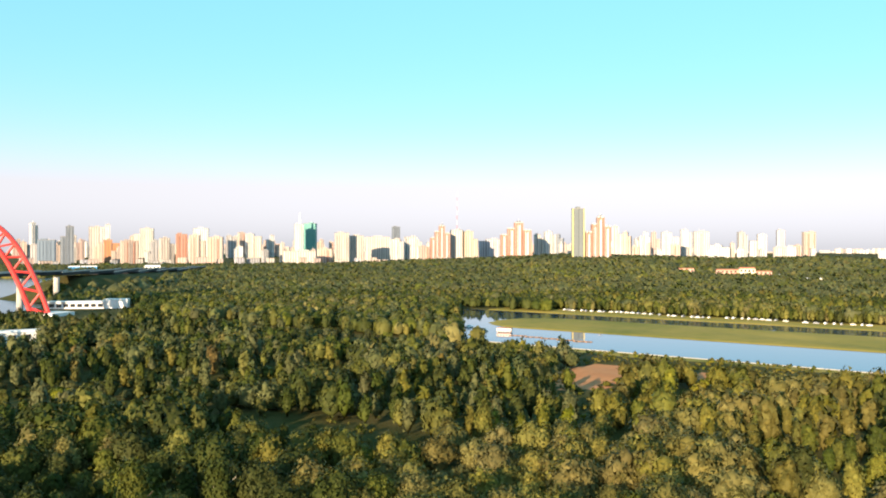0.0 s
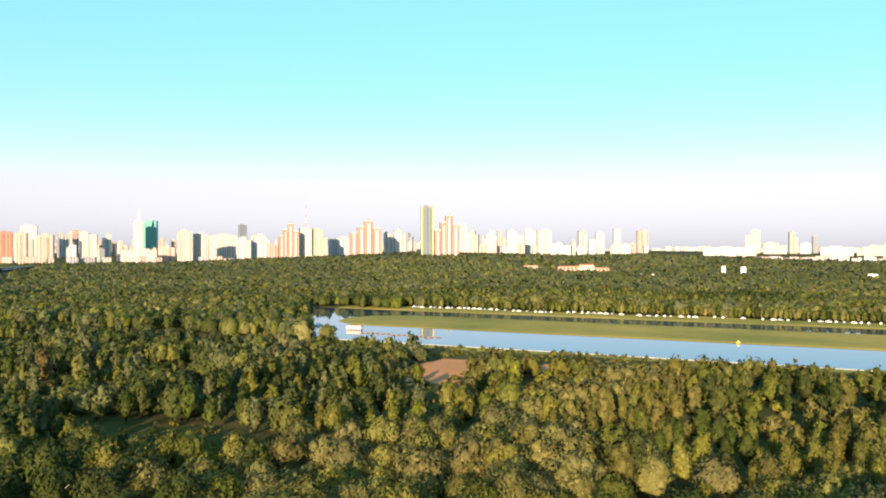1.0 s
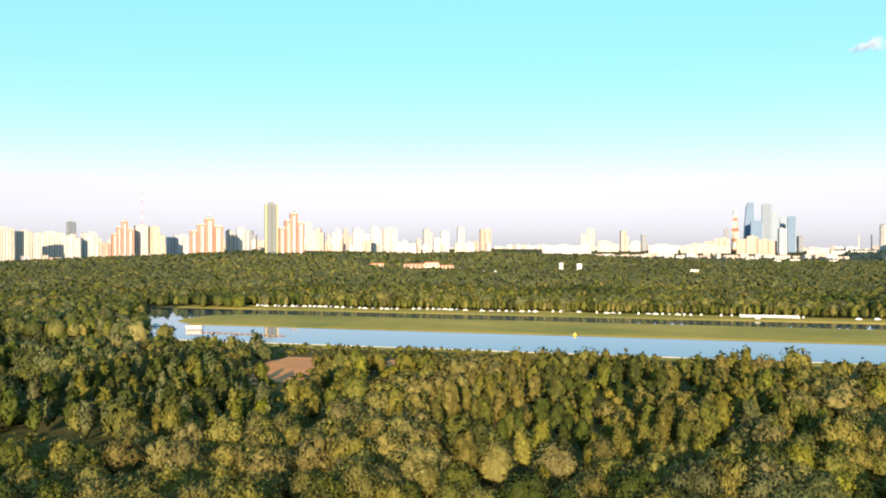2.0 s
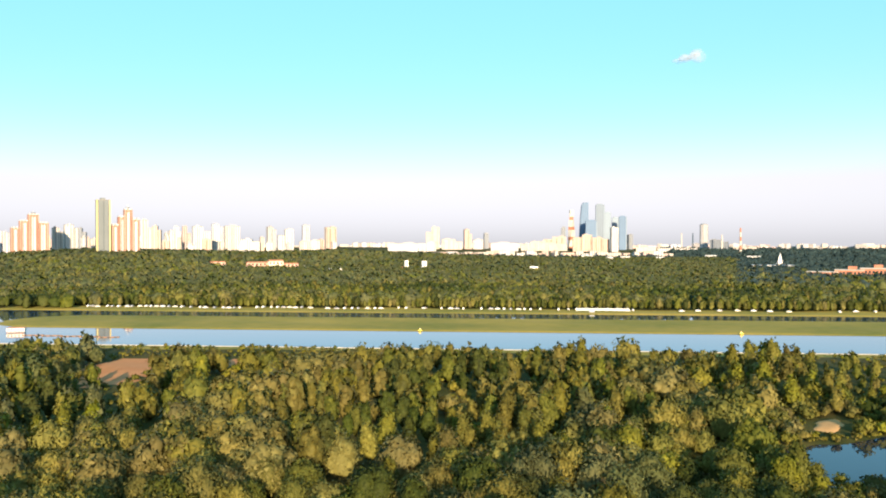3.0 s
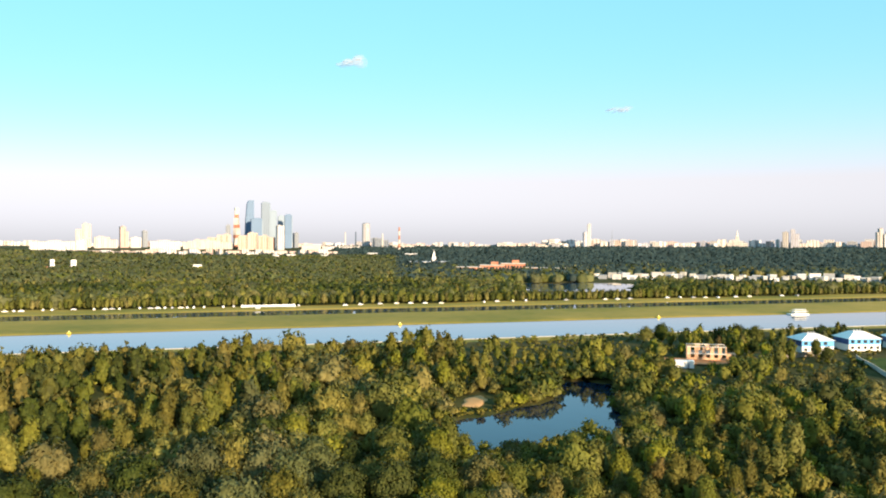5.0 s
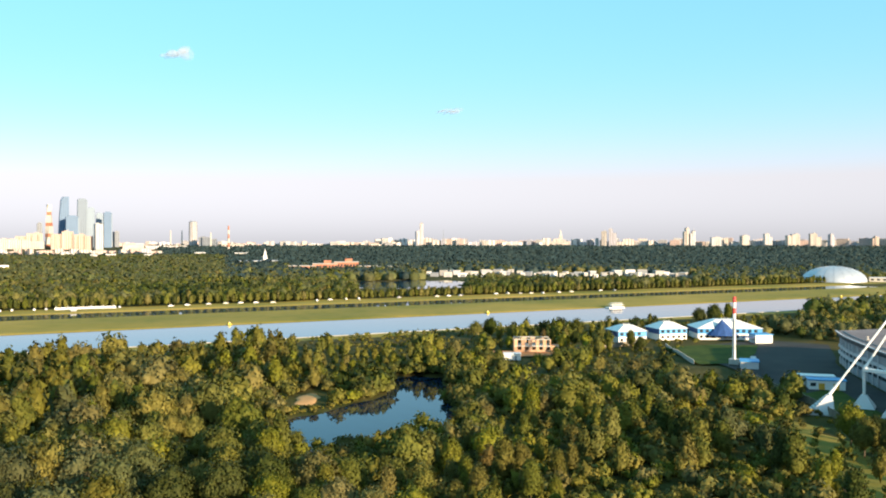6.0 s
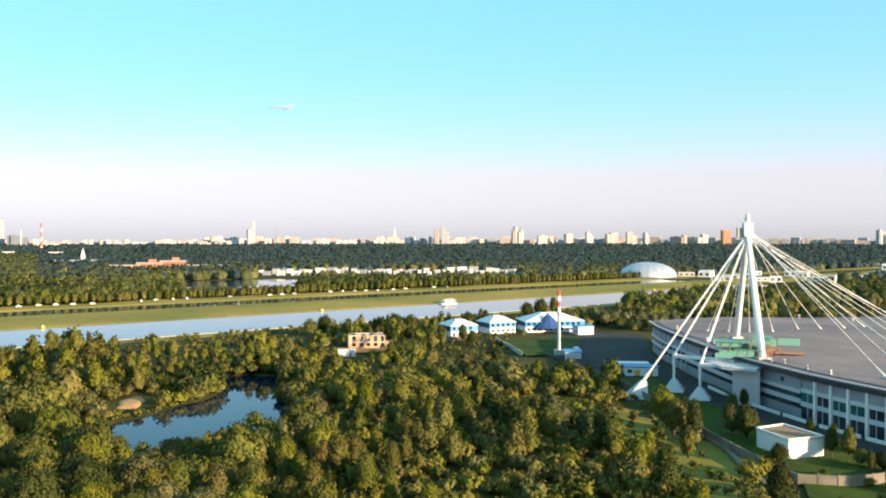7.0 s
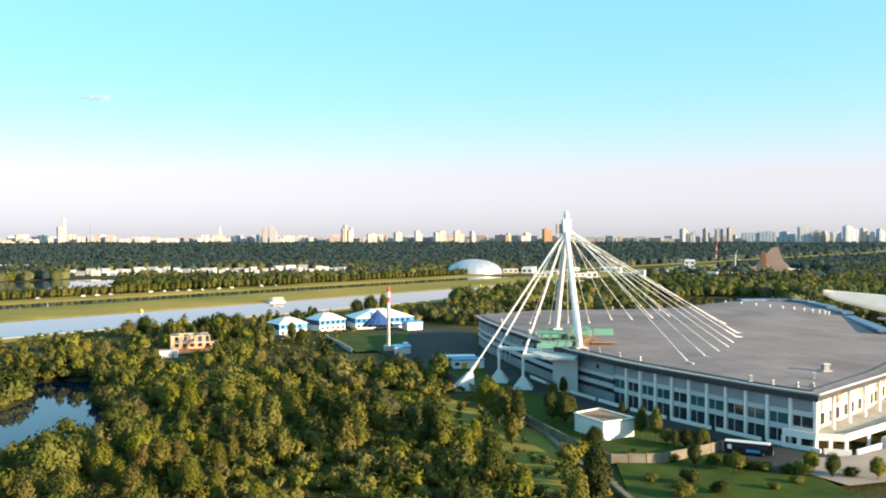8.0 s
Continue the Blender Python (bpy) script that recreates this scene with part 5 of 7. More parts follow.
def smooth_line(points, gap):
    """Points along a polyline, evenly spaced, with its corners rounded a little."""
    p = np.array(points, dtype=float)
    s = np.concatenate([[0], np.cumsum(np.hypot(*np.diff(p, axis=0).T))])
    n = max(2, int(round(s[-1] / gap)))
    t = np.linspace(0, s[-1], n + 1)
    fine = np.linspace(0, s[-1], 400)
    fx, fy = np.interp(fine, s, p[:, 0]), np.interp(fine, s, p[:, 1])
    ker = np.ones(41) / 41
    pad = lambda q: np.concatenate([2 * q[0] - q[20:0:-1], q, 2 * q[-1] - q[-2:-22:-1]])
    fx, fy = np.convolve(pad(fx), ker, "valid"), np.convolve(pad(fy), ker, "valid")
    return np.stack([np.interp(t, fine, fx), np.interp(t, fine, fy)], -1)


def inset(p, by):
    q = Vector((float(p[0]), float(p[1])))
    return q + (ARENA_C - q).normalized() * by


arena = thing("ice_arena", (0, 0, 0), 0, "large fan-shaped ice arena with grey cable-hung roof", "arena")
near_rim = smooth_line(RIM_NEAR, 5.0)
end_rim = smooth_line(RIM_END, 5.0)
outline = [(p[0], p[1], ROOF_Z) for p in near_rim] + [(p[0], p[1], ROOF_Z) for p in end_rim[1:]] + [q for q in RIM_BACK]
outline = [tuple(float(c) for c in q) for q in outline]
bm = bmesh.new()
mid = bm.verts.new((ARENA_C.x, ARENA_C.y, 15.4))
outer = [bm.verts.new(q) for q in outline]
inner = [bm.verts.new(((q[0] + ARENA_C.x) / 2, (q[1] + ARENA_C.y) / 2, q[2] * 0.45 + 15.4 * 0.55 + 0.2)) for q in outline]
brim = [bm.verts.new((q[0], q[1], q[2] - 0.004)) for q in outline]
lower = [bm.verts.new((q[0], q[1], q[2] - 0.35)) for q in outline]
k = len(outline)
for i in range(k):
    j = (i + 1) % k
    bm.faces.new((outer[i], outer[j], inner[j], inner[i]))
    bm.faces.new((inner[i], inner[j], mid))
    bm.faces.new((lower[i], lower[j], brim[j], brim[i]))
bmesh.ops.recalc_face_normals(bm, faces=bm.faces[:])
for f in bm.faces:
    if abs(f.normal.z) > 0.5 and f.normal.z < 0:
        f.normal_flip()
roof_part = part("roof", bm, ROOF_GREY, arena, "grey membrane roof with long seams", smooth=True)
bm = bmesh.new()
up = [bm.verts.new((*inset(q, 0.25), q[2] - 0.36)) for q in outline]
dn = [bm.verts.new((*inset(q, 1.0), q[2] - 1.9)) for q in outline]
for i in range(k):
    j = (i + 1) % k
    bm.faces.new((up[i], up[j], dn[j], dn[i]))
part("fascia", bm, DARK_FASCIA, arena, "dark sloping eaves soffit")
# pale coping that caps the roof edge
bm = bmesh.new()
for i in range(len(near_rim) + len(end_rim) - 2):
    a, b = Vector(outline[i]), Vector(outline[i + 1])
    add_box(bm, (a + b) / 2 + Vector((0, 0, 0.12)), ((b - a).length + 0.05, 0.5, 0.3), math.atan2(b.y - a.y, b.x - a.x))
part("coping", bm, PALE_PANEL, arena, "pale metal roof coping")
# dark gutter set in from the roof edge
bm = bmesh.new()
for i in range(len(near_rim) + len(end_rim) - 2):
    a, b = inset(outline[i], 4.6), inset(outline[i + 1], 4.6)
    add_box(bm, ((a.x + b.x) / 2, (a.y + b.y) / 2, ROOF_Z + 0.16), ((b - a).length + 0.1, 0.7, 0.34), math.atan2(b.y - a.y, b.x - a.x))
part("gutter", bm, DARK_FASCIA, arena, "dark roof gutter")
# raised metal strip along the far roof edge
bm = bmesh.new()
edge = RIM_BACK[1:8]
for (ax, ay, az_), (bx, by, bz) in zip(edge[:-1], edge[1:]):
    c = ((ax + bx) / 2, (ay + by) / 2, (az_ + bz) / 2 + 0.5)
    add_box(bm, c, (math.hypot(bx - ax, by - ay), 5.0, 1.0), math.atan2(by - ay, bx - ax))
part("rooflight_strip", bm, STYLES["blueglass"], arena, "bluish rooflight strip")
# walls: closed core behind the facade
core = [inset(q, 7.4 if len(near_rim) - 2 < i < len(near_rim) + len(end_rim) - 1 else 3.4) for i, q in enumerate(outline)]
part("core_wall", prism([(q.x, q.y) for q in core], -0.5, 12.0), GREY_PANEL, arena, "grey clad wall")


def wall_piece(name, p, q, z0, z1, out, thick, mat, shrink=0.0):
    """A flat slab between two plan points, pushed outwards from the core."""
    d = (q - p)
    n = Vector((d.y, -d.x)).normalized()
    if n.dot(ARENA_C - p) > 0:
        n = -n
    c = (p + q) / 2 + n * out
    return part(name, box((c.x, c.y, (z0 + z1) / 2), (d.length - shrink, thick, z1 - z0), math.atan2(d.y, d.x)), mat, arena)


posts = [inset(q, 2.6) for q in smooth_line(RIM_NEAR[::-1], 6.4)]
for i, p in enumerate(posts[:-1]):
    q = posts[i + 1]
    if i < 11:
        wall_piece("glazing", p, q, 0.3, 4.0, 0.0, 0.3, DARK_GLASS, 0.7)
        wall_piece("glazing", p, q, 5.3, 8.0, 0.0, 0.3, TEAL_GLASS if i % 3 else DARK_GLASS, 0.7)
        wall_piece("spandrel", p, q, 4.0, 5.3, 0.35, 0.5, PALE_PANEL, 0.6)
        wall_piece("spandrel", p, q, 8.0, 9.2, 0.35, 0.5, PALE_PANEL, 0.6)
        wall_piece("upper_panel", p, q, 9.25, 12.2, 0.1, 0.3, GREY_PANEL, 0.7)
        wall_piece("mullion", p + (q - p) * 0.5, p + (q - p) * 0.53, 0.3, 8.0, 0.25, 0.15, PALE_PANEL)
        n = (p - ARENA_C).normalized() * 0.6
        part("post", box((p.x + n.x, p.y + n.y, 6.0), (0.85, 0.85, 12.4), math.atan2((q - p).y, (q - p).x)), WHITE, arena, "white facade post")
    else:
        wall_piece("ribbon_wall", p, q, -0.3, 3.0, 0.1, 0.4, GREY_PANEL)
        wall_piece("ribbon_window", p, q, 3.05, 4.5, 0.0, 0.3, DARK_GLASS)
        wall_piece("ribbon_band", p, q, 4.55, 5.9, 0.4, 0.5, PALE_PANEL)
        wall_piece("ribbon_window", p, q, 5.95, 7.4, 0.0, 0.3, DARK_GLASS)
        wall_piece("ribbon_band", p, q, 7.45, 8.6, 0.4, 0.5, PALE_PANEL)
        wall_piece("upper_panel", p, q, 8.65, 12.2, 0.1, 0.3, GREY_PANEL)
        if i % 2 == 0 and i < 24:
            wall_piece("vent_window", p + (q - p) * 0.35, p + (q - p) * 0.62, 9.6, 11.0, 0.3, 0.1, DARK_GLASS)
        if i > 24:
            n = (p - ARENA_C).normalized() * 0.8
            part("post", box((p.x + n.x, p.y + n.y, 6.0), (0.4, 0.4, 12.0), math.atan2((q - p).y, (q - p).x)), PALE_PANEL, arena, "pale facade rib")

# stair tower below the mast
sx, sy = inset((283, -27), 0.5)
part("stair_tower", prism([(sx - 4.5, sy - 4), (sx + 4.0, sy - 5.5), (sx + 5.0, sy + 3.0), (sx - 3.5, sy + 4.0)], -0.3, 11.6), PALE_PANEL, arena, "pale stair tower")

# free-standing low wall of the forecourt, in lengths with gaps
plinth = smooth_line(RIM_NEAR[::-1][:6], 15.5)
for i in range(len(plinth) - 1):
    p, q = inset(plinth[i], -3.0), inset(plinth[i + 1], -3.0)
    d = q - p
    c = (p + q) / 2
    w = part("forecourt_wall", box((c.x, c.y, 0.75), (d.length - 1.6, 0.5, 1.7), math.atan2(d.y, d.x), bevel=0.05), WHITE)
    tagged(w, "low white concrete wall along the arena forecourt", "wall", "forecourt walls")

# end front: lit cream wall with windows, posts and a terrace
ends = [inset(q, 6.0) for q in smooth_line(RIM_END, 11.0)]
for i, p in enumerate(ends[:-1]):
    q = ends[i + 1]
    wall_piece("end_wall", p, q, 3.6, 12.2, 0.2, 0.4, CREAM_WALL)
    wall_piece("end_glazing", p, q, 0.3, 3.4, -0.2, 0.3, DARK_GLASS, 0.6)
    for f in (0.15, 0.58):
        wall_piece("end_window", p + (q - p) * f, p + (q - p) * (f + 0.26), 4.6, 7.4, 0.46, 0.14, DARK_GLASS)
        wall_piece("end_window_frame", p + (q - p) * (f - 0.02), p + (q - p) * (f + 0.28), 4.4, 7.6, 0.42, 0.12, WHITE)
    wall_piece("end_panel", p + (q - p) * 0.3, p + (q - p) * 0.9, 8.6, 11.4, 0.44, 0.12, ORANGE_BRICK if i % 2 else CREAM_WALL)
    n = (p - ARENA_C).normalized() * 4.2
    part("end_post", tube((p.x + n.x, p.y + n.y, 0), (p.x + n.x, p.y + n.y, 12.9), 0.55, 0.5, 10), WHITE, arena, "white round post")
    part("end_strut", tube((p.x + n.x, p.y + n.y, 9.0), (p.x + n.x * 0.2 + (q - p).x * 0.4, p.y + n.y * 0.2 + (q - p).y * 0.4, 12.4), 0.2, 0.16, 6), WHITE, arena)
TERRACE = ((209.5, -74.0), (204.5, -80.0), (203.5, -86.5), (219.0, -104.0), (250.0, -134.0), (262.0, -126.0), (222.0, -84.0))
part("terrace", prism(TERRACE, 3.3, 3.7), CONCRETE, arena, "concrete entrance terrace")
for (ax, ay), (bx, by) in zip(TERRACE[:4], TERRACE[1:5]):
    d = Vector((bx - ax, by - ay))
    c = Vector(((ax + bx) / 2, (ay + by) / 2))
    part("terrace_parapet", box((c.x, c.y, 4.1), (d.length + 0.2, 0.4, 1.7), math.atan2(d.y, d.x)), WHITE, arena, "white terrace parapet")
    for t in (0.02, 0.5):
        part("terrace_post", box((ax + d.x * t, ay + d.y * t, 1.6), (0.8, 0.8, 3.4)), WHITE, arena)
BASE = ((209.5, -73.0), (203.0, -80.5), (201.5, -88.0), (216.0, -106.0), (246.0, -138.0))
for k, ((ax, ay), (bx, by)) in enumerate(zip(BASE[:-1], BASE[1:])):
    d = Vector((bx - ax, by - ay))
    part("terrace_base", box(((ax + bx) / 2, (ay + by) / 2, 0.9), (d.length - 1.6, 0.5, 1.6), math.atan2(d.y, d.x)), WHITE, arena, "white base wall")
for t in (0.25, 0.6):
    part("entrance_stair", box((203 + 30 * t, -92 - 33 * t, 1.5), (6.0, 3.0, 3.0), math.atan2(-33, 30), taper=0.75), PALE_CONCRETE, arena)

# rooftop vents along the rim
for i, (px, py, w, h) in enumerate(((222, -70, 1.3, 2.2), (217, -74, 1.0, 1.6), (214, -79, 1.0, 1.6), (215, -83, 1.6, 1.2), (227, -88, 1.2, 2.2), (240, -96, 3.4, 3.0), (258, -48, 1.0, 1.5), (266, -43, 1.0, 1.5),
                                  (276, -38, 1.2, 1.8), (280, -35, 0.9, 1.3), (372, -8, 1.4, 1.8), (330, -18, 1.4, 1.8), (323, -20, 1.2, 1.6), (404, -26, 2.6, 1.8), (425, -64, 1.6, 2.4), (410, -84, 1.6, 2.2), (436, -118, 1.6, 2.6))):
    z = ROOF_Z + 0.35 + (1.2 if px > 380 else 0.3)
    w, h = w * 0.68, h * 0.62
    v = thing("roof_vent", (px, py, z - 0.3), i * 20.0, "small pale metal ventilator on the arena roof", "vent", "arena roof vents")
    part("shaft", box((0, 0, h / 2), (w * 0.7, w * 0.7, h), bevel=0.04), GREY_PANEL, v)
    part("cap", box((0, 0, h + 0.15), (w, w, 0.3), taper=0.8), PALE_CONCRETE, v)
    part("curb", box((0, 0, 0.15), (w * 1.15, w * 1.15, 0.4)), CONCRETE, v)
for i in range(11):
    a, b = RIM_BACK[4], RIM_BACK[7]
    t = i / 10
    px, py = 389 + 62 * t - 8 * math.sin(t * 3.1), -164 + 28 * t * t + 3
    v = thing("roof_vent", (px - 6, py + 8, 17.0), 0, "small pale metal ventilator on the arena roof", "vent", "arena roof vents")
    part("shaft", tube((0, 0, 0), (0, 0, 1.3), 0.4, 0.38, 8), PALE_PANEL, v)
    part("cap", tube((0, 0, 1.3), (0, 0, 1.7), 0.65, 0.4, 8), WHITE_STEEL, v)

# cable mast: two legs, head, stays, cables, outriggers and anchor blocks
APEX = Vector((311, -30.5, 54.5))
mast = thing("cable_mast", (311, -30.5, 14), 0, "white A-shaped steel cable mast rising over the roof", "mast")


def mast_part(name, bm, mat=WHITE_STEEL, label=""):
    ob = part(name, bm, mat, mast, label)
    ob.matrix_parent_inverse = mast.matrix_world.inverted()
    return ob


for foot in ((287, -33, 13.6), (338, -29, 14.4)):
    f = Vector(foot)
    mast_part("leg", tube(f, APEX + (f - APEX) * 0.03, 1.25, 0.95, 12), WHITE_STEEL, "white tapered steel leg")
    mast_part("leg_shoe", box(f + Vector((0, 0, 0.4)), (4.0, 4.0, 1.6), 0.3), PALE_CONCRETE)
mast_part("head", box(APEX + Vector((0, 0, 1.2)), (2.6, 3.2, 5.0), 0.2, bevel=0.25), WHITE_STEEL)
mast_part("head_block", box(APEX + Vector((0, 2.6, 0.2)), (1.6, 1.8, 3.6), 0.2), CONCRETE)
mast_part("head_pole", tube(APEX + Vector((0, 0, 3.5)), APEX + Vector((0, 0, 6.6)), 0.9, 0.7, 8), WHITE_STEEL)
for dz in (0.5, 2.2):
    mast_part("head_ring", tube(APEX + Vector((0, 0, 2.8 + dz)), APEX + Vector((0, 0, 3.1 + dz)), 1.2, 1.2, 10), PALE_PANEL)
FEET = ((285.5, 4.0, 6.0), (299.0, -5.8, 4.6), (286.0, -13.8, 4.3))
NODES = (None, (299.0, -5.8, 12.7), (286.0, -13.8, 11.3))
for i, (fx, fy, fz) in enumerate(FEET):
    low = Vector((fx, fy, fz))
    high = low if NODES[i] is None else Vector(NODES[i])
    side = Vector((0.9, 0.45, 0)) * 0.8
    for sgn in (-1, 1):
        mast_part("stay", tube(high + side * sgn * 0.4, APEX + side * sgn * 0.5, 0.16, 0.16, 6), WHITE_STEEL)
    mast_part("stay_socket", tube(high, high + (APEX - high).normalized() * 5.0, 0.55, 0.35, 8), WHITE_STEEL)
    if NODES[i]:
        mast_part("strut", tube(low, high, 0.45, 0.55, 10), WHITE_STEEL)
        root = Vector((281.5 + (i == 1) * 9, -25.0, 12.0))
        mid_p = (high + root) / 2
        d = root - high
        b = bmesh.new()
        add_box(b, mid_p + Vector((0, 0, 0.2)), (d.length, 2.2, 0.9), math.atan2(d.y, d.x))
        mast_part("outrigger", b, WHITE_STEEL, "white steel outrigger beam")
    blk = thing("anchor_block", (fx, fy, 0), (10, -6, -6)[i], "white stepped concrete anchor block on the lawn", "anchor", "cable anchor blocks")
    b = bmesh.new()
    back = 2.7 if i == 0 else 0.0
    for s in range(8):
        lo, hi = s / 8, (s + 1) / 8
        w0 = 7.6 - 6.0 * lo
        add_box(b, (0, back * (1 - (lo + hi) / 2), fz * (lo + hi) / 2), (w0, w0, fz / 8), 0, (w0 - 0.66) / w0)
    part("stepped_body", b, PALE_PANEL, blk)
    part("ledge", box((0, 2.7 if i == 0 else 0, 0.2), (8.2, 8.2, 0.5)), PALE_CONCRETE, blk)
deck_c = Vector((285, -24, 12.3))
mast_part("deck", prism([(278, -20), (294, -15), (299, -24), (284, -33), (275, -30)], 11.6, 12.5), PALE_PANEL, "pale platform deck")

ANCHORS = ((360, -20), (360, -28), (361, -36), (363, -45), (373, -56), (374, -65), (379, -75), (385, -84), (352, -100), (326, -96), (313, -92), (297, -87), (285, -82), (275, -76), (265, -69), (254, -61))
for ax, ay in ANCHORS:
    a = Vector((ax, ay, 15.6 if ax > 300 else 15.0))
    top = APEX + Vector((0, 0, rs.uniform(-1.5, 2.0)))
    mast_part("cable", tube(a, top, 0.11, 0.11, 6), WHITE_STEEL)
    d = (top - a).normalized()
    mast_part("cable_socket", tube(a, a + d * 4.2, 0.32, 0.18, 8), WHITE_STEEL)
    flat = Vector((ax - 311, ay + 30.5, 0)).normalized()
    mast_part("cable_shoe", tube(a - Vector((0, 0, 0.3)), a + flat * 3.0 - Vector((0, 0, 0.6)), 0.4, 0.3, 8), WHITE_STEEL)

# scaffold with green netting round the mast's foot
scaf = thing("scaffold", (300, -28, 14.2), 0, "rusty scaffold with green netting round the mast's foot", "scaffold")
for i in range(5):
    for j in range(3):
        part("standard", tube((-12 + i * 5.5, 5 - j * 6.5, -0.5), (-12 + i * 5.5, 5 - j * 6.5, 5.0), 0.12, 0.12, 5), SCAFFOLD, scaf)
for j in range(3):
    for z in (1.4, 3.2, 4.8):
        part("ledger", tube((-12, 5 - j * 6.5, z), (10, 5 - j * 6.5, z), 0.1, 0.1, 5), SCAFFOLD, scaf)
for z in (1.5, 3.3):
    part("plank", box((-1, -5, z), (21, 4.0, 0.15)), SCAFFOLD, scaf)
for y0, y1, z0, z1, x in ((9.0, 1.5, 3.4, 4.9, -12.3), (8.0, -2.5, 0.3, 2.3, -12.5), (4.0, -6.0, 1.6, 3.9, -7.0), (-3.0, -10.5, 2.6, 5.2, -2.0), (9.5, 4.0, 0.0, 1.6, -14.0), (-12.0, -19.0, 2.2, 4.6, 6.0)):
    part("netting", box((x, (y0 + y1) / 2, (z0 + z1) / 2), (0.15, y0 - y1, z1 - z0)), GREEN_NET, scaf, "green debris netting")
for c, s in (((-8, 4.0, 5.0), (10, 11, 0.12)), ((-10, -1.0, 2.5), (6, 9, 0.12)), ((2, -6.5, 5.3), (9, 7, 0.12))):
    part("netting", box(c, s), GREEN_NET, scaf, "green netting roof")
for k in range(7):
    part("brace", tube((-12.6, 9 - k * 3.0, 0.0), (-12.6, 7 - k * 3.0, 5.0), 0.09, 0.09, 5), SCAFFOLD, scaf)
part("site_board", box((-4, -14, 1.0), (4, 9, 0.5), bevel=0.1), SCAFFOLD, scaf)
for c, s in (((-6, -6, 1.2), (5, 3, 2.2)), ((2, -9, 0.9), (3, 2.5, 1.8)), ((9, -11, 1.0), (7, 4, 0.5))):
    part("plank_stack", box(c, s, bevel=0.1), SCAFFOLD, scaf)

# ---- arena grounds ----
def flat_patch(name, points, mat, lift, label, category):
    bm = bmesh.new()
    bm.faces.new([bm.verts.new((x, y, lift)) for x, y in points])
    bmesh.ops.triangulate(bm, faces=bm.faces[:])
    bm.normal_update()
    for f in bm.faces:
        if f.normal.z < 0:
            f.normal_flip()
    return tagged(part(name, bm, mat), label, category, kind="structure")


apron_in = [inset(q, -1.0) for q in smooth_line(RIM_NEAR[::-1], 12)]
apron_out = [inset(q, -15.0) for q in smooth_line(RIM_NEAR[::-1], 12)]
flat_patch("pavement_forecourt", [tuple(q) for q in apron_in] + [tuple(q) for q in apron_out[::-1]], ASPHALT, 0.66, "dark asphalt forecourt round the arena", "road")
flat_patch("road_access", [(186, -64), (199, -58), (212, -50), (214, -56), (202, -76), (196, -92), (214, -118), (232, -150), (210, -160), (190, -120), (180, -90)], ASPHALT, 0.68, "asphalt access road in front of the arena", "road")
PAVERS = material("warm pale pavers", ((0.30, 0.235, 0.195), (0.42, 0.335, 0.28)), 0.9, 0.8, big=0.1)
flat_patch("pavement_entrance", [(176, -76), (186, -70), (197, -74), (201, -88), (214, -107), (244, -140), (228, -156), (204, -134), (186, -104)], PAVERS, 0.72, "pale reddish pavers before the arena entrance", "pavement")
flat_patch("lawn_arena", [(150, -29), (192, -31), (215, -20), (245, -10), (275, 0), (306, 13), (350, 35), (372, 30), (330, -4), (296, -14), (262, -30), (236, -46), (206, -62), (184, -72), (150, -80)], LAWN, 0.62, "mown green lawn beside the arena", "lawn")
flat_patch("pavement_yard", [(318, 12), (345, 30), (380, 50), (440, 66), (478, 40), (470, 8), (420, 4), (380, 4), (340, -2)], ASPHALT, 0.64, "dark asphalt yard between arena and pavilions", "road")
flat_patch("lawn_pavilion", [(372, 56), (425, 82), (446, 60), (452, 40), (420, 38), (385, 40)], LAWN, 0.7, "green grass plot below the pavilions", "lawn")


def panel_wall(points, height, gap, mat, name, label, group, lift=0.0):
    """A fence of upright concrete panels between posts, along a line."""
    line = smooth_line(points, gap)
    for i in range(len(line) - 1):
        p, q = Vector(line[i]), Vector(line[i + 1])
        d = q - p
        z = gz((p.x + q.x) / 2, (p.y + q.y) / 2) + lift
        ob = thing(name, (p.x, p.y, z), math.degrees(math.atan2(d.y, d.x)), label, "fence", group)
        part("panel", box((d.length / 2, 0, height / 2), (d.length - 0.3, 0.16, height), bevel=0.03), mat, ob)
        part("post", box((0, 0, height / 2 + 0.1), (0.32, 0.32, height + 0.3)), mat, ob)
        part("coping", box((d.length / 2, 0, height + 0.06), (d.length - 0.1, 0.3, 0.12)), mat, ob)


panel_wall(((352, 37), (306, 14), (275, 1), (245, -9), (215, -19), (192, -30)), 2.2, 4.0, FENCE_GREY, "concrete_fence", "weathered pale concrete panel fence beside the wood", "concrete fence panels", 0.3)
panel_wall(((192, -30), (192, -41), (198, -50), (204, -58)), 2.2, 4.0, FENCE_GREY, "concrete_fence", "weathered pale concrete panel fence beside the lawn", "concrete fence panels", 0.3)
# this run takes a paler concrete to imitate sunlight on it
panel_wall(((428, 81), (402, 70), (376, 59)), 1.8, 4.5, PALE_CONCRETE, "concrete_fence", "weathered pale concrete panel fence by the pavilions", "concrete fence panels", 0.3)
panel_wall(((392, 118), (410, 108), (430, 97)), 2.2, 3.4, FENCE_GREY, "concrete_fence", "weathered pale concrete panel fence by the pavilions", "concrete fence panels", 0.0)
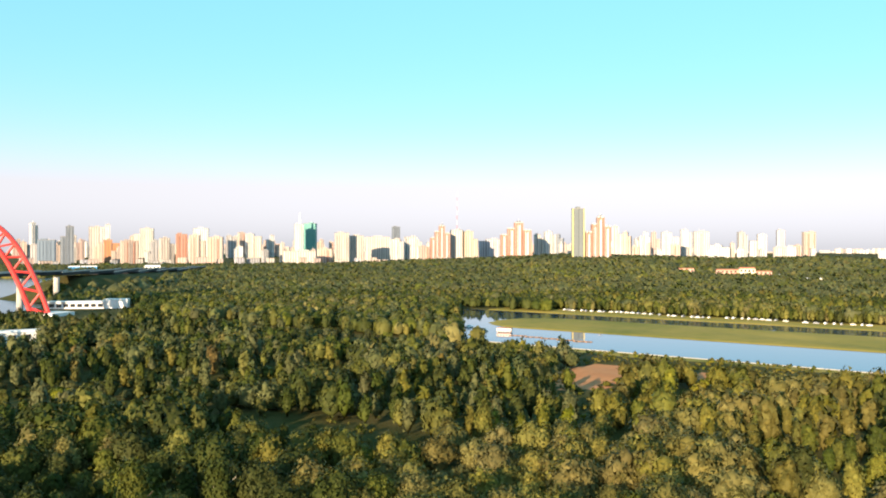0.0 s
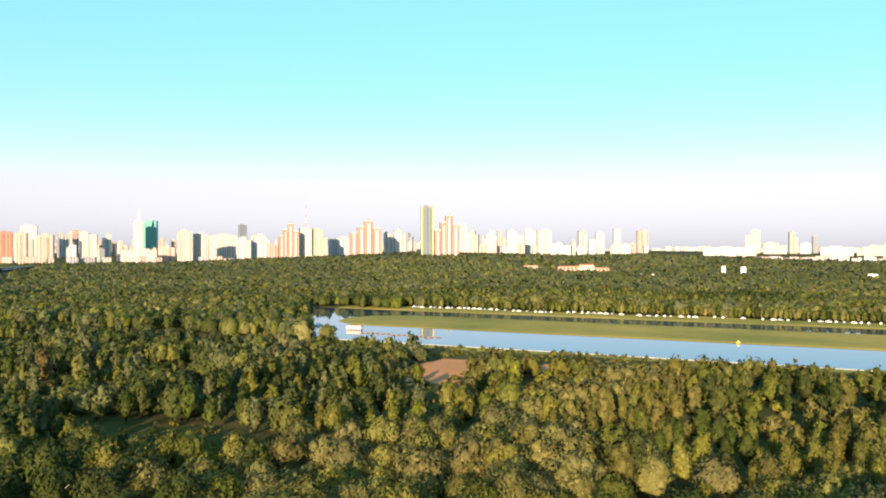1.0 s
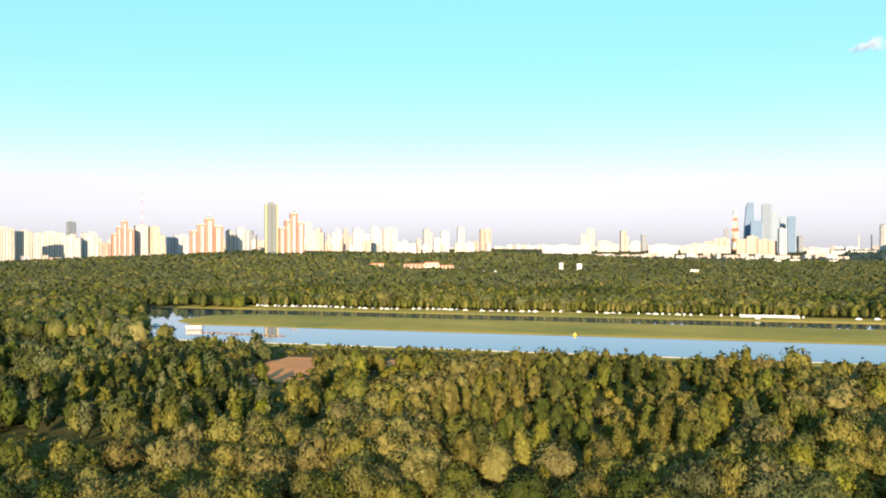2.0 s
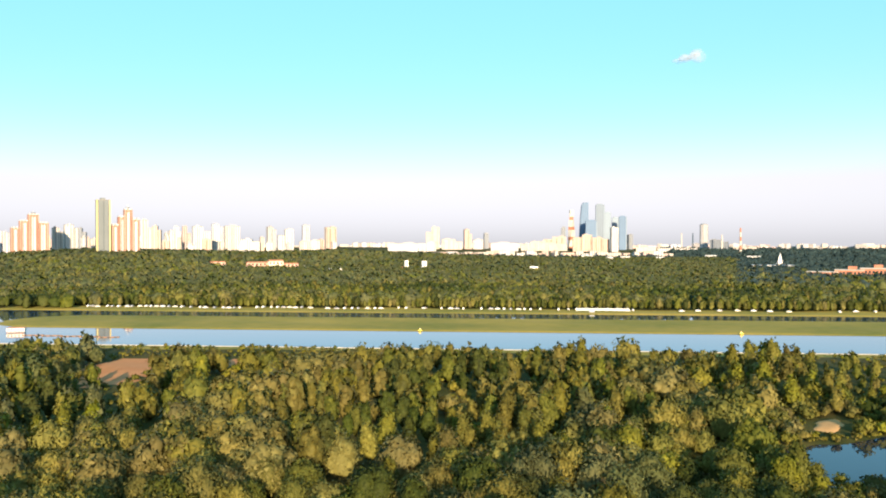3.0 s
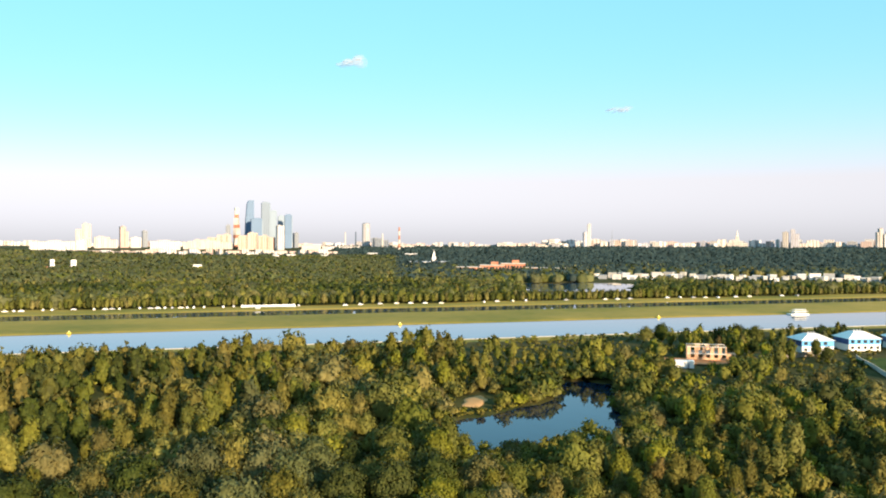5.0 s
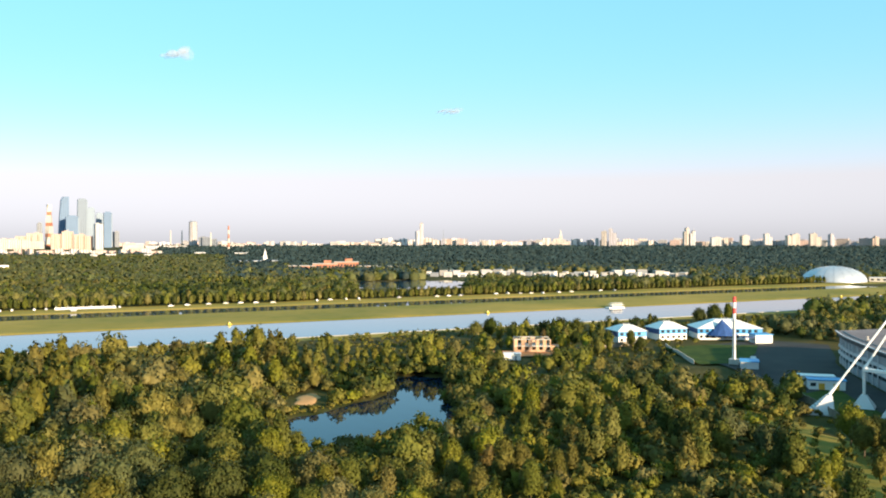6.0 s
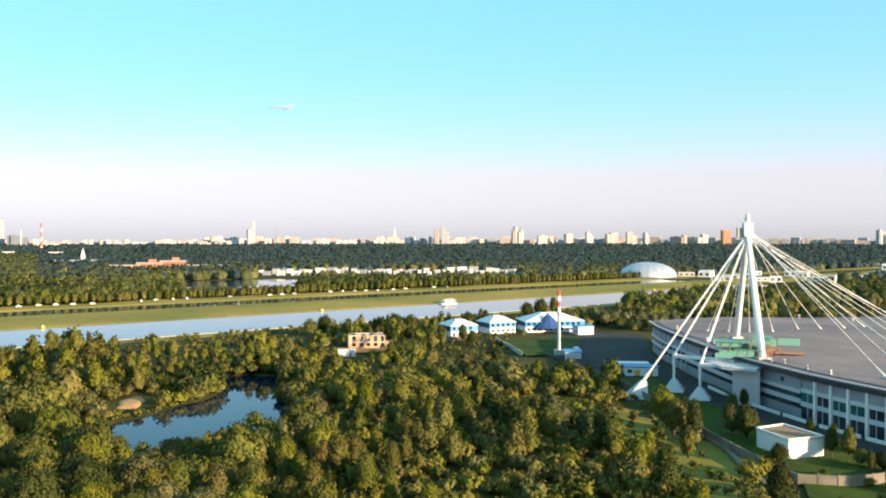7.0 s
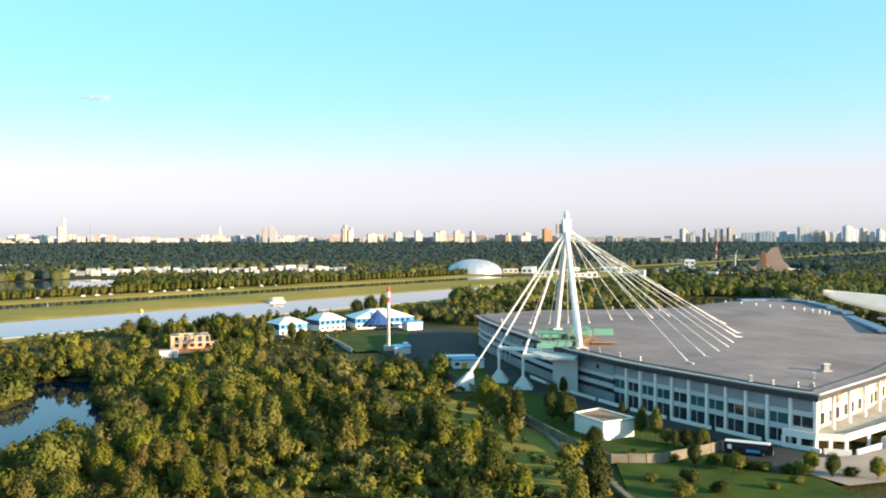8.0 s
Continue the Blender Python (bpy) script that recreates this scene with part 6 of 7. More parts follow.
for i, (p, q) in enumerate(zip(((238, -12), (221, -17), (205, -20), (189, -24), (178, -27)), ((221.5, -16.8), (205.5, -19.8), (189.5, -23.8), (178.5, -26.8), (162, -30)))):
    p, q = Vector(p), Vector(q)
    d = q - p
    c = (p + q) / 2
    ob = part("concrete_kerb", box((c.x, c.y, gz(c.x, c.y) + 0.45), (d.length, 1.4, 0.9), math.atan2(d.y, d.x), bevel=0.1), FENCE_GREY)
    tagged(ob, "weathered concrete channel wall in the grass", "kerb", "channel walls")

# shed with a flat roof
SHED = ((223.5, -24.8), (229.7, -32.0), (217.9, -39.4), (212.2, -30.8))
shed = thing("shed", (220.8, -31.8, 0.4), 0, "white flat-roofed service shed beside the fence", "shed")
corners = [(x - 220.8, y + 31.8) for x, y in SHED]
part("wall", prism(corners, 0, 4.5), WHITE, shed)
part("roof", prism([(x * 1.03, y * 1.03) for x, y in corners], 4.504, 4.75), SCAFFOLD, shed, "brown felt roof")
for (ax, ay), (bx, by) in zip(corners, corners[1:] + corners[:1]):
    part("parapet", box(((ax + bx) / 2, (ay + by) / 2, 4.85), (math.hypot(bx - ax, by - ay) + 0.3, 0.35, 0.5), math.atan2(by - ay, bx - ax)), WHITE, shed)
part("door", box((0.6, -3.6, 1.1), (1.6, 0.5, 2.2), math.atan2(8.6, -5.7)), GREY_PANEL, shed)


def coach():
    """A long dark tour coach with pale roof and number-free sides."""
    e = thing("coach", (200.3, -63.0, 0.75), math.degrees(math.atan2(-0.92, -0.38)), "black touring coach with pale roof parked on the road", "bus")
    e.scale = (0.9, 0.9, 0.9)
    body = bmesh.new()
    add_box(body, (0, 0, 1.75), (12.0, 2.55, 2.7))
    bmesh.ops.bevel(body, geom=body.edges[:], offset=0.28, segments=2, affect="EDGES")
    part("body", body, BLACK_PAINT, e)
    part("roof", box((-0.3, 0, 3.2), (11.2, 2.3, 0.28), bevel=0.1), WHITE, e, "pale roof")
    for s in (-1, 1):
        part("side_window", box((-0.4, s * 1.28, 2.35), (10.4, 0.06, 0.95)), DARK_GLASS, e)
        part("side_panel", box((1.2, s * 1.29, 1.2), (3.4, 0.05, 0.8)), BLUE_PAINT, e, "blue side decal")
        part("emblem", box((-4.6, s * 1.30, 1.9), (1.0, 0.05, 1.1), bevel=0.01), WHITE, e, "plain white emblem")
    part("windscreen", box((5.98, 0, 2.2), (0.1, 2.2, 1.5)), DARK_GLASS, e)
    for hx in (-0.85, 0.85):
        part("headlight", box((6.0, hx, 0.9), (0.12, 0.4, 0.25)), WHITE, e)
    for wx in (-3.6, 3.8):
        for s in (-1, 1):
            wheel = part("wheel", tube((wx, s * 0.95, 0.5), (wx, s * 1.3, 0.5), 0.5, 0.5, 14), RUBBER, e)
            part("rim", tube((wx, s * 1.28, 0.5), (wx, s * 1.33, 0.5), 0.28, 0.28, 10), STEEL, wheel)
    return e


coach()

# ---- chimney stack and pavilions ----
stack = thing("boiler_chimney", (380, 43, 0.3), 0, "slim white steel chimney with red and white top bands", "chimney")
part("shaft", tube((0, 0, 0), (0, 0, 19.5), 0.72, 0.66, 16), WHITE, stack)
for k in range(4):
    part("band", tube((0, 0, 19.5 + k * 2.4), (0, 0, 21.9 + k * 2.4), 0.68, 0.68, 16), RED_PAINT if k in (1, 3) else WHITE, stack, "red band" if k in (1, 3) else "white band")
part("base", box((0, 0, 1.2), (4.0, 4.0, 2.6), bevel=0.08), PALE_CONCRETE, stack)
part("platform", tube((0, 0, 18.8), (0, 0, 19.1), 1.4, 1.4, 16), STEEL, stack)
part("ladder", box((-0.8, 0, 10), (0.15, 0.5, 19)), STEEL, stack)
boiler = thing("boiler_house", (372, 36, 0.3), 8, "small pale boiler house with tanks beside the chimney", "building")
part("wall", box((0, 0, 1.6), (9, 7, 3.2), bevel=0.05), PALE_PANEL, boiler)
part("roof", box((0, 0, 3.35), (9.6, 7.6, 0.35)), BLUE_PAINT, boiler)
for i in range(3):
    part("tank", tube((6.5 + i * 3, -2, 0), (6.5 + i * 3, -2, 3.4), 1.2, 1.2, 12), PALE_PANEL, boiler)


def pavilion(at, turn, w, d, h, label, dome=False):
    e = thing("pavilion", (at[0], at[1], 0.4), turn, label, "building", "blue and white pavilions")
    part("plinth", box((0, 0, 1.6), (w, d, 3.2)), WHITE, e)
    part("blue_storey", box((0, 0, 4.6), (w + 0.2, d + 0.2, 2.8)), BLUE_PAINT, e, "blue upper storey")
    # left side covered in darker blue to imitate its shade
    part("side_cladding", box((-w / 2 - 0.16, 0, 4.6), (0.12, d + 0.1, 2.7)), NAVY_AND_SHADE, e)
    bm = bmesh.new()
    k = 0.34
    lo = [bm.verts.new((sx * (w / 2 + 0.8), sy * (d / 2 + 0.8), 6.02)) for sx, sy in ((-1, -1), (1, -1), (1, 1), (-1, 1))]
    hi = [bm.verts.new((sx * w / 2 * k, sy * d / 2 * k, h)) for sx, sy in ((-1, -1), (1, -1), (1, 1), (-1, 1))]
    bm.faces.new(hi)
    bm.faces.new(lo[::-1])
    for i in range(4):
        bm.faces.new((lo[i], lo[(i + 1) % 4], hi[(i + 1) % 4], hi[i]))
    part("roof", bm, WHITE, e, "white hipped metal roof")
    for i in range(int(w / 3.2)):
        x = -w / 2 + 1.8 + i * 3.2
        part("window", box((x, -d / 2 - 0.14, 4.7), (1.7, 0.12, 1.5)), DARK_GLASS, e)
        part("window", box((x, -d / 2 - 0.04, 1.7), (1.6, 0.12, 1.4)), DARK_GLASS, e)
    for i in range(3):
        part("roof_vent", box((-1.5 + i * 1.5, 0, h + 0.35), (0.7, 0.7, 0.7)), GREY_PANEL, e)
    if dome:
        bm = bmesh.new()
        tip = bm.verts.new((-4, -d / 2 + 1, h + 0.6))
        ring = [bm.verts.new((-4 + 8.5 * math.cos(a), -d / 2 + 8.5 * math.sin(a) * 0.7, 2.6)) for a in [math.pi * (1 + q / 6) for q in range(7)]]
        for i in range(6):
            bm.faces.new((ring[i], ring[i + 1], tip))
        part("glazed_tent", bm, NAVY_AND_SHADE, e, "dark blue pointed canopy")
    return e


pavilion((443, 104.5), -52, 15.5, 15.5, 8.8, "blue and white pavilion with white hipped roof")
pavilion((465, 88), -50, 16, 15, 9.2, "blue and white pavilion with white hipped roof beside two others")
pavilion((482, 60), -66, 34, 20, 10.2, "long blue and white pavilion with pointed canopy", dome=True)
annex = thing("pavilion_annex", (466, 40, 0.4), -60, "low white and blue annex beside the pavilions", "building")
part("wall", box((0, 0, 2.2), (9, 8, 4.4)), WHITE, annex)
part("roof", box((0, 0, 4.6), (9.6, 8.6, 0.5)), BLUE_PAINT, annex)
part("canopy", box((-7, -1, 3.2), (6, 5, 0.3)), NAVY_AND_SHADE, annex)

kiosk = thing("kiosk", (331, 6, 0.5), -80, "white kiosk with blue roof and orange doors", "kiosk")
part("wall", box((0, 0, 1.7), (12, 6, 3.4)), WHITE, kiosk)
part("roof", box((0, 0, 3.55), (12.8, 6.8, 0.35)), BLUE_PAINT, kiosk, "blue flat roof")
part("back_block", box((-3, 5.6, 1.9), (13, 5, 3.8)), PALE_CONCRETE, kiosk)
part("back_roof", box((-3, 5.6, 3.95), (13.6, 5.4, 0.3)), WHITE, kiosk)
for x in (-1.8, 3.0):
    part("door", box((x, -3.06, 1.2), (2.0, 0.14, 2.3)), ORANGE_PAINT, kiosk, "orange door")
part("window", box((-4.6, -3.04, 1.9), (1.8, 0.12, 1.2)), DARK_GLASS, kiosk)

# unfinished brick house
ruin = thing("unfinished_house", (384, 136, 0.2), math.degrees(math.atan2(-14, 6)), "roofless unfinished orange brick house with empty openings", "building")
W, D, Hh = 17.0, 10.0, 6.2
for sy, n in ((-D / 2, 5), (D / 2, 4)):
    for i in range(n):
        w = W / n
        part("pier", box((-W / 2 + w * (i + 0.5) - w * 0.28, sy, Hh / 2), (w * 0.5, 0.45, Hh), bevel=0.02), ORANGE_BRICK, ruin)
        part("sill", box((-W / 2 + w * (i + 0.5) + w * 0.22, sy, 0.7), (w * 0.5, 0.42, 1.4)), ORANGE_BRICK, ruin)
    part("ring_beam", box((0, sy, Hh / 2 + 0.1), (W, 0.5, 0.5)), PALE_CONCRETE, ruin)
    part("ring_beam", box((0, sy, Hh + 0.2), (W, 0.5, 0.45)), PALE_CONCRETE, ruin)
for sx in (-W / 2, W / 2):
    part("gable_wall", box((sx, 0, Hh / 2), (0.45, D, Hh)), ORANGE_BRICK, ruin)
part("slab", box((0, 0, Hh / 2), (W - 0.6, D - 0.6, 0.25)), CONCRETE, ruin)
part("porch", box((W / 2 + 2.4, -1, 1.6), (4.0, 6, 3.2)), ORANGE_BRICK, ruin)
hut = thing("site_hut", (354, 134.5, 0.2), -66, "white flat-roofed site hut beside the unfinished house", "hut")
part("wall", box((0, 0, 1.4), (7.5, 4.5, 2.8), bevel=0.04), WHITE, hut)
part("roof", box((0, 0, 2.9), (7.9, 4.9, 0.22)), WHITE_STEEL, hut)
part("door", box((1.5, -2.28, 1.05), (0.9, 0.1, 2.0)), GREY_PANEL, hut)
flat_patch("yard_brick", [(358, 144), (366, 124), (379, 122), (386, 130), (374, 152)], SAND, 0.75, "trampled brick-coloured yard", "ground")

# ---- along the canal ----
CANAL_TURN = -math.degrees(math.atan2(0.6, 0.8))


def canal_at(u, v, z=0.0):
    x, y = xy(u, v)
    return (x, y, z)


CAR_PAINTS = [material("car white", ((0.75, 0.75, 0.75), (0.82, 0.82, 0.82)), 0.3, 1.0), material("car silver", ((0.5, 0.5, 0.52), (0.6, 0.6, 0.62)), 0.3, 1.0, metal=0.5),
              material("car cream", ((0.72, 0.68, 0.58), (0.8, 0.76, 0.66)), 0.3, 1.0)]


def car(paint):
    e = thing("car", (0, 0, 0), 0, ("white", "silver", "cream-coloured")[paint] + " car parked on the far canal bank", "car", "cars parked along the canal")
    b = box((0, 0, 0.75), (4.5, 1.8, 0.75), bevel=0.16)
    part("body", b, CAR_PAINTS[paint], e)
    part("cabin", box((-0.2, 0, 1.42), (2.5, 1.6, 0.62), taper=0.8, bevel=0.08), CAR_PAINTS[paint], e)
    part("window_band", box((-0.2, 0, 1.38), (2.3, 1.66, 0.34), taper=0.86), DARK_GLASS, e)
    for wx in (-1.4, 1.4):
        for wy in (-0.85, 0.85):
            part("wheel", tube((wx, wy - 0.1, 0.33), (wx, wy + 0.1, 0.33), 0.33, 0.33, 8), RUBBER, e)
    return e


car_models = [car(0), car(1), car(2)]
spots = []
u = -395.0
while u < 560 and len(spots) < 170:
    u += rs.choice((5.0, 5.0, 5.5, 6.5, 8, 15)) * (1.0 if u < 60 else 2.6)
    spots.append(u)
for i, u in enumerate(spots):
    x, y, z = canal_at(u, V_BACK + 28 + rs.uniform(-1.5, 1.5))
    m = pose(x, y, gz(x, y), 0, 0, CANAL_TURN + rs.choice((0, 90, 84, 5)))
    if i < 3:
        car_models[i].matrix_world = m
    else:
        copy_thing(car_models[i % 3 if i % 5 else 0], m)

stand = thing("spectator_stand", canal_at(58, V_BACK + 27, 0.0), CANAL_TURN, "long low white spectator stand on the far bank", "stand")
for i in range(5):
    part("seat_row", box((0, i * 1.4 - 2, 0.3 + i * 0.25), (44, 1.3, 0.4)), PALE_PANEL, stand)
part("back_wall", box((0, 5, 0.9), (44, 0.3, 1.4)), WHITE, stand)
for i in range(6):
    part("post", box((-21 + i * 8.4, 4.6, 1.2), (0.4, 0.4, 2.4)), PALE_PANEL, stand)
tower = thing("finish_hut", canal_at(-22 + 70, V_BACK + 10, 0.0), CANAL_TURN, "small pale hut at the channel's edge", "hut")
part("wall", box((0, 0, 0.7), (4, 2.4, 1.4)), GREY_PANEL, tower)
part("roof", box((0, 0, 1.5), (4.6, 3.0, 0.25)), PALE_PANEL, tower)

for px, py in ((266, 474), (424, 350), (571, 227), (892, 2)):
    uu, _ = uv(px, py)
    x, y, z = canal_at(uu, V_FAR - 1.5)
    b = thing("distance_marker", (x, y, -0.7), CANAL_TURN, "yellow distance marker on a float beside the island", "marker", "course markers")
    part("float", box((0, 0, 0.5), (2.6, 1.5, 0.5), bevel=0.12), YELLOW_PAINT, b)
    part("board", box((0, 0, 1.1), (0.9, 0.25, 0.9)), YELLOW_PAINT, b)
    part("cap", box((0, 0, 1.65), (0.6, 0.3, 0.25)), WHITE, b)

ferry = thing("judges_pavilion", canal_at(436, V_FAR - 6, -0.8), CANAL_TURN, "white two-deck judges' pavilion on the island's edge", "pavilion")
ferry.scale = (0.8, 0.8, 0.62)
part("hull", box((0, 0, 0.8), (20, 7, 1.2), bevel=0.15), WHITE, ferry)
part("cabin", box((1, 0, 2.8), (12, 5, 2.6)), PALE_PANEL, ferry)
part("window_band", box((1, -2.54, 3.0), (11, 0.1, 1.1)), DARK_GLASS, ferry)
part("upper_deck", box((1, 0, 4.3), (16, 6.4, 0.4)), WHITE, ferry)
part("roof", box((1, 0, 6.4), (13, 5.4, 0.3)), WHITE, ferry)
for i in range(4):
    part("post", box((-4.5 + i * 3.6, -2.4, 5.3), (0.2, 0.2, 2.0)), WHITE, ferry)

# landing stages and boathouse at the canal's head
for i in range(5):
    x, y, z = canal_at(-306 + i * 13, V_NEAR + 46 - i * 1.5, WATER_Z)
    s = thing("landing_stage", (x, y, z), CANAL_TURN + 14, "long grey floating landing stage on the canal", "pontoon", "landing stages")
    part("deck", box((0, 0, 0.2), (12, 2.0, 0.35)), SCAFFOLD, s)
    for k in (-4, 0, 4):
        part("float", box((k, 0, 0.0), (2, 2.2, 0.5)), RUBBER, s)
club = thing("boat_club", (44, 604, -0.5), CANAL_TURN + 20, "white and red boat club pontoon house", "building")
club.scale = (0.7, 0.7, 0.6)
part("wall", box((0, 0, 2.4), (15, 8, 4.2)), WHITE, club)
part("roof", box((0, 0, 4.8), (16, 9, 0.6), taper=0.8), BRICK_RED, club)
part("lower_band", box((0, -4.05, 1.0), (15.2, 0.2, 0.8)), BRICK_RED, club)
for i in range(5):
    part("window", box((-6 + i * 3, -4.06, 2.9), (1.6, 0.14, 1.3)), DARK_GLASS, club)
for i in range(3):
    x, y = (20 + i * 5, 640 - i * 14)
    b = thing("moored_boat", (x, y, -0.75), 50 + i * 8, "small white moored motor boat", "boat", "moored boats")
    part("hull", box((0, 0, 0.6), (7, 2.4, 1.0), bevel=0.25), WHITE, b)
    part("cabin", box((-0.6, 0, 1.5), (3, 1.8, 1.0), taper=0.8), PALE_PANEL, b)

# ---- buildings beyond the canal ----
def low_house(az, d, w, dep, h, wall, roof_mat, label, name="house", turn=0.0, floors=2, group="", lift=0.0):
    x, y = polar(az, d)
    e = thing(name, (x, y, gz(x, y) + lift), -az + turn, label, "building", group)
    part("wall", box((0, 0, h / 2), (w, dep, h)), wall, e)
    part("roof", box((0, 0, h + h * 0.07), (w * 1.04, dep * 1.1, h * 0.16), taper=0.9), roof_mat, e)
    n = max(2, min(7, int(w / 7)))
    for f in range(floors):
        for i in range(n):
            part("window", box((-w / 2 + w * (i + 0.5) / n, -dep / 2 - 0.06, h * (f + 0.55) / floors), (w / n * 0.5, 0.14, h / floors * 0.45)), DARK_GLASS, e)
    return e


PINK_WALL = material("pink render", ((0.52, 0.32, 0.25), (0.62, 0.40, 0.32)), 0.85, 0.2, big=0.05)
low_house(18.6, 1702, 46, 20, 13, PINK_WALL, BRICK_RED, "pinkish manor house among trees", "manor_house", 6, lift=3)
low_house(19.7, 1690, 28, 22, 17, CREAM_WALL, BRICK_RED, "cream central block of a manor house", "manor_house", 6, lift=3)
low_house(20.6, 1700, 36, 18, 11, PINK_WALL, BRICK_RED, "pinkish manor wing among trees", "manor_house", -4, lift=3)
low_house(21.9, 1690, 24, 12, 6, CREAM_WALL, PALE_PANEL, "low white hall among trees", "hall", 0, 1, lift=3)
low_house(23.6, 1480, 24, 12, 7, CREAM_WALL, PALE_PANEL, "white two-storey house among trees", "hall", 4, lift=3)
low_house(16.0, 1760, 30, 14, 9, PINK_WALL, BRICK_RED, "pinkish house roof among trees", "house", 0, 1, lift=4)
low_house(37.0, 1500, 14, 10, 12, WHITE, WHITE, "white hut in the wood", "house", 0, 1)
for az, d, h, w in ((28.4, 1560, 19, 6), (29.6, 1560, 18, 8)):
    low_house(az, d, w, 9, h, WHITE, WHITE, "white ski-tower block rising from the wood", "tower_block", 10, 3, "white wood towers", lift=1)
low_house(29.1, 1580, 60, 14, 7, PINK_WALL, BRICK_RED, "low pinkish pavilion between white towers", "hall", 0, 1, lift=3)
low_house(33.9, 1700, 20, 9, 6, CREAM_WALL, PALE_CONCRETE, "low cream house among trees", "house", 0, 1, lift=4)
for az, d, w in ((37.5, 3000, 50), (40.5, 2700, 36), (43.0, 2500, 26), (42.0, 2450, 18), (45.2, 2450, 22), (51.0, 2700, 40), (48.4, 2800, 34)):
    low_house(az, d, w, 16, 11, PALE_CONCRETE, PALE_PANEL, "low pale works hall on the plain", "works_hall", 3, 1, "works halls", lift=2)

# church with a tiered bell tower
cx, cy = polar(52.55, 1980)
church = thing("church", (cx, cy, gz(cx, cy)), -52, "small white church with a tiered pointed tower", "church")
part("nave", box((0, 6, 6), (14, 22, 12)), WHITE, church)
part("tower", box((0, -6, 9), (9, 9, 18), taper=0.9), WHITE, church)
part("belfry", box((0, -6, 21.5), (6, 6, 8), taper=0.8), WHITE, church)
part("spire", tube((0, -6, 25), (0, -6, 34), 2.4, 0.2, 8), PALE_PANEL, church)
part("roof", box((0, 6, 12.8), (15, 23, 2.0), taper=0.5), STYLES["paleglass"], church)
for i in range(3):
    low_house(51.2 + i * 0.9, 1800, 22, 12, 8, PALE_CONCRETE, STYLES["paleglass"], "grey-roofed house near the church", "house", 10 * i, 1, lift=2)

# long red-brick works
for az, w, h, dep in ((55.0, 44, 11, 24), (56.5, 40, 14, 26), (57.9, 40, 17, 26), (59.3, 34, 10, 20), (60.7, 38, 9, 20)):
    x, y = polar(az, 1412)
    e = thing("brick_works", (x, y, gz(x, y)), -58, "long low red-brick works building with pale roof edge", "building", "red-brick works")
    part("wall", box((0, 0, h / 2), (w, dep, h)), BRICK_RED, e)
    part("roof", box((0, 0, h + 0.6), (w + 1, dep + 1, 1.2)), CONCRETE, e)
    for f in range(2):
        for i in range(8):
            part("window", box((-w / 2 + w * (i + 0.5) / 8, -dep / 2 - 0.08, h * (0.3 + 0.42 * f)), (w / 8 * 0.55, 0.18, h * 0.22)), DARK_GLASS, e)
    if h > 13:
        part("rooftop_room", box((4, 0, h + 3.5), (w * 0.3, 10, 5)), BRICK_RED, e)

# white huts and boat halls of the marina
for i in range(46):
    az = 63.4 + 17.0 * (i + rs.uniform(0, 0.9)) / 46
    d = 1275 + rs.uniform(-45, 55)
    x, y = polar(az, d)
    w, dep, h = rs.uniform(5, 15), rs.uniform(7, 12), rs.uniform(4.0, 8.5)
    e = thing("boat_hall", (x, y, gz(x, y)), -az + rs.uniform(-25, 25), "white flat-roofed boat hall among trees", "building", "marina halls")
    part("wall", box((0, 0, h / 2), (w, dep, h)), rs.choice((WHITE, PALE_CONCRETE, CONCRETE, GREY_PANEL)), e)
    part("roof", box((0, 0, h + 0.3), (w + 0.8, dep + 0.8, 0.6)), rs.choice((PALE_PANEL, GREY_PANEL, PALE_CONCRETE)), e)
    part("door", box((0, -dep / 2 - 0.05, h * 0.35), (w * 0.5, 0.15, h * 0.6)), GREY_PANEL, e)

# silver dome hall
DOME_STEEL = material("dull silver sheet", ((0.46, 0.49, 0.53), (0.58, 0.61, 0.65)), 0.42, 0.3, metal=0.45, big=0.05)
dome = thing("dome_hall", (1203, 17, 0.0), -89, "shallow silver-blue metal dome hall", "dome")
bm = bmesh.new()
rings = []
for k in range(9):
    a = math.pi / 2 * k / 8
    r, z = 39.0 * math.cos(a), 0.6 + 19.6 * math.sin(a)
    rings.append([bm.verts.new((r * math.cos(2 * math.pi * i / 40), r * math.sin(2 * math.pi * i / 40), z)) for i in range(40)] if k < 8 else [bm.verts.new((0, 0, z))])
for k in range(8):
    for i in range(40):
        j = (i + 1) % 40
        if k < 7:
            bm.faces.new((rings[k][i], rings[k][j], rings[k + 1][j], rings[k + 1][i]))
        else:
            bm.faces.new((rings[k][i], rings[k][j], rings[8][0]))
part("shell", bm, DOME_STEEL, dome, "silver standing-seam shell", smooth=True)
part("drum", tube((0, 0, -0.5), (0, 0, 0.9), 38.4, 38.4, 40), GREY_PANEL, dome)
for i in range(20):
    a = 2 * math.pi * i / 20
    b = bmesh.new()
    for k in range(7):
        a0, a1 = math.pi / 2 * k / 8, math.pi / 2 * (k + 1) / 8
        p = [(39.2 * math.cos(q) * math.cos(a), 39.2 * math.cos(q) * math.sin(a), 0.6 + 19.8 * math.sin(q)) for q in (a0, a1)]
        add_tube(b, p[0], p[1], 0.12, 0.12, 4)
    part("rib", b, GREY_PANEL, dome)
low_house(91.6, 1230, 22, 12, 5, PALE_CONCRETE, PALE_PANEL, "white hall beside the dome", "hall", 8, 1)
low_house(92.9, 1260, 18, 12, 7, WHITE, PALE_PANEL, "white hall beside the dome", "hall", -10, 2)

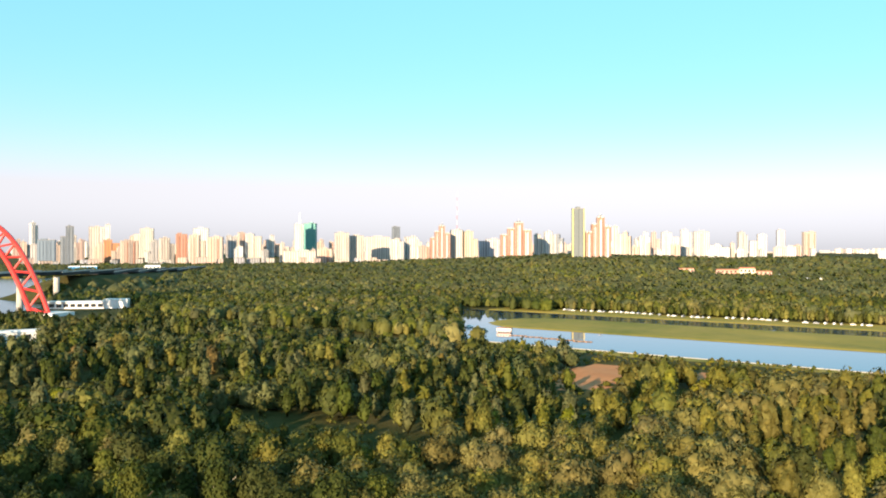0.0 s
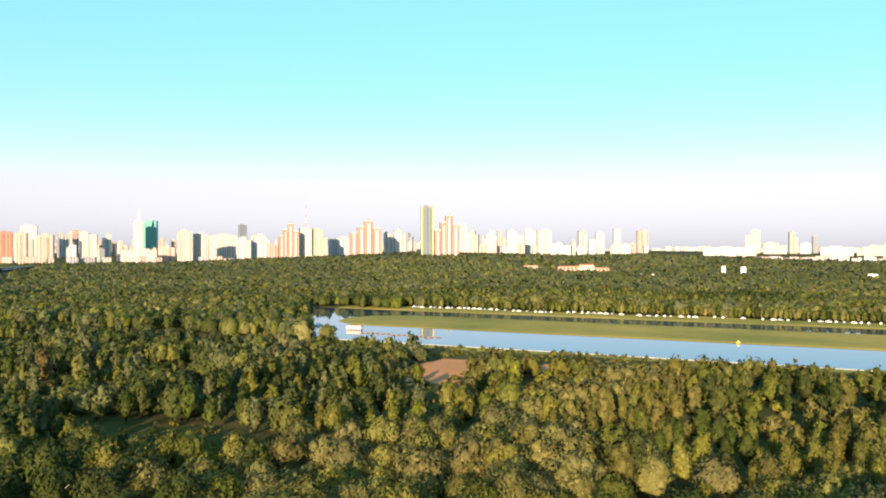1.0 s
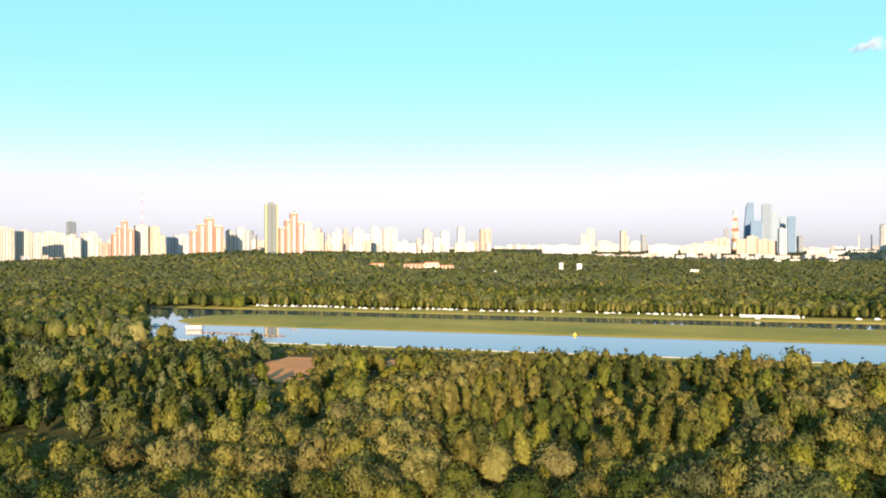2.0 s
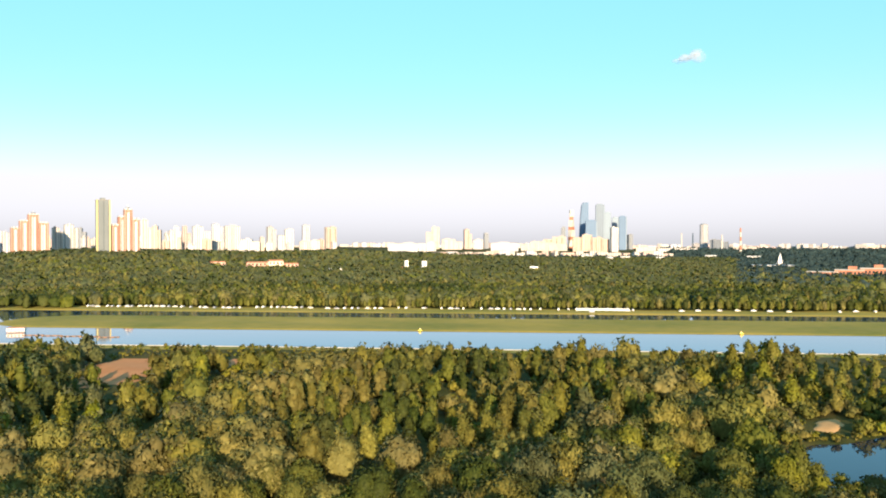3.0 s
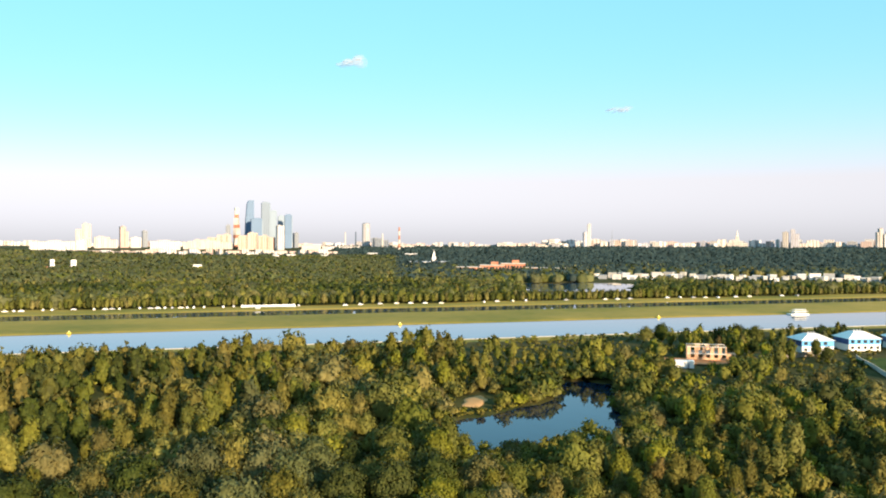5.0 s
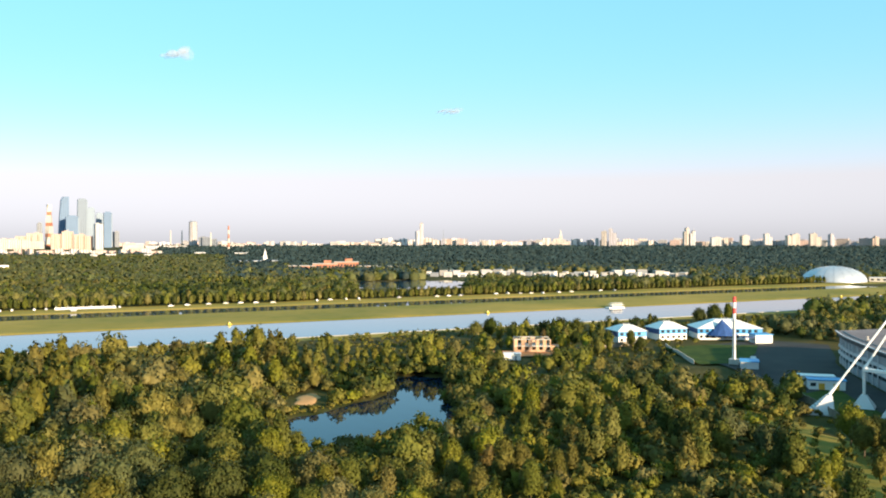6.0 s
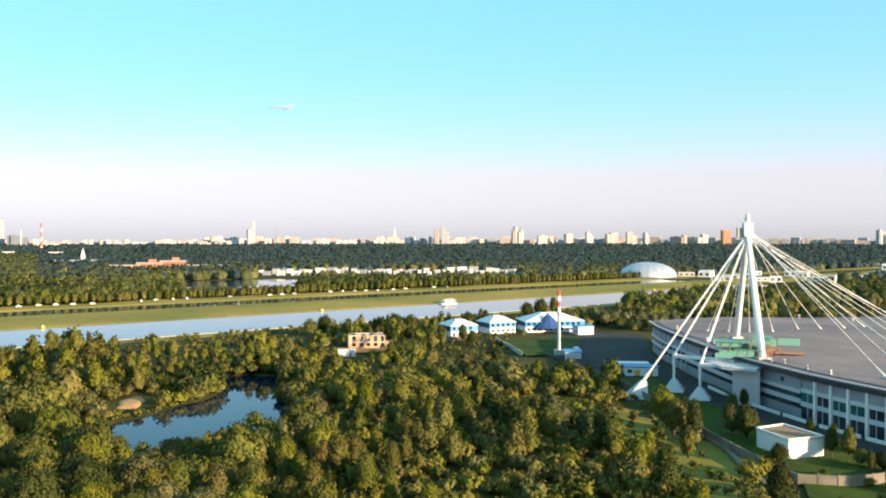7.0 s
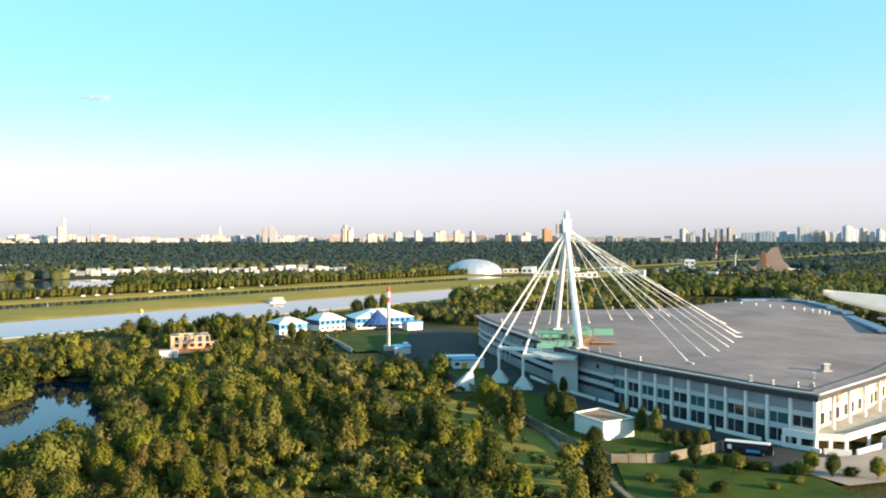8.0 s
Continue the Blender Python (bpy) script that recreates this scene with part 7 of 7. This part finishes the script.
# works yard and cranes beyond the basin
for i in range(26):
    az = 92.5 + 19.0 * (i + rs.uniform(0, 0.8)) / 26
    d = 1180 + rs.uniform(-90, 130)
    low_house(az, d, rs.uniform(9, 28), 9, rs.uniform(3.5, 8), rs.choice((WHITE, PALE_CONCRETE, CREAM_WALL)), rs.choice((WHITE, PALE_PANEL)), "low pale yard shed on the far plain", "yard_shed", rs.uniform(-20, 20), 1, "yard sheds")
low_house(103.3, 1290, 15, 12, 16, WHITE, WHITE, "white cube-shaped works block", "works_block", 0, 3)
ramp = thing("ramp_building", (*polar(108.0, 1300), 0.5), -108, "steep pinkish wedge-shaped building with sloping roof", "building")
bm = bmesh.new()
prof = ((-33, 0), (34, 0), (34, 4), (22, 16), (14, 37), (6, 35), (-16, 9), (-33, 5))
fr, bk = [bm.verts.new((px, -12, pz)) for px, pz in prof], [bm.verts.new((px, 12, pz)) for px, pz in prof]
bm.faces.new(fr)
bm.faces.new(bk[::-1])
for i in range(len(prof)):
    j = (i + 1) % len(prof)
    bm.faces.new((fr[j], fr[i], bk[i], bk[j]))
bmesh.ops.recalc_face_normals(bm, faces=bm.faces[:])
part("shell", bm, PINK_WALL, ramp)
part("slope", box((-5, -12.3, 17), (9, 0.5, 28), taper=0.5), BRICK_RED, ramp, "red stripe on the slope")
part("hall", box((-40, 0, 4), (26, 16, 8)), BRICK_RED, ramp)
crane = thing("tower_crane", (*polar(104.9, 1300), 0.0), 0, "thin red and white leaning crane", "crane")
for k in range(6):
    part("jib_section", tube((k * -1.0, 0, 8 + k * 6), (k * -1.0 - 1.0, 0, 14 + k * 6), 0.6, 0.55, 5), RED_PAINT if k % 2 else WHITE, crane)
part("base", box((0, 0, 4), (5, 5, 8)), WHITE, crane)
wind = thing("wind_turbine", (*polar(106.1, 1350), 0.0), -106, "small white three-bladed wind turbine", "turbine")
part("tower", tube((0, 0, 0), (0, 0, 24), 0.7, 0.5, 8), WHITE_STEEL, wind)
part("hub", box((0, -0.6, 24.3), (1.2, 2.0, 1.2), bevel=0.2), WHITE_STEEL, wind)
for k in range(3):
    a = math.radians(20 + 120 * k)
    part("blade", tube((0, -1.4, 24.3), (9 * math.sin(a), -1.4, 24.3 + 9 * math.cos(a)), 0.5, 0.15, 5), WHITE_STEEL, wind)

# curved white canopy roof behind the arena
shell = thing("canopy_hall", (*polar(113.4, 545), 0.3), -113.4, "sweeping white curved canopy roof behind the arena", "building")
bm = bmesh.new()
cols = 14
grid = []
for i in range(cols + 1):
    t = i / cols
    x = -19 + 92 * t
    z = 17.8 - 8.0 * t ** 1.2
    half = 4 + 18 * math.sin(math.pi * min(1, t + 0.08)) ** 0.7
    grid.append([bm.verts.new((x, yy * half, z + 2.5 * (1 - yy * yy) - 11.0 * t ** 0.6 * max(0.0, -yy))) for yy in (-1, -0.6, -0.2, 0.2, 0.6, 1)])
for i in range(cols):
    for j in range(5):
        bm.faces.new((grid[i][j], grid[i + 1][j], grid[i + 1][j + 1], grid[i][j + 1]))
bmesh.ops.solidify(bm, geom=bm.faces[:], thickness=0.8)
part("canopy", bm, WHITE, shell, "white curved shell", smooth=True)
part("wall", box((36, 6, 2.2), (60, 14, 4.4)), PALE_PANEL, shell)
for i in range(9):
    part("window", box((11 + i * 6.3, -1.1, 2.4), (4.2, 0.2, 2.6)), DARK_GLASS, shell)

# ---- the red bridge ----
A0 = Vector((-347, 732, -0.5))
AD = Vector((-0.905, -0.425, 0)).normalized()
ADEPTH = Vector((-0.425, 0.905, 0))
bridge = thing("arch_bridge", (A0.x, A0.y, 0), 0, "tall red steel lattice arch of a road bridge", "bridge")


def on_arch(s, off, side):
    span, high = 95.0, 76.0
    t = s / span
    p = A0 + AD * s + Vector((0, 0, high * 4 * t * (1 - t)))
    slope = high * 4 * (1 - 2 * t) / span
    n = Vector((AD.x * -slope, AD.y * -slope, 1)).normalized()
    return p + n * off + ADEPTH * side


def bridge_part(name, bm, mat, label=""):
    ob = part(name, bm, mat, bridge, label)
    ob.matrix_parent_inverse = bridge.matrix_world.inverted()
    return ob


def swept(points, r, sides):
    """One continuous pipe through the points."""
    b = bmesh.new()
    rings = []
    for i, p in enumerate(points):
        d = points[min(i + 1, len(points) - 1)] - points[max(i - 1, 0)]
        q = d.to_track_quat("Z", "Y")
        rings.append([b.verts.new(p + q @ Vector((r * math.cos(2 * math.pi * k / sides), r * math.sin(2 * math.pi * k / sides), 0))) for k in range(sides)])
    for i in range(len(rings) - 1):
        for k in range(sides):
            b.faces.new((rings[i][k], rings[i][(k + 1) % sides], rings[i + 1][(k + 1) % sides], rings[i + 1][k]))
    b.faces.new(rings[0][::-1])
    b.faces.new(rings[-1])
    return b


STEPS = 30
for off in (-6.6, 6.6):
    for side in (-4.5, 4.5):
        bridge_part("chord", swept([on_arch(95.0 * k / STEPS, off, side) for k in range(STEPS + 1)], 1.9, 8), RED_PAINT, "red tubular arch chord")
for k in range(STEPS):
    s0, s1 = 95.0 * k / STEPS, 95.0 * (k + 1) / STEPS
    for side in (-4.5, 4.5):
        a, c = (on_arch(s0, -6.6, side), on_arch(s1, 6.6, side)) if k % 2 else (on_arch(s0, 6.6, side), on_arch(s1, -6.6, side))
        bridge_part("brace", tube(a, c, 1.0, 1.0, 6), RED_PAINT)
    bridge_part("cross_tie", tube(on_arch(s0, 6.6, -4.5), on_arch(s0, 6.6, 4.5), 0.8, 0.8, 6), RED_PAINT)
    bridge_part("cross_tie", tube(on_arch(s0, -6.6, -4.5), on_arch(s1, -6.6, 4.5), 0.8, 0.8, 6), RED_PAINT)
bridge_part("footing", prism([(-352, 722), (-330, 716), (-322, 742), (-344, 750)], -1.5, 3.0), WHITE, "white concrete arch footing")
DECK = [Vector(p) for p in ROAD_LINE]
for a, b_ in zip(DECK[:-1], DECK[1:]):
    d = b_ - a
    bm = bmesh.new()
    m = Matrix.Translation((a + b_) / 2) @ Matrix.Rotation(math.atan2(d.y, d.x), 4, "Z")
    bmesh.ops.create_cube(bm, size=1.0, matrix=m @ Matrix.Diagonal((d.length + 1, 26, 3.2, 1)))
    bridge_part("deck_span", bm, ASPHALT, "grey road deck")
    for s in (-1, 1):
        bm = bmesh.new()
        bmesh.ops.create_cube(bm, size=1.0, matrix=m @ Matrix.Translation((0, s * 12.6, 2.2)) @ Matrix.Diagonal((d.length + 1, 0.5, 1.3, 1)))
        bridge_part("parapet", bm, PALE_CONCRETE)
for i, (px, py, top) in enumerate(((-417, 790, 26), (-424, 850, 27), (-470, 800, 29), (-410, 900, 27), (-426, 935, 27))):
    bridge_part("pier", tube((px, py, -2.5), (px, py, top), 3.2, 3.0, 10), PALE_CONCRETE, "pale concrete pier")
for s in range(4):
    bridge_part("hanger", tube(on_arch(40 + s * 26, -4, 0), Vector((-470, 800, 33)) + Vector((s * -8, s * -14, 0)), 0.35, 0.35, 5), RED_PAINT)

quay = thing("river_terminal", (-352, 818, 0.2), 8, "long white glazed river terminal beside the bridge", "building")
part("wall", box((0, 0, 3.2), (52, 12, 6.4)), WHITE, quay)
part("roof", box((0, 0, 6.7), (54, 14, 0.7)), WHITE, quay)
for i in range(8):
    part("window", box((-22 + i * 6.3, -6.08, 3.2), (4.6, 0.2, 3.4)), DARK_GLASS, quay)
part("annex", box((36, 0, 4.5), (22, 12, 9.0)), WHITE, quay)
low_house(-26.6, 590, 34, 10, 6.5, WHITE, WHITE, "long white waterside building among trees", "boathouse", 10, 1)
low_house(-20.6, 640, 12, 4, 2.6, WHITE, WHITE, "row of white site cabins in a clearing", "site_cabin", 5, 1)
low_house(-18.9, 1790, 30, 14, 9, WHITE, WHITE, "white roadside building near the bridge", "roadside_hall", 0, 1, lift=3)
low_house(-23.0, 2100, 60, 16, 12, BLUE_PAINT, WHITE, "blue roadside showroom below the towers", "showroom", 0, 1, lift=2)

# bushes and small trees on the arena lawn
lawn_spots = ((262, -22, 3, 0.62), (270, -26, 3, 0.55), (243, -2, 1, 0.9), (232, -22, 3, 0.55), (236, -20, 1, 0.5), (216, -41, 3, 0.66), (213, -44, 3, 0.62), (231, -23, 1, 0.7), (210, -46, 1, 0.42), (207, -50, 1, 0.45), (206, -54, 1, 0.42), (190, -52, 4, 0.5),
              (187, -62, 4, 0.55), (185, -67, 4, 0.45), (186, -72, 1, 0.4), (176, -44, 4, 0.6), (178, -36, 4, 0.45), (183, -79, 4, 0.5), (181, -84, 1, 0.4), (192, -56, 4, 0.4), (173, -60, 4, 0.4),
              (237, -8, 1, 0.9), (231, -5, 1, 0.8), (226, -10, 3, 0.7), (196, -34, 4, 0.45), (199, -36, 4, 0.35), (194, -44, 4, 0.4), (190, -48, 1, 0.4), (186, -56, 1, 0.45), (189, -59, 4, 0.5), (184, -70, 4, 0.6), (182, -75, 1, 0.42), (178, -66, 4, 0.4), (170, -48, 4, 0.55), (167, -40, 4, 0.6), (246, -20, 1, 0.5), (252, -24, 4, 0.5), (206, -28, 1, 0.5), (209, -27, 4, 0.6), (228, -38, 3, 0.45), (205, -47, 3, 0.45), (203, -52, 3, 0.4))
for i, (px, py, kind, s) in enumerate(lawn_spots):
    name, label, shape, w, h, mats = KINDS[kind]
    crown, trunk = tree_model(kind, (3, 2, 5, 2)[i % 4], i % 2)
    e = thing(name, (px, py, 0.6), i * 47.0, "small tree on the arena lawn" if kind != 4 else "low bush on the arena lawn", "tree" if kind != 4 else "bush", "lawn trees")
    e.scale = (s * (0.8 + 0.1 * (i % 5)), s, s * (0.85 + 0.12 * (i % 4)))
    new("crown", crown).parent = e
    new("trunk", trunk).parent = e

# tall trees that stand by the pavilions and on the canal bank
for i, (px, py, kind, s) in enumerate(((557, 76, 1, 1.2), (564, 68, 3, 1.1), (550, 84, 1, 1.05), (443, 140, 1, 1.05), (451, 133, 0, 0.95), (435, 147, 1, 0.95), (427, 175, 1, 1.0), (420, 181, 0, 0.85), (416, 141, 4, 1.2), (409, 122, 1, 0.7), (418, 96, 3, 0.75), (412, 90, 1, 0.7))):
    name, label, shape, w, h, mats = KINDS[kind]
    crown, trunk = tree_model(kind, (2, 3, 2)[i % 3], i % 3)
    e = thing(name, (px, py, gz(px, py)), i * 71.0, "tall dark green tree near the blue pavilions" if kind != 4 else "dense dark bush near the blue pavilions", "tree" if kind != 4 else "bush", "bank trees")
    e.scale = (s, s, s)
    new("crown", crown).parent = e
    new("trunk", trunk).parent = e
